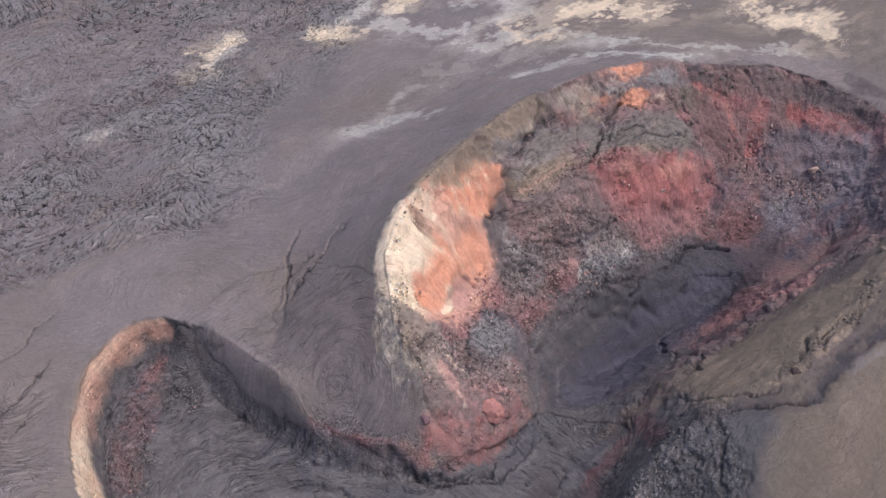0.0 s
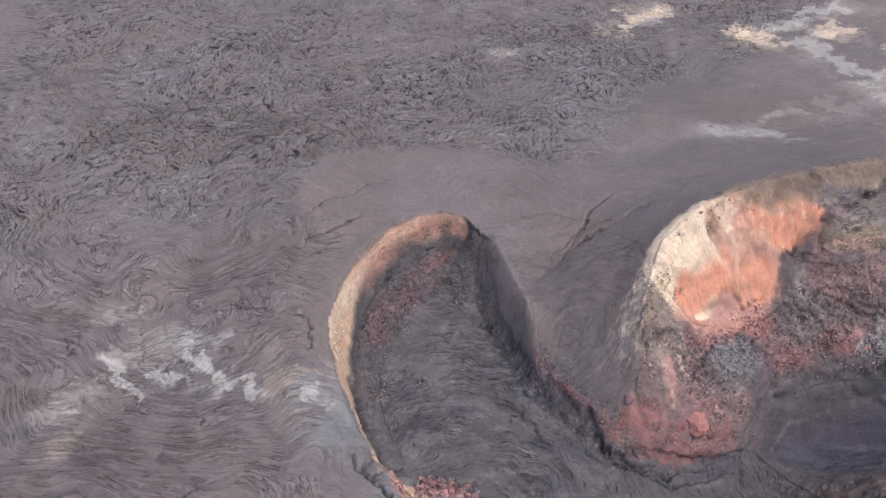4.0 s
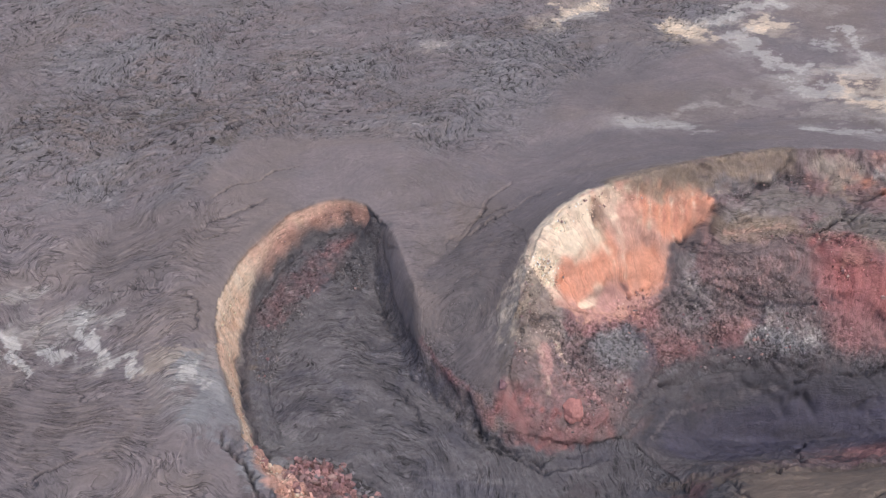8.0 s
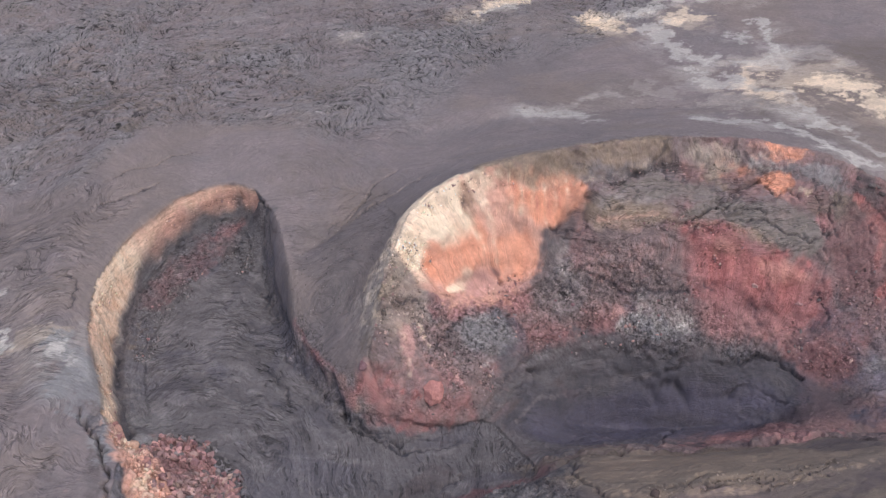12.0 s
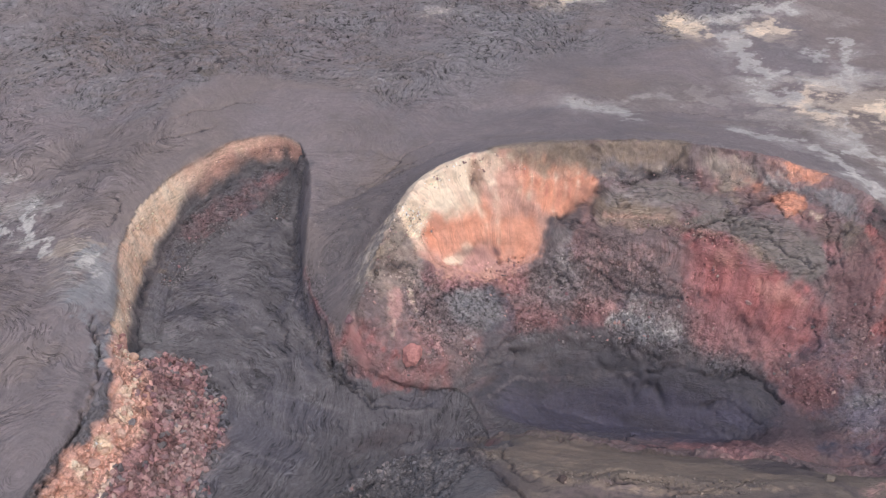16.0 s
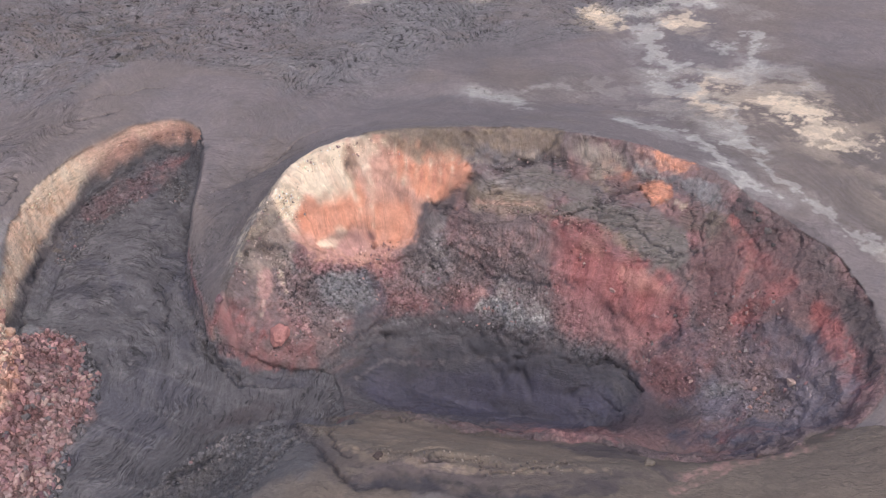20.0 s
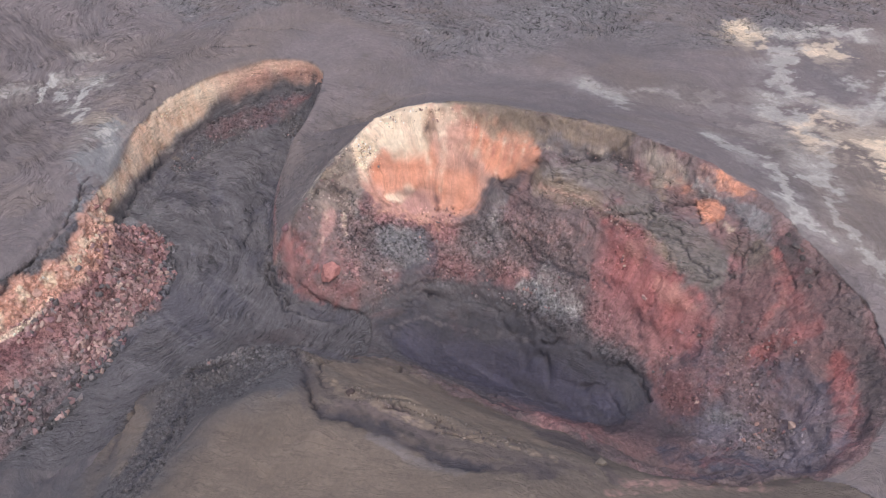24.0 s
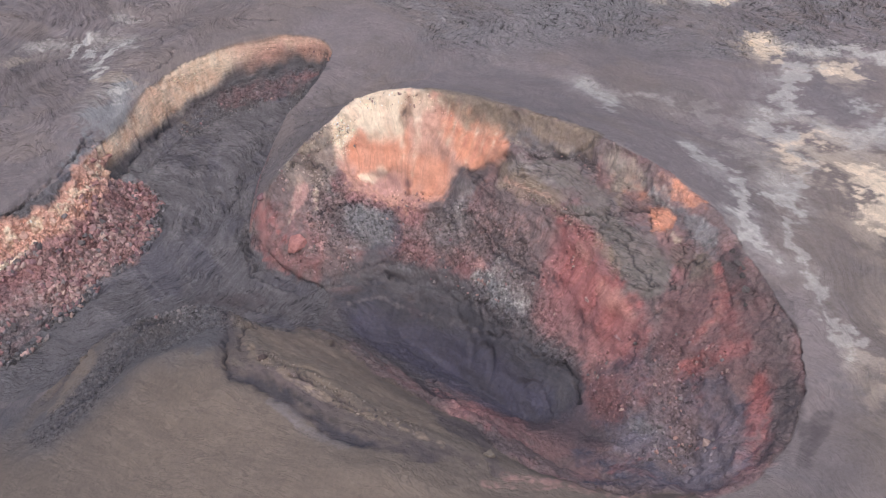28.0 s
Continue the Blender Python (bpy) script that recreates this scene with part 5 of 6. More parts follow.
# thickens the chamber's painted haze with lilac
stroke("lilac", 6, 0.45, (163.4, 183.5), (170.0, 187.4))
stroke("lilac", 4, 0.45, (146.6, 185.2), (156.9, 186.1))
fleck("salmon", 3, 0.5, (33.1, 181.1), (36.3, 178.6))
fleck("pink", 4, 0.4, (30.7, 171.3), (39.5, 171.1))
smooth(0.85, 3, (6.3, 189.8), (16.4, 176.8), (24.8, 169.4))
fleck("salmon", 3, 0.5, (108.3, 210.9), (115.7, 207.6), (125.8, 204.8))
fleck("pink", 4, 0.4, (105.4, 205.8), (115.6, 202.6), (125.6, 201.0))
stroke("bone", 2.5, 0.45, (81.4, 219.5), (91.3, 219.8), (98.7, 218.0))
fleck("orange", 3.5, 0.6, (41.1, 199.4), (49.7, 204.8), (59.0, 207.5), (62.0, 207.2))
fleck("orange", 3, 0.6, (59.1, 215.2), (67.1, 218.0), (75.0, 218.8))
fleck("red", 4, 0.6, (107.1, 210.2), (115.9, 206.9), (124.5, 204.7), (130.4, 202.5))
fleck("rose", 5, 0.5, (141.3, 197.2), (136.7, 195.1), (130.7, 193.4))
stroke("pink", 3.5, 0.45, (97.8, 173.5), (108.6, 172.9), (119.6, 157.3))
fleck("rose", 3.5, 0.5, (95.1, 173.3), (108.3, 175.5), (120.7, 157.8))
# one more stroke of lilac haze painted in the chamber
stroke("lilac", 5, 0.35, (164.2, 193.5), (165.3, 182.0))

# spur's western wall painted paler to offset its shade
stroke("ash", 2.5, 0.6, (-7, 221), (-3, 209), (1, 199), (5, 189), (12, 179.5), (20, 172))
fleck("slate", 2, 0.5, (-6, 217), (0, 202), (4, 190), (12, 179))

# pale crusts on the plain
patch("olive", 0.6, 6.0, (122, 262), (146, 238), (166, 224), (183, 211), (194, 195), (240, 190), (240, 300), (165, 310), (132, 286))
patch("fawn", 0.75, 6, (127.1, 286.6), (143.7, 294.2), (152.6, 294.4), (162.3, 233.6), (151.2, 231.1), (138.1, 247.7))
patch("fawn", 0.6, 5, (115.2, 354.7), (140.8, 362.4), (144.7, 341.5), (133.0, 330.6), (119.7, 340.3))
patch("fawn", 0.5, 4, (135.3, 329.1), (145.8, 335.1), (150.2, 309.6), (140.0, 309.9))
patch("ash", 0.7, 3, (104.8, 332.7), (120.7, 336.0), (129.3, 301.8), (122.6, 293.8), (112.6, 306.8))
vein("bone", 3.8, 0.92, (-108.0, 174.9), (-104.7, 178.2), (-101.5, 180.4))
vein("bone", 3.8, 0.8, (-92.3, 193.3), (-86.4, 193.7), (-82.7, 187.8))
vein("bone", 2.2, 0.92, (-81.3, 197.9), (-77.3, 193.1), (-69.5, 190.3))
vein("white", 1.4, 0.92, (-81.9, 196.8), (-77.8, 188.6), (-70.8, 179.1), (-62.4, 174.5), (-57.2, 172.6))
vein("white", 1.8, 0.8, (-82.9, 183.0), (-76.9, 179.7))
vein("sand", 4, 0.6, (-54.4, 174.1), (-51.7, 175.4), (-48.8, 175.8))
vein("white", 0.9, 0.92, (-98.8, 192.9), (-92.6, 183.2), (-87.5, 176.3))
vein("steel", 3, 0.8, (-46.2, 173.4), (-41.1, 169.3), (-42.5, 164.3))
vein("white", 1.4, 0.57, (-45.3, 172.6), (-42.4, 168.2), (-39.3, 166.8))
vein("sand", 2.5, 0.5, (-103.6, 163.1), (-98.2, 164.6))
vein("white", 1.2, 0.69, (-64.0, 174.7), (-59.5, 175.9))
vein("bone", 1.8, 0.69, (-100.8, 206.3), (-97.7, 206.2))
vein("steel", 4, 0.8, (-38.3, 164.9), (-34.6, 159.2), (-29.8, 159.5), (-23.8, 147.0))
vein("cream", 2.4, 0.72, (79.0, 336.3), (83.5, 331.2), (91.6, 330.0))
vein("white", 2.7, 0.68, (92.7, 333.7), (98.8, 339.0), (102.8, 344.1), (115.1, 346.4))
vein("cream", 2.7, 0.64, (106.6, 330.2), (114.5, 327.9))
vein("cream", 1.8, 0.56, (107.4, 334.8), (110.8, 336.1))
vein("white", 3.3, 0.64, (100.2, 326.5), (107.6, 305.0), (114.8, 298.1))
vein("white", 3.3, 0.59, (111.3, 289.2), (116.0, 282.6), (123.3, 282.9))
vein("cream", 3, 0.64, (123.5, 278.5), (125.9, 283.8), (127.8, 291.3))
vein("cream", 3.3, 0.72, (126.5, 273.6), (130.4, 271.8), (133.2, 271.4))
vein("white", 3, 0.51, (127.3, 293.6), (134.5, 294.9), (138.6, 302.1))
vein("bone", 3.2, 0.6, (137.0, 296.3), (146.7, 303.3), (152.6, 294.4))
vein("white", 1.5, 0.59, (132.6, 327.9), (137.0, 320.0), (136.5, 313.3), (135.3, 300.1))
vein("white", 2.4, 0.51, (125.7, 318.5), (127.7, 313.5))
vein("cream", 2.6, 0.75, (151.3, 270.7), (153.6, 277.1), (155.7, 276.0))
vein("white", 2.1, 0.59, (105.4, 254.0), (113.7, 253.3), (121.1, 251.7))
vein("white", 1.7, 0.6, (125.7, 247.0), (133.3, 242.9), (139.7, 236.0))
vein("white", 1.5, 0.5, (137.6, 238.2), (145.0, 230.3), (152.4, 229.2))
vein("white", 1.8, 0.59, (130.1, 261.1), (139.1, 250.8), (144.3, 250.0))
vein("bone", 4.5, 0.51, (116.3, 270.9), (126.7, 265.0), (133.7, 256.4))
vein("bone", 2.2, 0.51, (85.4, 277.6), (89.2, 275.2))
vein("bone", 2.7, 0.42, (93.4, 283.5), (100.8, 275.7))
vein("bone", 2.4, 0.42, (56.7, 273.4), (64.2, 271.0), (73.0, 269.8))
vein("bone", 4, 0.35, (121.7, 345.4), (134.6, 342.6))
vein("cream", 3, 0.64, (40.8, 337.2), (48.6, 348.1), (55.1, 349.4))
vein("white", 2.2, 0.59, (43.3, 337.7), (52.9, 344.5))
vein("cream", 2.7, 0.64, (83.5, 330.3), (88.5, 327.9), (93.4, 327.7))
vein("bone", 2.2, 0.57, (-0.5, 320.1), (4.5, 319.9))
vein("white", 1.5, 0.45, (122.4, 285.7), (134.7, 269.8), (137.9, 252.1))
vein("white", 1.2, 0.45, (146.3, 244.4), (163.9, 228.1), (177.6, 219.6))
vein("cream", 5.2, 0.64, (144.7, 283.1), (154.7, 273.0), (165.1, 263.8))
vein("cream", 5.2, 0.64, (187.9, 241.1), (190.2, 231.8))
vein("cream", 4.5, 0.64, (200.1, 230.1), (191.2, 219.6))
vein("white", 2.2, 0.42, (58.5, 268.4), (68.9, 267.0), (79.7, 259.3))

# the crest above the scree, pale where it is freshly broken
for x, y, w in ((-25, 152.4, 1.8), (-21.5, 148.2, 2.1), (-18, 144, 2.0), (-15.6, 139, 2.3), (-13.6, 133.4, 2.1), (-15, 126, 2.0), (-16, 118, 2.3), (-16.8, 109, 2.1), (-17.4, 100, 2.3)):
    patch("salmon", 0.85, 0.8, (x - 2 * w, y + w), (x, y + 2.4 * w), (x + 1.6 * w, y), (x, y - 2.2 * w))
    patch("cream", 0.8, 0.5, (x - 0.9 * w, y + 0.4 * w), (x, y + 1.1 * w), (x + 0.8 * w, y - 0.2 * w), (x, y - w))
# grey strands round the pit and the neck of the channel
patch("bed", 0.85, 1.2, (50, 168), (54, 180), (62, 187.5), (72, 193.5), (84, 196.3), (100, 197), (118, 198), (126, 195), (126, 184), (112, 178), (96, 168), (84, 160), (70, 158), (60, 160), (52, 163))
fleck("umber", 1.2, 0.6, (58, 182), (66, 188.5), (78, 194), (92, 195), (108, 195.4))
fleck("slab", 1.0, 0.5, (60, 186), (70, 192), (82, 195.2), (96, 196.4))
# the baked alcove: orange flesh, a cream brow, a pale facet and a dusky lower lip
patch("salmon", 0.95, 0.7, (31.5, 199), (33.5, 205), (39.2, 209.6), (47.6, 214), (55.4, 217), (60.3, 218.2), (64.8, 218.4), (71.2, 220.5), (76.3, 219.5), (73.7, 217.1), (69.9, 214.9), (66.4, 212.4), (65.8, 209.5), (64.6, 205.6), (61.5, 201.5), (53.5, 197.5), (46.9, 193), (42, 192.5), (37.5, 192.8), (33.5, 195))
patch("orange", 0.95, 1.2, (38.7, 197.7), (42.7, 201.8), (51.2, 207.4), (52.6, 205.9), (52.5, 203.2), (49, 200.4), (44.4, 196), (41.2, 195.2))
patch("orange", 0.9, 1.0, (57.5, 216.3), (64.8, 218.4), (71.2, 220.5), (76.3, 219.5), (73.7, 217.1), (69.1, 214.9), (62.5, 213.2), (58.7, 213.6))
patch("orange", 0.8, 1.2, (55.1, 208.7), (63.3, 211), (65.4, 209.3), (63.5, 206), (57.3, 203.2), (53.6, 204))
patch("cream", 1.0, 1.1, (31.5, 199.5), (33.5, 205.5), (39.2, 209.9), (47, 213.6), (47, 208.8), (49.5, 207), (42.7, 201.9), (38.3, 198), (37.6, 193.6), (33.5, 195))
patch("cream", 0.85, 0.9, (48.4, 213.9), (55.5, 217), (57.4, 216.6), (53.3, 213.4), (52, 209.2), (48.6, 211.2))
patch("pink", 0.8, 1.2, (43.9, 192.6), (49.3, 200.2), (54.7, 202.5), (62.5, 202.8), (58.7, 199.9), (51.3, 196.2), (46.1, 192))
patch("cream", 0.75, 0.4, (43.4, 195.2), (45.5, 198), (49.2, 201.1), (48.5, 199.6), (46.2, 195.9), ragged=0.4)
fleck("cream", 1.2, 0.7, (52.4, 211), (54.1, 208.3), (55, 205.1))
fleck("cream", 1.1, 0.6, (48.4, 207.6), (50.4, 206.6), (51.6, 204.6))
patch("dusk", 0.25, 0.8, (57, 210.9), (61.1, 212), (63, 211.3), (59.9, 210.2))
patch("tan", 0.5, 0.5, (46.9, 208.3), (47.2, 211.6), (49.4, 211.8), (50.6, 209.4), (48.6, 207.4), ragged=0.6)
patch("brown", 0.65, 0.3, (47.0, 208.9), (47.3, 211.2), (48.3, 211.3), (48.4, 210), (47.8, 208.4), ragged=0.5)
for x, y, reach in ((58, 217.2, 4.5), (60.5, 218, 5), (63.5, 218.6, 4), (66.5, 219.3, 5), (69, 219.8, 3.5), (72, 220.4, 4)):
    fleck("cream", 0.55, 0.75, (x, y), (x + 0.5, y - 0.5 * reach), (x + 0.3, y - reach))
    fleck("red", 0.5, 0.45, (x + 1.2, y - 0.6), (x + 1.5, y - 0.8 * reach))
patch("rose", 0.6, 1.0, (44, 192.4), (50, 196.4), (56, 199.6), (62, 201.6), (63, 199.6), (56, 196.4), (49, 192.6), (45, 190.4))
fleck("salmon", 2.0, 0.7, (44, 192.6), (52, 197.2), (60, 200.8))
# thin wine line: painted shade under the alcove's lip
stroke("wine", 0.7, 0.6, (45.5, 197.8), (49, 200.2), (52, 201.6), (55.5, 203.4))
fleck("tan", 1.6, 0.6, (55.4, 217.2), (64.8, 219), (74, 221))
smooth(0.4, 6, (28.5, 180), (30.5, 188), (33, 195))
# walls round it
patch("dusk", 0.85, 1.6, (30, 172), (29, 178), (34, 184), (42, 187), (50, 184), (55, 179), (50, 173.5), (42, 170.5), (34, 170.5))
fleck("rose", 4, 0.5, (31, 173), (38, 175), (47, 175))
fleck("pink", 3, 0.4, (34, 176), (42, 179), (48, 177))
fleck("mauve", 3, 0.5, (33, 179), (42, 182), (50, 180))
fleck("cream", 1.3, 0.7, (33.8, 182.6), (34.8, 179), (35.8, 176))
fleck("cream", 0.8, 0.6, (37.3, 185), (38.6, 183.6), (40, 182))
fleck("white", 2.2, 0.6, (87, 198), (93, 199.6), (101, 198))
fleck("red", 2.2, 0.5, (28, 172.5), (33, 174), (37, 172.4))
patch("grey", 0.5, 1.2, (43, 189), (45, 183), (50, 182), (56, 184), (60, 188), (58, 193), (52, 191))
# umber shadow painted wider along the alcove's right edge
patch("umber", 0.55, 1.0, (76.8, 219), (73.9, 216.4), (70, 214.2), (67, 211.4), (66.6, 208.6), (65.8, 204.2), (68, 203), (70, 209), (74, 213.5))
patch("sand", 0.5, 1.2, (30, 188), (31.2, 194), (35.1, 193.2), (39.5, 192), (40, 188.6), (37.5, 185), (32, 181), (29.5, 181.5))
patch("pink", 0.75, 0.6, (33.4, 180.9), (35.6, 183.2), (37, 179.8), (36.2, 175.8), (34.1, 178.2))
patch("steel", 0.55, 1.6, (46, 187.7), (49.7, 193), (54.7, 195.8), (59.6, 193.6), (57.7, 188.4), (52.8, 185.4), (48.4, 185))
patch("mauve", 0.55, 2.0, (63.5, 201.4), (68.9, 206.4), (77, 205.3), (80.5, 201.6), (73.8, 197.6), (65.8, 196.9))
patch("tan", 0.6, 1.0, (76.9, 217.6), (87.7, 218.2), (97.2, 218.6), (97.8, 215.8), (88, 213.8), (77.4, 214.4))
stroke("salmon", 0.9, 0.4, (80, 215.4), (88, 215.6), (95, 216.6))
patch("steel", 0.6, 1.0, (86.6, 198.1), (91.6, 200.9), (95.8, 199.4), (101.7, 198.2), (97.5, 195.8), (90, 196.4))
patch("rose", 0.75, 3.4, (104.8, 212), (111.6, 213.8), (117.1, 210.2), (123.5, 208), (130.5, 207.1), (133.9, 205.8), (132.7, 202.3), (125, 199.5), (118.4, 199), (109.3, 197.7), (105.7, 201.6), (102.3, 207))
patch("red", 0.55, 2.8, (106, 211), (111.6, 213), (116, 209.6), (123.5, 207.2), (130, 206.4), (127, 203), (119, 202.6), (112, 204), (107, 206))
patch("salmon", 0.35, 0.6, (119.1, 207.6), (123.9, 206.9), (130.5, 206.4), (126.8, 205.3), (121.1, 205.5))
patch("salmon", 0.45, 0.8, (108.5, 212.4), (113.6, 210.6), (114.1, 208.6), (108.8, 209.9))
smooth(0.1, 5, (88, 222), (104, 221), (118, 217), (130, 214.5))
patch("slump", 0.9, 0.8, (100, 214.8), (107, 219), (120.1, 219.4), (131, 217.2), (133.5, 215.4), (132.9, 210.8), (128.3, 208.4), (119.3, 212), (111.6, 214.8))
patch("tan", 0.55, 0.6, (112, 214.2), (119.1, 212.2), (125.7, 211.5), (122.9, 209.7), (116.8, 211))
patch("slump", 0.85, 0.9, (85.1, 223.4), (94.4, 225.4), (108.8, 222), (105.3, 218.6), (95, 219.8), (86.8, 220.2))
patch("orange", 0.8, 0.5, (121, 231), (125, 231.4), (129.8, 230), (129.4, 227.8), (125.6, 228.8))
patch("orange", 0.85, 0.5, (119.7, 224.6), (123.3, 225.2), (127.4, 223), (124.8, 221.8), (121.7, 222.6))
patch("sand", 0.6, 0.8, (102.2, 230), (111.7, 230.2), (114.8, 227.6), (110.2, 226.2), (103.6, 227.6))
patch("steel", 0.8, 0.8, (129.3, 226), (135, 226.8), (139, 225), (135, 223.2), (130.1, 223.9))
patch("umber", 0.8, 0.7, (141.1, 222.8), (144.9, 224), (150.9, 219.2), (152.8, 216.3), (148.1, 217.6))
patch("rose", 0.7, 0.6, (132.8, 217), (136.5, 218.4), (137.4, 216.2), (135.6, 214.4))
patch("wine", 0.6, 1.2, (135.7, 212), (141.6, 214.8), (145.4, 213), (145.2, 205.4), (138.6, 203.4))
patch("wine", 0.55, 2.0, (137, 214), (146, 221), (158, 216.5), (168, 208.5), (172, 202), (165, 202), (156, 204), (146, 202.6), (139, 204))
patch("umber", 0.5, 1.6, (150, 219), (160, 215.5), (169, 208.5), (173, 202), (168, 205.6), (158, 211.5))
stroke("red", 1.3, 0.45, (142, 220.8), (145.7, 217.9), (148.3, 215), (147, 210), (146.2, 207.6))
stroke("red", 1.2, 0.45, (146.6, 202.8), (150, 205.6), (151, 207.8))
patch("red", 0.45, 0.9, (152.3, 209.1), (157.6, 210.6), (159.1, 208.8), (155.3, 206.9))
patch("red", 0.85, 0.8, (162.8, 206.6), (167.3, 205), (171, 199), (171.5, 193.4), (168, 196.6), (166, 201))
patch("umber", 0.7, 1.4, (166, 211.5), (174, 204), (178.5, 195), (179.5, 186), (176.5, 186), (174, 196), (170, 203.4))
# wide lilac tint for the fume hanging in the eastern chamber
patch("lilac", 0.3, 4.0, (146, 196), (160, 198), (172, 194), (176, 184), (170, 174), (156, 170), (146, 178))
patch("steel", 0.5, 1.0, (144.8, 190.6), (150.4, 192.8), (152.4, 190.1), (147.6, 187.6))
patch("wine", 0.6, 1.4, (130.2, 195), (138, 194), (140.8, 188.8), (136.9, 186.8))
patch("rose", 0.4, 1.6, (106, 174), (113, 178), (124, 175), (130, 169), (127, 158), (114, 158))
patch("dusk", 0.2, 3.0, (138, 216), (150, 219), (165, 211), (174, 200), (176, 186), (164, 180), (148, 190), (138, 202))
# the pit: a dark oval with shade painted in, its paler floor tinted for blue haze
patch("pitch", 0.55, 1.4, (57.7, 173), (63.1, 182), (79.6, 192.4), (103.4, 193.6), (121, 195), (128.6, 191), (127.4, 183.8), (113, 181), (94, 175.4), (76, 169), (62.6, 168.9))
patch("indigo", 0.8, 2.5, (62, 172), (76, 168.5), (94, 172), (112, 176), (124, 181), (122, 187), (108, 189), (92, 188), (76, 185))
fleck("umber", 1.0, 0.8, (57.5, 170.5), (58.8, 176), (64, 182.4), (72, 188.8), (82, 192.4))
fleck("ash", 0.8, 0.6, (60.5, 174), (66, 181), (74, 186.6), (84, 189.6), (94, 190))
# the rampart: its trough, the hollow at its end and the broken grey knoll
patch("tan", 0.4, 2.0, (70, 136), (78, 148), (94, 150.6), (112, 150), (126, 149), (134, 150), (120, 142), (99.3, 135), (84.5, 134.4))
patch("tan", 0.12, 5.0, (84, 120), (118, 127), (145, 142), (180, 150), (180, 100), (110, 90), (70, 100))
patch("umber", 0.55, 0.8, (69, 133.2), (82.5, 127), (96.5, 128), (117.1, 131.6), (138, 143.6), (135.6, 146.4), (130.5, 143), (119, 138.2), (104.1, 133.2), (88.5, 131), (75.1, 133.2))
fleck("dark", 0.8, 0.6, (84, 127.4), (97, 128.6), (117, 132.4), (134, 142.4))
fleck("tan", 1.2, 0.7, (78, 132.2), (90, 130.6), (104, 132.6), (119, 137.2), (131, 142.6))
# shadow in the hollow at the rampart's end, painted umber
patch("umber", 0.9, 0.6, (120.8, 150.6), (125, 155), (132.5, 154), (133.8, 150.2), (126.8, 147.8))
patch("bed", 0.85, 3.0, (4, 119), (20, 112), (29, 101), (40, 88), (44, 60), (0, 55), (-2, 90))
patch("grey", 0.55, 4.0, (25, 134), (36, 148), (70, 134), (78, 124), (67, 114), (63, 100), (58, 84), (40, 84), (33, 104), (29, 118))
patch("umber", 0.35, 3.0, (33, 124), (50, 128), (62, 121), (58, 104), (54, 92), (46, 92), (42, 110))
patch("grey", 0.8, 2.4, (27.5, 134), (36, 146), (69, 133), (76, 124.4), (63.2, 117), (59, 104.2), (54.2, 91.5), (43.7, 92), (39.7, 111.8), (35.3, 121.5))
patch("tan", 0.3, 0.8, (29, 113), (38.5, 112.6), (46, 100), (44.5, 95.8), (36, 104))
fleck("pitch", 1.5, 0.7, (41.3, 122.9), (50.3, 109.3), (53.7, 94.9))
fleck("slab", 4, 0.5, (46, 131), (56, 133), (64, 131))

# the western vent's wall by its height: pink crest, ochre crust, pale streaks, a dark foot
bank = in_vent & (GX < -11.5) & (GY > 154) & ~in_talus
crest = away(GX[bank], GY[bank], [tuple(p) for p in WEST[:1500:12, :2]])
bx, by, bz = GX[bank], GY[bank], GZ[bank]
foot = np.interp(by, (154, 165, 180, 200, 215, 226, 235), (-9, -9.5, -10.5, -8.8, -3.8, 0.6, 2.0)) + 1.0 * fbm(bx, by, bz, 5, 3, 701, 0.55)
grain = fbm(bx, by, bz, 2.8, 2, 703, 0.6)
south = ease(185, 165, by)


def coat(hue, amount):
    a = np.clip(amount, 0, 1)[:, None]
    TINT[bank, :3] = TINT[bank, :3] * (1 - a) + np.array(HUES[hue]) * a


slope = ease(0.5, 0.9, steep[bank])
coat("grey", 0.8 * slope)
coat("umber", 0.9 * ease(-3.6, -1.6, bz - foot) * ease(0.8, -0.2, bz - foot) * ease(0.3, 0.6, steep[bank]))
coat("ash", 0.9 * ease(-0.6, 0.4, bz - foot))
coat("ochre", ease(0.1, 0.9, bz - foot + 0.6 * grain))
coat("salmon", 0.4 * ease(0.5, 2.5, bz - foot))
coat("orange", (0.18 + 0.3 * south) * ease(1, 3, bz - foot) * ease(-0.2, 0.6, grain))
coat("bone", 0.5 * ease(0.0, 0.7, grain) * ease(0.2, 1.2, bz - foot))
coat("cream", 0.9 * ease(0.1, 0.9, fbm(0.6 * bx, 0.6 * by, bz, 3.4, 2, 707, 0.6)) * ease(1.0, 3, bz - foot))
layers = fbm(bx * 0.22, by * 0.22, bz + 0.5 * grain, 3.0, 2, 711, 0.6)
coat("cream", 0.8 * ease(0.15, 0.6, layers) * ease(0.5, 2.0, bz - foot))
coat("orange", 0.5 * ease(0.1, 0.6, -layers) * ease(1.0, 2.5, bz - foot))
coat("brown", 0.2 * ease(0.45, 0.8, -layers) * ease(0.0, 1.0, bz - foot))
coat("cream", 0.5 * ease(-0.3, 0.4, fbm(0.3 * bx, 0.3 * by, bz, 2.6, 2, 713, 0.6)) * ease(0.6, 1.6, bz - foot))
coat("cream", 0.7 * ease(0.05, 0.5, fbm(0.6 * bx, 0.6 * by, bz, 2.8, 2, 717, 0.6)) * ease(0.8, 2.0, bz - foot))
coat("cream", 0.45 * ease(0.4, 1.4, bz - foot))
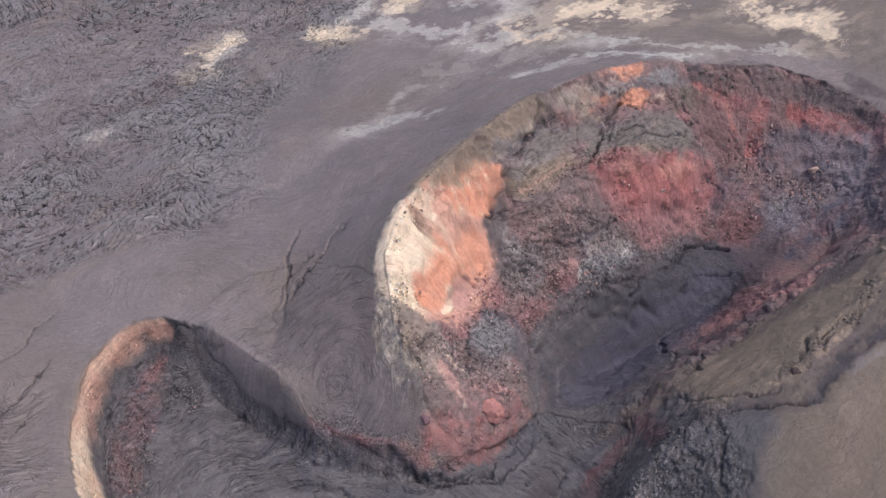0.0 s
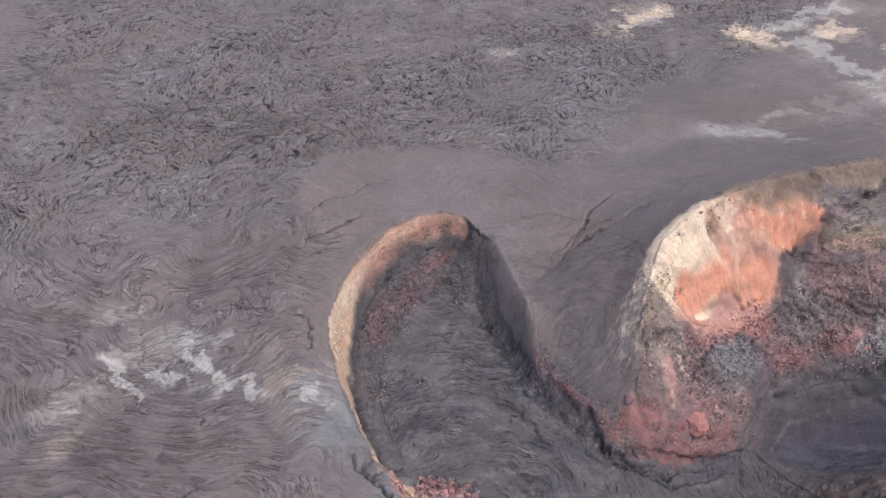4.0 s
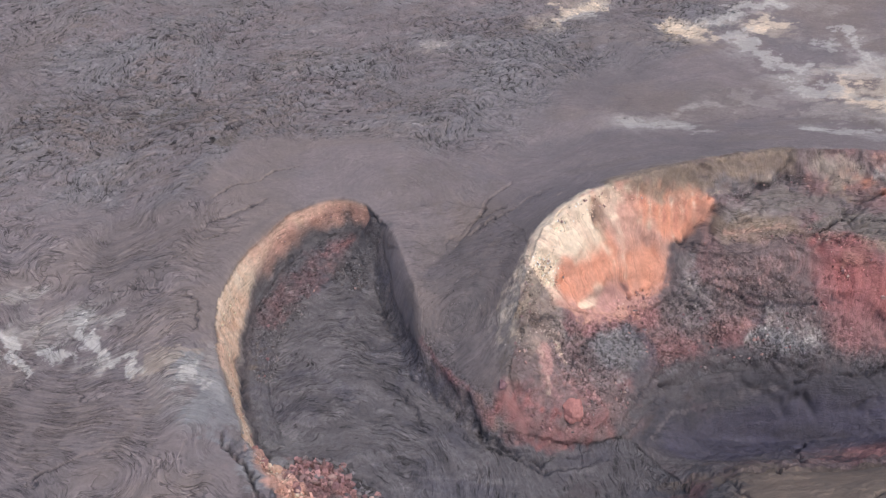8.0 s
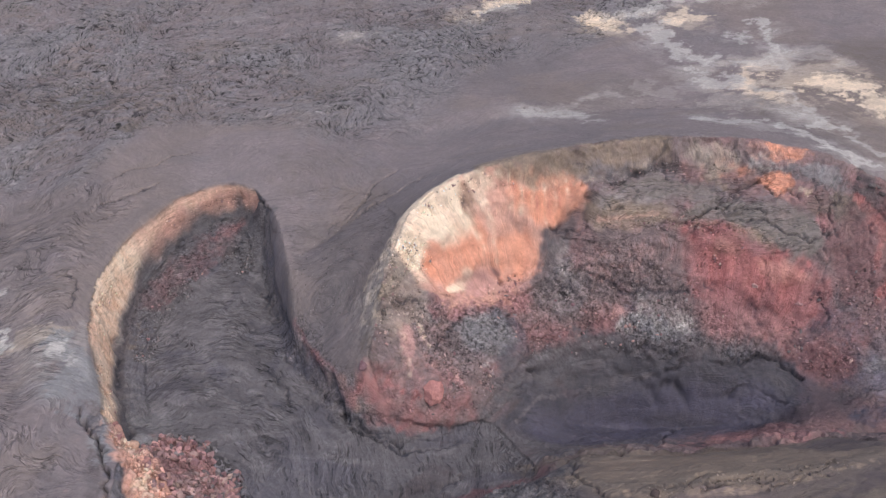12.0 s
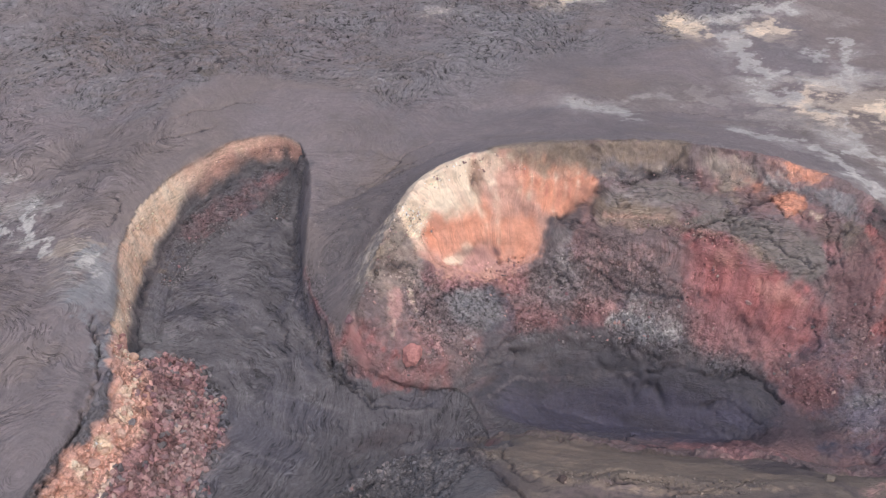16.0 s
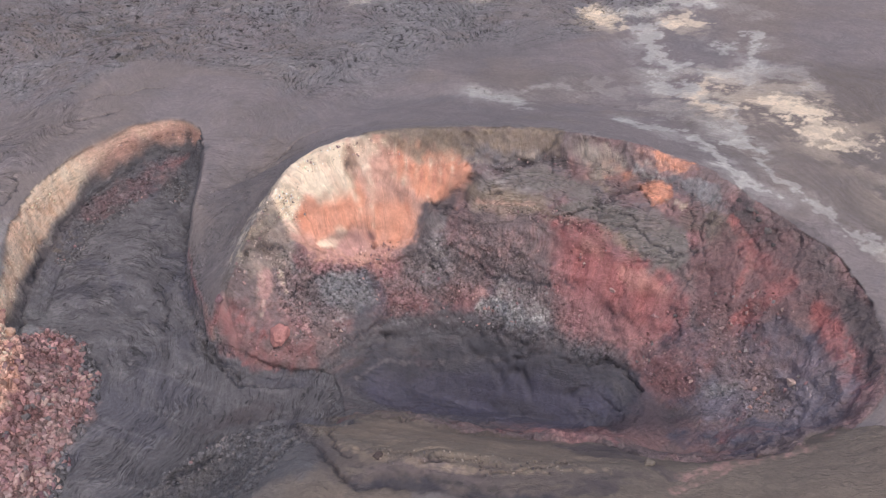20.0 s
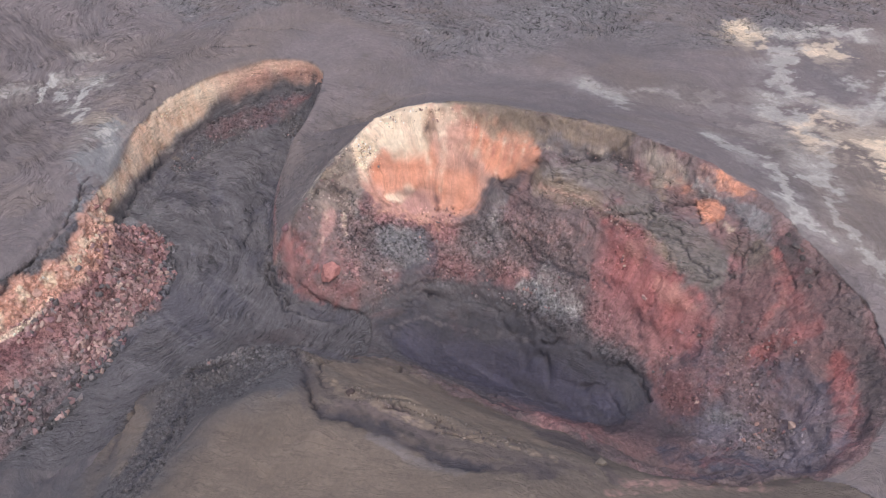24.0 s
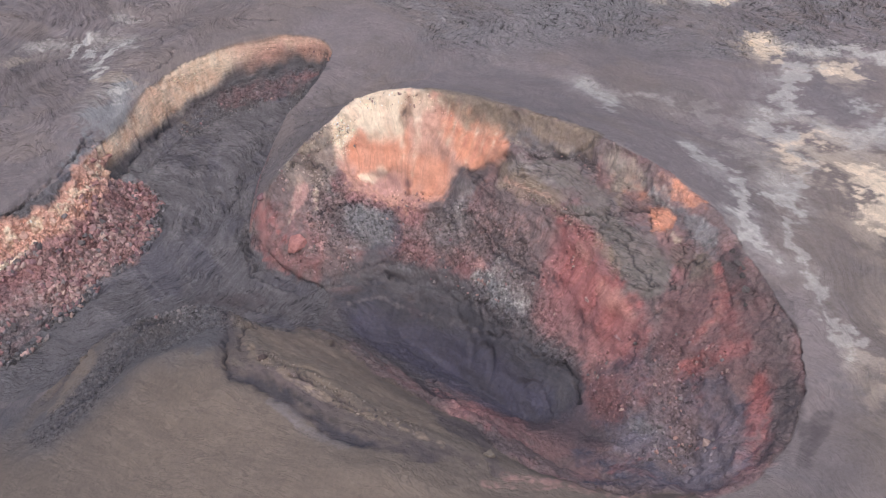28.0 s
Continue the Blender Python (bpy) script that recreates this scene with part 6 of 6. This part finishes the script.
coat("umber", 0.4 * ease(0.35, 0.75, fbm(0.3 * bx, 0.3 * by, bz, 2.6, 2, 719, 0.6)) * ease(0.0, 0.8, bz - foot))
own, gap = lot_own[bank], lot_joint[bank]
coat("cream", 0.7 * ease(0.55, 0.75, own + 0.25 * grain) * ease(0.3, 1.2, bz - foot))
coat("ochre", 0.8 * ease(0.4, 0.2, own + 0.2 * grain) * ease(0.3, 1.2, bz - foot))
coat("orange", 0.35 * ease(0.3, 0.5, big_own[bank]) * ease(0.7, 0.5, big_own[bank]) * ease(0.3, 1.2, bz - foot))
coat("brown", 0.5 * gap**3 * ease(0.0, 0.8, bz - foot))
coat("bone", 0.6 * ease(-1.6, -0.6, bz - foot + 0.7 * grain) * ease(0.5, -0.3, bz - foot + 0.7 * grain) * slope)
coat("pink", 0.35 * ease(1.9, 0.4, crest + 0.5 * grain) * (1 - 0.6 * south))
coat("salmon", 0.55 * ease(2.6, 0.7, crest + 0.5 * grain) * ease(205, 226, by))
coat("cream", 0.4 * ease(2.6, 0.3, crest + 0.8 * grain) * ease(0.2, 1.0, bz - foot))
coat("salmon", 0.5 * ease(-0.1, 0.5, fbm(0.5 * bx, 0.5 * by, bz, 4.0, 2, 723, 0.6)) * ease(0.2, 1.0, bz - foot))
coat("orange", 0.4 * ease(0.0, 0.5, fbm(0.5 * bx, 0.5 * by, bz, 3.4, 2, 727, 0.6)) * ease(0.2, 1.0, bz - foot) * ease(215, 200, by))
coat("cream", (0.25 + 0.45 * ease(0.3, 0.7, own)) * ease(0.3, 1.2, bz - foot + 0.5 * grain))
coat("ochre", 0.6 * ease(0.55, 0.25, own) * ease(218, 206, by) * ease(0.2, 1.0, bz - foot))
coat("orange", 0.3 * ease(0.5, 0.2, big_own[bank]) * ease(218, 206, by) * ease(0.2, 1.0, bz - foot))
coat("salmon", 0.55 * ease(2.4, 0.4, crest + 0.6 * grain) * ease(206, 220, by))
TINT[bank, 3] = TINT[bank, 3] * (1 - slope) + 0.4 * slope

# cracks darkened in colour, for shade too fine for the grid
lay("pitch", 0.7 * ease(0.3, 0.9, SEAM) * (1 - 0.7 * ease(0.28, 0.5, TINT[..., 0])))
for k in range(3):
    TINT[..., k] = calmed(TINT[..., k], np.where(in_vent, 0.3, 0.35) * sheer, 3)
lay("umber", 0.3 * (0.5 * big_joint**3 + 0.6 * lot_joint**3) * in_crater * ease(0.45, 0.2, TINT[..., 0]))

# ---- meshes: the sheet, parted where the ground changes ----
def sheet_normals():
    p = np.stack([PX, PY, PZ], -1)
    dv, du = np.gradient(p, axis=0), np.gradient(p, axis=1)
    n = np.cross(du, dv)
    return n / np.linalg.norm(n, axis=-1, keepdims=True)


NORMALS = sheet_normals()


def sheet(name, keep, label, category):
    """The part of the ground where keep is set, as one mesh; its edge meets its neighbours' exactly."""
    ny, nx = GX.shape
    j, i = np.nonzero(keep[:-1, :-1])
    a = j * nx + i
    quads = np.stack([a, a + 1, a + nx + 1, a + nx], 1)
    used, index = np.unique(quads, return_inverse=True)
    index = index.reshape(-1, 4)
    me = bpy.data.meshes.new(name)
    me.vertices.add(len(used))
    me.vertices.foreach_set("co", np.stack([PX.ravel()[used], PY.ravel()[used], PZ.ravel()[used]], 1).ravel())
    me.loops.add(index.size)
    me.loops.foreach_set("vertex_index", index.ravel().astype(np.int32))
    me.polygons.add(len(index))
    me.polygons.foreach_set("loop_start", np.arange(0, index.size, 4, dtype=np.int32))
    me.update(calc_edges=True)
    me.polygons.foreach_set("use_smooth", np.ones(len(index), bool))
    tint = me.color_attributes.new("tint", "FLOAT_COLOR", "POINT")
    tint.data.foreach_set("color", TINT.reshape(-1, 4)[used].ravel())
    me.attributes.new("flow", "FLOAT_VECTOR", "POINT").data.foreach_set("vector", FLOW.reshape(-1, 3)[used].ravel())
    me.normals_split_custom_set_from_vertices(NORMALS.reshape(-1, 3)[used])
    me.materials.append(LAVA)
    ob = new(name, me)
    return tagged(ob, label, category, kind="structure" if name == "ground" else "")


def empty(name, x, y, label, category):
    ob = new(name)
    ob.location = (x, y, float(land(x, y)))
    ob.empty_display_size = 5
    return tagged(ob, label, category)


channel = in_vent & ~in_talus & (steep < 0.75) & (GZ < -9)
west_wall = in_vent & ~in_talus & ~channel
slope_left = in_crater & ~pit & ~face & ~bench


def parted(*ring):
    """Takes a ring of the plan out of the crater's wall."""
    global slope_left
    piece = slope_left & within(GX + wob, GY + wob, spline(ring, 4, True))
    slope_left &= ~piece
    return piece


tongue_part = parted((26, 168), (28, 179), (34, 184), (42, 188), (51, 186), (57, 180), (52, 171), (42, 167))
scar_part = parted((102, 212), (111.6, 214.5), (123.5, 208.5), (134.5, 206.5), (133, 201), (125, 198.5), (110, 196.5), (101, 206))
chamber_part = parted((128, 197), (138, 203), (150, 200), (162, 201), (173, 197), (177, 184), (168, 168), (150, 164), (138, 172), (130, 184))
brow_part = parted((60, 223), (78, 231), (100, 236), (125, 236), (122, 226), (112, 224), (92, 223.6), (77, 219.4), (66, 218))
crater_wall = slope_left
knoll_part = in_front & (knoll > 0.4)
trough_part = in_front & ~knoll_part & within(GX + wob, GY + wob, spline([(69, 134), (82.5, 126), (96.5, 126.6), (117, 130), (139, 143), (136, 147.4), (119, 139), (104, 134.4), (88.5, 132.2), (75, 134.4)], 4, True))
rest = ~(in_crater | in_vent | in_front | in_talus)


def bound(ob, parent):
    """Makes ob a part of parent, where it stands."""
    ob.parent = parent
    ob.matrix_parent_inverse = parent.matrix_basis.inverted()
    return ob


ground = sheet("ground", rest, "grey-mauve plain of old ropy lava flows with pale mineral stains", "lava field")
cone = empty("spatter_cone", 100, 195, "large breached spatter cone with a baked red and orange crater", "volcanic cone")
side_vent = empty("side_vent", -15, 190, "curved side vent with an ochre crusted wall and grey lava floor", "volcanic vent")
crater = sheet("crater_wall", crater_wall, "crumbling red and grey scoria wall", "")
alcove = sheet("alcove_face", face, "cream and orange baked alcove face", "")
slump = sheet("slumped_bench", bench, "grey cracked slab slumped below the crest", "")
crater_floor = sheet("pit_floor", pit, "dark slate-blue pit floor with painted shade", "")
vent = sheet("vent_wall", west_wall, "ochre and salmon crusted wall", "")
channel_floor = sheet("channel_floor", channel, "dark grey folded crust of drained lava", "")
talus = sheet("scree_slope", in_talus, "maroon and pink scree slope under an orange crest", "scree slope")
tongue = sheet("rubble_tongue", tongue_part, "mauve and brick-red rubble tongue", "")
scar = sheet("red_scar", scar_part, "raw brick-red slide scar", "")
chamber = sheet("eastern_chamber", chamber_part, "wine-red and grey rubble floor under painted lilac haze", "")
brow = sheet("tawny_brow", brow_part, "tawny ash brow under the crest", "")
rampart = sheet("rampart", in_front & ~knoll_part & ~trough_part, "tawny ash-covered rampart with open cracks before the crater", "rampart")
bound(sheet("knoll", knoll_part, "broken dark grey knoll", ""), rampart)
bound(sheet("trough", trough_part, "brown cracked trough", ""), rampart)
for ob in (crater, alcove, slump, crater_floor, tongue, scar, chamber, brow):
    bound(ob, cone)
for ob in (vent, channel_floor):
    bound(ob, side_vent)

# ---- loose rocks ----
def top(x, y):
    """The height of the finished ground."""
    i, j = np.searchsorted(XS, x) - 1, np.searchsorted(YS, y) - 1
    return float(PZ[j : j + 2, i : i + 2].mean())


def rock_mesh(name, seed, material):
    """A broken angular block, about one metre across."""
    rnd = random.Random(seed)
    bm = bmesh.new()
    for _ in range(13):
        v = Vector((rnd.gauss(0, 1), rnd.gauss(0, 1), rnd.gauss(0, 1))).normalized() * rnd.uniform(0.42, 0.56)
        bm.verts.new((v.x * rnd.uniform(0.9, 1.25), v.y, v.z * 0.8))
    made = bmesh.ops.convex_hull(bm, input=bm.verts)
    bmesh.ops.delete(bm, geom=[g for g in made["geom_interior"] if isinstance(g, bmesh.types.BMVert)], context="VERTS")
    me = bpy.data.meshes.new(name)
    bm.to_mesh(me)
    bm.free()
    me.materials.append(material)
    return me


ROCKS = {m.name: [rock_mesh("rock", 40 * n + k, m) for k in range(7)] for n, m in enumerate((RED_ROCK, GREY_ROCK, PALE_ROCK, DARK_ROCK, TAWNY_ROCK))}


def scatter(parent, ring, count, singles, sizes, mixture, seed, stuff_label, dense=None, power=4):
    """Rocks within a ring of the plan: the larger ones as objects of their own, the rest joined into one, stained like the ground they lie on."""
    rnd = random.Random(seed)
    ring = np.array(ring)[:, :2]
    lo, hi = ring.min(0), ring.max(0)
    spots = []
    while len(spots) < count:
        xs, ys = np.array([rnd.uniform(lo[0], hi[0]) for _ in range(500)]), np.array([rnd.uniform(lo[1], hi[1]) for _ in range(500)])
        good = within(xs, ys, ring) & (fbm(xs, ys, 0, 6, 2, seed) > -0.5 + np.array([rnd.random() for _ in range(500)]) * 0.9 if dense is None else True)
        spots += [(sizes[0] + (sizes[1] - sizes[0]) * rnd.random() ** power, x, y) for x, y in zip(xs[good], ys[good])]
    spots = sorted(spots[:count], reverse=True)
    names = [n for n, w in mixture for _ in range(w)]
    verts, faces, tints = [], [], []
    for n, (s, x, y) in enumerate(spots):
        kind = rnd.choice(names)
        me = rnd.choice(ROCKS[kind])
        m = pose(x, y, top(x, y) + 0.15 * s, rnd.uniform(0, 360), rnd.uniform(0, 360), rnd.uniform(0, 360)) @ Matrix.Diagonal((s, s * rnd.uniform(0.7, 1), s * rnd.uniform(0.6, 0.95), 1))
        if n < singles:
            ob = new("rock", me)
            ob.matrix_basis = m
            bound(ob, parent)
        else:
            base = len(verts)
            verts += [tuple(m @ v.co) for v in me.vertices]
            faces += [[base + v for v in p.vertices] for p in me.polygons]
            i, j = np.searchsorted(XS, x) - 1, np.searchsorted(YS, y) - 1
            c = TINT[j, i, :3] * rnd.choice((0.5, 0.7, 0.9, 1.05, 1.25, 1.6)) + rnd.uniform(0, 0.03)
            tints += [(*np.clip(c, 0.03, 0.8), 0.2)] * len(me.vertices)
    if faces:
        me = bpy.data.meshes.new("rubble")
        me.from_pydata(verts, [], faces)
        me.color_attributes.new("tint", "FLOAT_COLOR", "POINT").data.foreach_set("color", np.array(tints).ravel())
        me.materials.append(LAVA)
        tagged(new("rubble", me), stuff_label, "rubble", kind="stuff")


def boulder(x, y, size, seed, material, label, squash=0.75, group="boulders in the crater", sink=0.05):
    """A single large block: broken faces, worn corners and a rough skin."""
    rnd = random.Random(900 + seed)
    planes = [(Vector((rnd.gauss(0, 1), rnd.gauss(0, 1), rnd.gauss(0, 0.8))).normalized(), rnd.uniform(0.3, 0.45)) for _ in range(15)]
    bm = bmesh.new()
    bmesh.ops.create_icosphere(bm, subdivisions=4, radius=0.5)
    for v in bm.verts:
        way = v.co.normalized()
        reach = min([0.62] + [far / max(way.dot(n), 1e-3) for n, far in planes if way.dot(n) > 0.15])
        q = way * 2.0 + Vector((seed * 7.0, 0, 0))
        reach *= 1 + 0.09 * noise.noise(q * 1.5) + 0.05 * noise.noise(q * 4.5) + 0.02 * noise.noise(q * 11)
        reach -= 0.05 * max(0.0, 0.08 - abs(noise.noise(q * 0.9 + Vector((3, 5, 1))))) / 0.08
        v.co = way * reach * size
        v.co.z *= squash
    me = bpy.data.meshes.new("boulder")
    bm.to_mesh(me)
    bm.free()
    me.polygons.foreach_set("use_smooth", [True] * len(me.polygons))
    me.materials.append(material)
    ob = new("boulder", me)
    ob.matrix_basis = pose(x, y, top(x, y) - sink * size, 6 * seed % 20, 9 * seed % 17, 50 * seed)
    return tagged(ob, label, "boulder", group=group)


TALUS_RING = spline([(-25, 154), (-20, 163), (-9, 161), (1, 150), (5.5, 134), (9.5, 119), (10, 96), (-14, 90), (-14, 112), (-12.5, 128), (-15, 140), (-21, 149)], 2, True)
MIXED = (("red_scoria_rock", 6), ("grey_lava_rock", 2), ("pale_rock", 3))
scatter(talus, TALUS_RING, 8500, 300, (0.3, 2.6), (("red_scoria_rock", 5), ("grey_lava_rock", 2), ("pale_rock", 4)), 7, "maroon and pink angular rubble on the scree slope", power=4)
TONGUE = spline([(30, 178), (33, 184), (40, 188), (50, 186), (56, 180), (50, 172), (42, 169.5), (33, 170.5)], 2, True)
scatter(cone, TONGUE, 1500, 40, (0.25, 1.3), MIXED, 11, "red and grey rubble on the tongue between the vents")
LOWER = spline([(52, 199), (64, 206), (80, 207), (100, 207), (112, 203), (104, 195), (88, 194), (72, 192), (60, 189)], 2, True)
scatter(cone, LOWER, 2600, 60, (0.25, 1.2), MIXED, 13, "pink and grey rubble on the lower crater wall")
UPPER = spline([(80, 214), (96, 216), (112, 213), (120, 207), (104, 206), (84, 207)], 2, True)
scatter(cone, UPPER, 900, 20, (0.25, 1.0), MIXED, 17, "brown rubble below the slumped bench")
EAST = spline([(124, 199), (138, 206), (152, 208), (164, 200), (168, 190), (158, 182), (146, 183), (132, 190)], 2, True)
scatter(cone, EAST, 2400, 60, (0.25, 1.3), MIXED, 19, "grey and red rubble on the floor of the eastern chamber")
SHOULDER = spline([(28.5, 178), (29.5, 188), (33, 199), (40, 200), (38, 192), (35, 183)], 2, True)
scatter(cone, SHOULDER, 900, 20, (0.25, 0.9), (("pale_rock", 3), ("grey_lava_rock", 2)), 23, "ochre and grey rubble on the crater's western shoulder")
KNOLL = spline([(38, 124), (46, 134), (54, 139), (64, 140), (60, 130), (50, 125)], 2, True)
scatter(rampart, KNOLL, 900, 20, (0.25, 1.1), (("grey_lava_rock", 4), ("pale_rock", 1)), 29, "grey rubble on the knoll")
boulder(41.8, 173.2, 6.6, 8, BRICK_ROCK, "large red boulder with cracked faces on the rubble tongue", 0.65)
boulder(25.8, 174.2, 2.4, 2, RED_ROCK, "salmon-red weathered boulder at the tip of the spur")
boulder(162, 192.5, 3.2, 3, PALE_ROCK, "pale pink boulder on the eastern chamber's rubble")
boulder(118, 204.5, 2.6, 4, RED_ROCK, "red angular boulder half sunk in the red wall")
boulder(128.5, 203, 2.2, 5, RED_ROCK, "dark red boulder at the foot of the red wall")
for n, (x, y, size) in enumerate(((-26.3, 153.5, 2.8), (-25.2, 150.6, 2.4), (-17.6, 144.5, 2.2), (-15.2, 137.2, 3.0), (-14.6, 134.3, 2.2), (-13.6, 130.5, 3.1), (-12.2, 133.8, 1.8), (-15.2, 125.2, 2.3), (-15.8, 119.5, 2.0), (-16.2, 113.6, 2.4), (-29, 157.5, 1.9), (-23.8, 152.6, 3.3), (-22.2, 148.2, 3.0), (-20.4, 150.4, 2.4), (-18.8, 147, 2.8), (-16.6, 141.2, 3.4), (-18.9, 141, 2.6), (-14.2, 139.6, 2.0), (-15.9, 131.4, 3.0), (-16.9, 134.8, 2.2), (-16.4, 122.4, 2.7), (-14.6, 117, 2.2), (-27.6, 155.4, 2.2))):
    pale = n in (3, 5, 12, 15, 17, 20)
    boulder(x, y, size, 20 + n, SALMON_ROCK if pale else ORANGE_ROCK, "pale salmon block lodged in the orange crest" if pale else "baked orange block standing on the crest above the scree", 0.8, "blocks on the orange crest", 0.28)
for n, (x, y, size) in enumerate(((145.8, 222.9, 2.2), (148.2, 221, 1.8), (150.6, 218.8, 2.1), (143.2, 224.3, 1.6), (152.6, 216.6, 1.5), (147.4, 222.4, 1.3))):
    boulder(x, y, size, 40 + n, DARK_ROCK, "dark grey crag on the eastern crest of the crater", 0.6, "crags on the eastern crest")
boulder(137.6, 149.4, 2.6, 51, TAWNY_ROCK, "brown-grey block broken from the end of the rampart", 0.8, "blocks on the rampart")
boulder(88.4, 130.6, 2.6, 52, TAWNY_ROCK, "tawny rounded block at the head of the rampart's trough", 0.6, "blocks on the rampart")
TROUGH = spline([(82, 130), (92, 129.5), (104, 131), (116, 135), (126, 140), (124, 142.5), (112, 138.5), (100, 135.5), (88, 133)], 2, True)
scatter(rampart, TROUGH, 500, 15, (0.2, 0.9), (("tawny_rock", 3), ("dark_lava_rock", 2)), 31, "brown rubble in the rampart's trough", power=5)
CREST = spline([(-33, 162), (-27, 156), (-23, 151), (-16, 144), (-12.5, 134), (-14, 122), (-16, 104), (-19, 104), (-18, 122), (-17, 136), (-21, 146), (-27, 151)], 2, True)
scatter(talus, CREST, 900, 0, (0.2, 1.1), (("pale_rock", 1),), 37, "orange and salmon rubble along the crest", power=5)

VENT_FOOT = spline([(-11, 219), (-17, 222), (-25, 218), (-31.5, 209), (-35.5, 199), (-35.5, 184), (-31, 186), (-31, 198), (-26, 206), (-19, 213), (-12, 215)], 2, True)
scatter(side_vent, VENT_FOOT, 2400, 50, (0.22, 1.0), (("red_scoria_rock", 1), ("grey_lava_rock", 4), ("dark_lava_rock", 2)), 41, "dusky maroon and grey rubble at the foot of the vent wall", power=5)
SPUR = spline([(2, 206), (7, 193), (18, 178), (26, 177), (28, 188), (30, 201), (18, 222)], 2, True)
scatter(ground, SPUR, 700, 0, (0.18, 0.6), (("grey_lava_rock", 1),), 43, "pale grey pebbles strewn over the spur between the vents", power=3)


def band(width, *knots):
    """A strip of the plan along the knots."""
    k = spline(knots, 2.0)[:, :2]
    d = np.gradient(k, axis=0)
    n = width * np.stack([-d[:, 1], d[:, 0]], 1) / np.linalg.norm(d, axis=1, keepdims=True)
    return np.concatenate([k + n, (k - n)[::-1]])


EDGES = (("pale_rock", 1),)
scatter(cone, band(1.2, (30.2, 182), (32.8, 193.6), (38.4, 204.2), (47.6, 211.8), (58.8, 217.8)), 700, 20, (0.2, 0.9), EDGES, 47, "cream and tan rubble along the rim of the alcove", True, 4)
scatter(side_vent, band(0.8, (-12.4, 229.8), (-19.8, 231.8), (-26.2, 228.2), (-33, 222.4), (-40.6, 207.2), (-42, 189.4), (-36.2, 171.8), (-31.2, 161.6)), 900, 20, (0.2, 0.8), EDGES, 53, "pink and ochre rubble along the crest of the side vent", True, 4)
scatter(cone, band(0.8, (76.5, 220.6), (85, 223.4), (92, 226.2), (100, 227.4), (112, 227)), 450, 10, (0.2, 0.7), EDGES, 59, "pale crumbs along the foot of the tawny brow", True, 4)
scatter(cone, band(1.2, (97.5, 214.6), (108, 213.4), (119, 211.8), (128, 208.6)), 400, 10, (0.2, 0.8), EDGES, 61, "tan rubble along the broken edge of the slumped bench", True, 4)
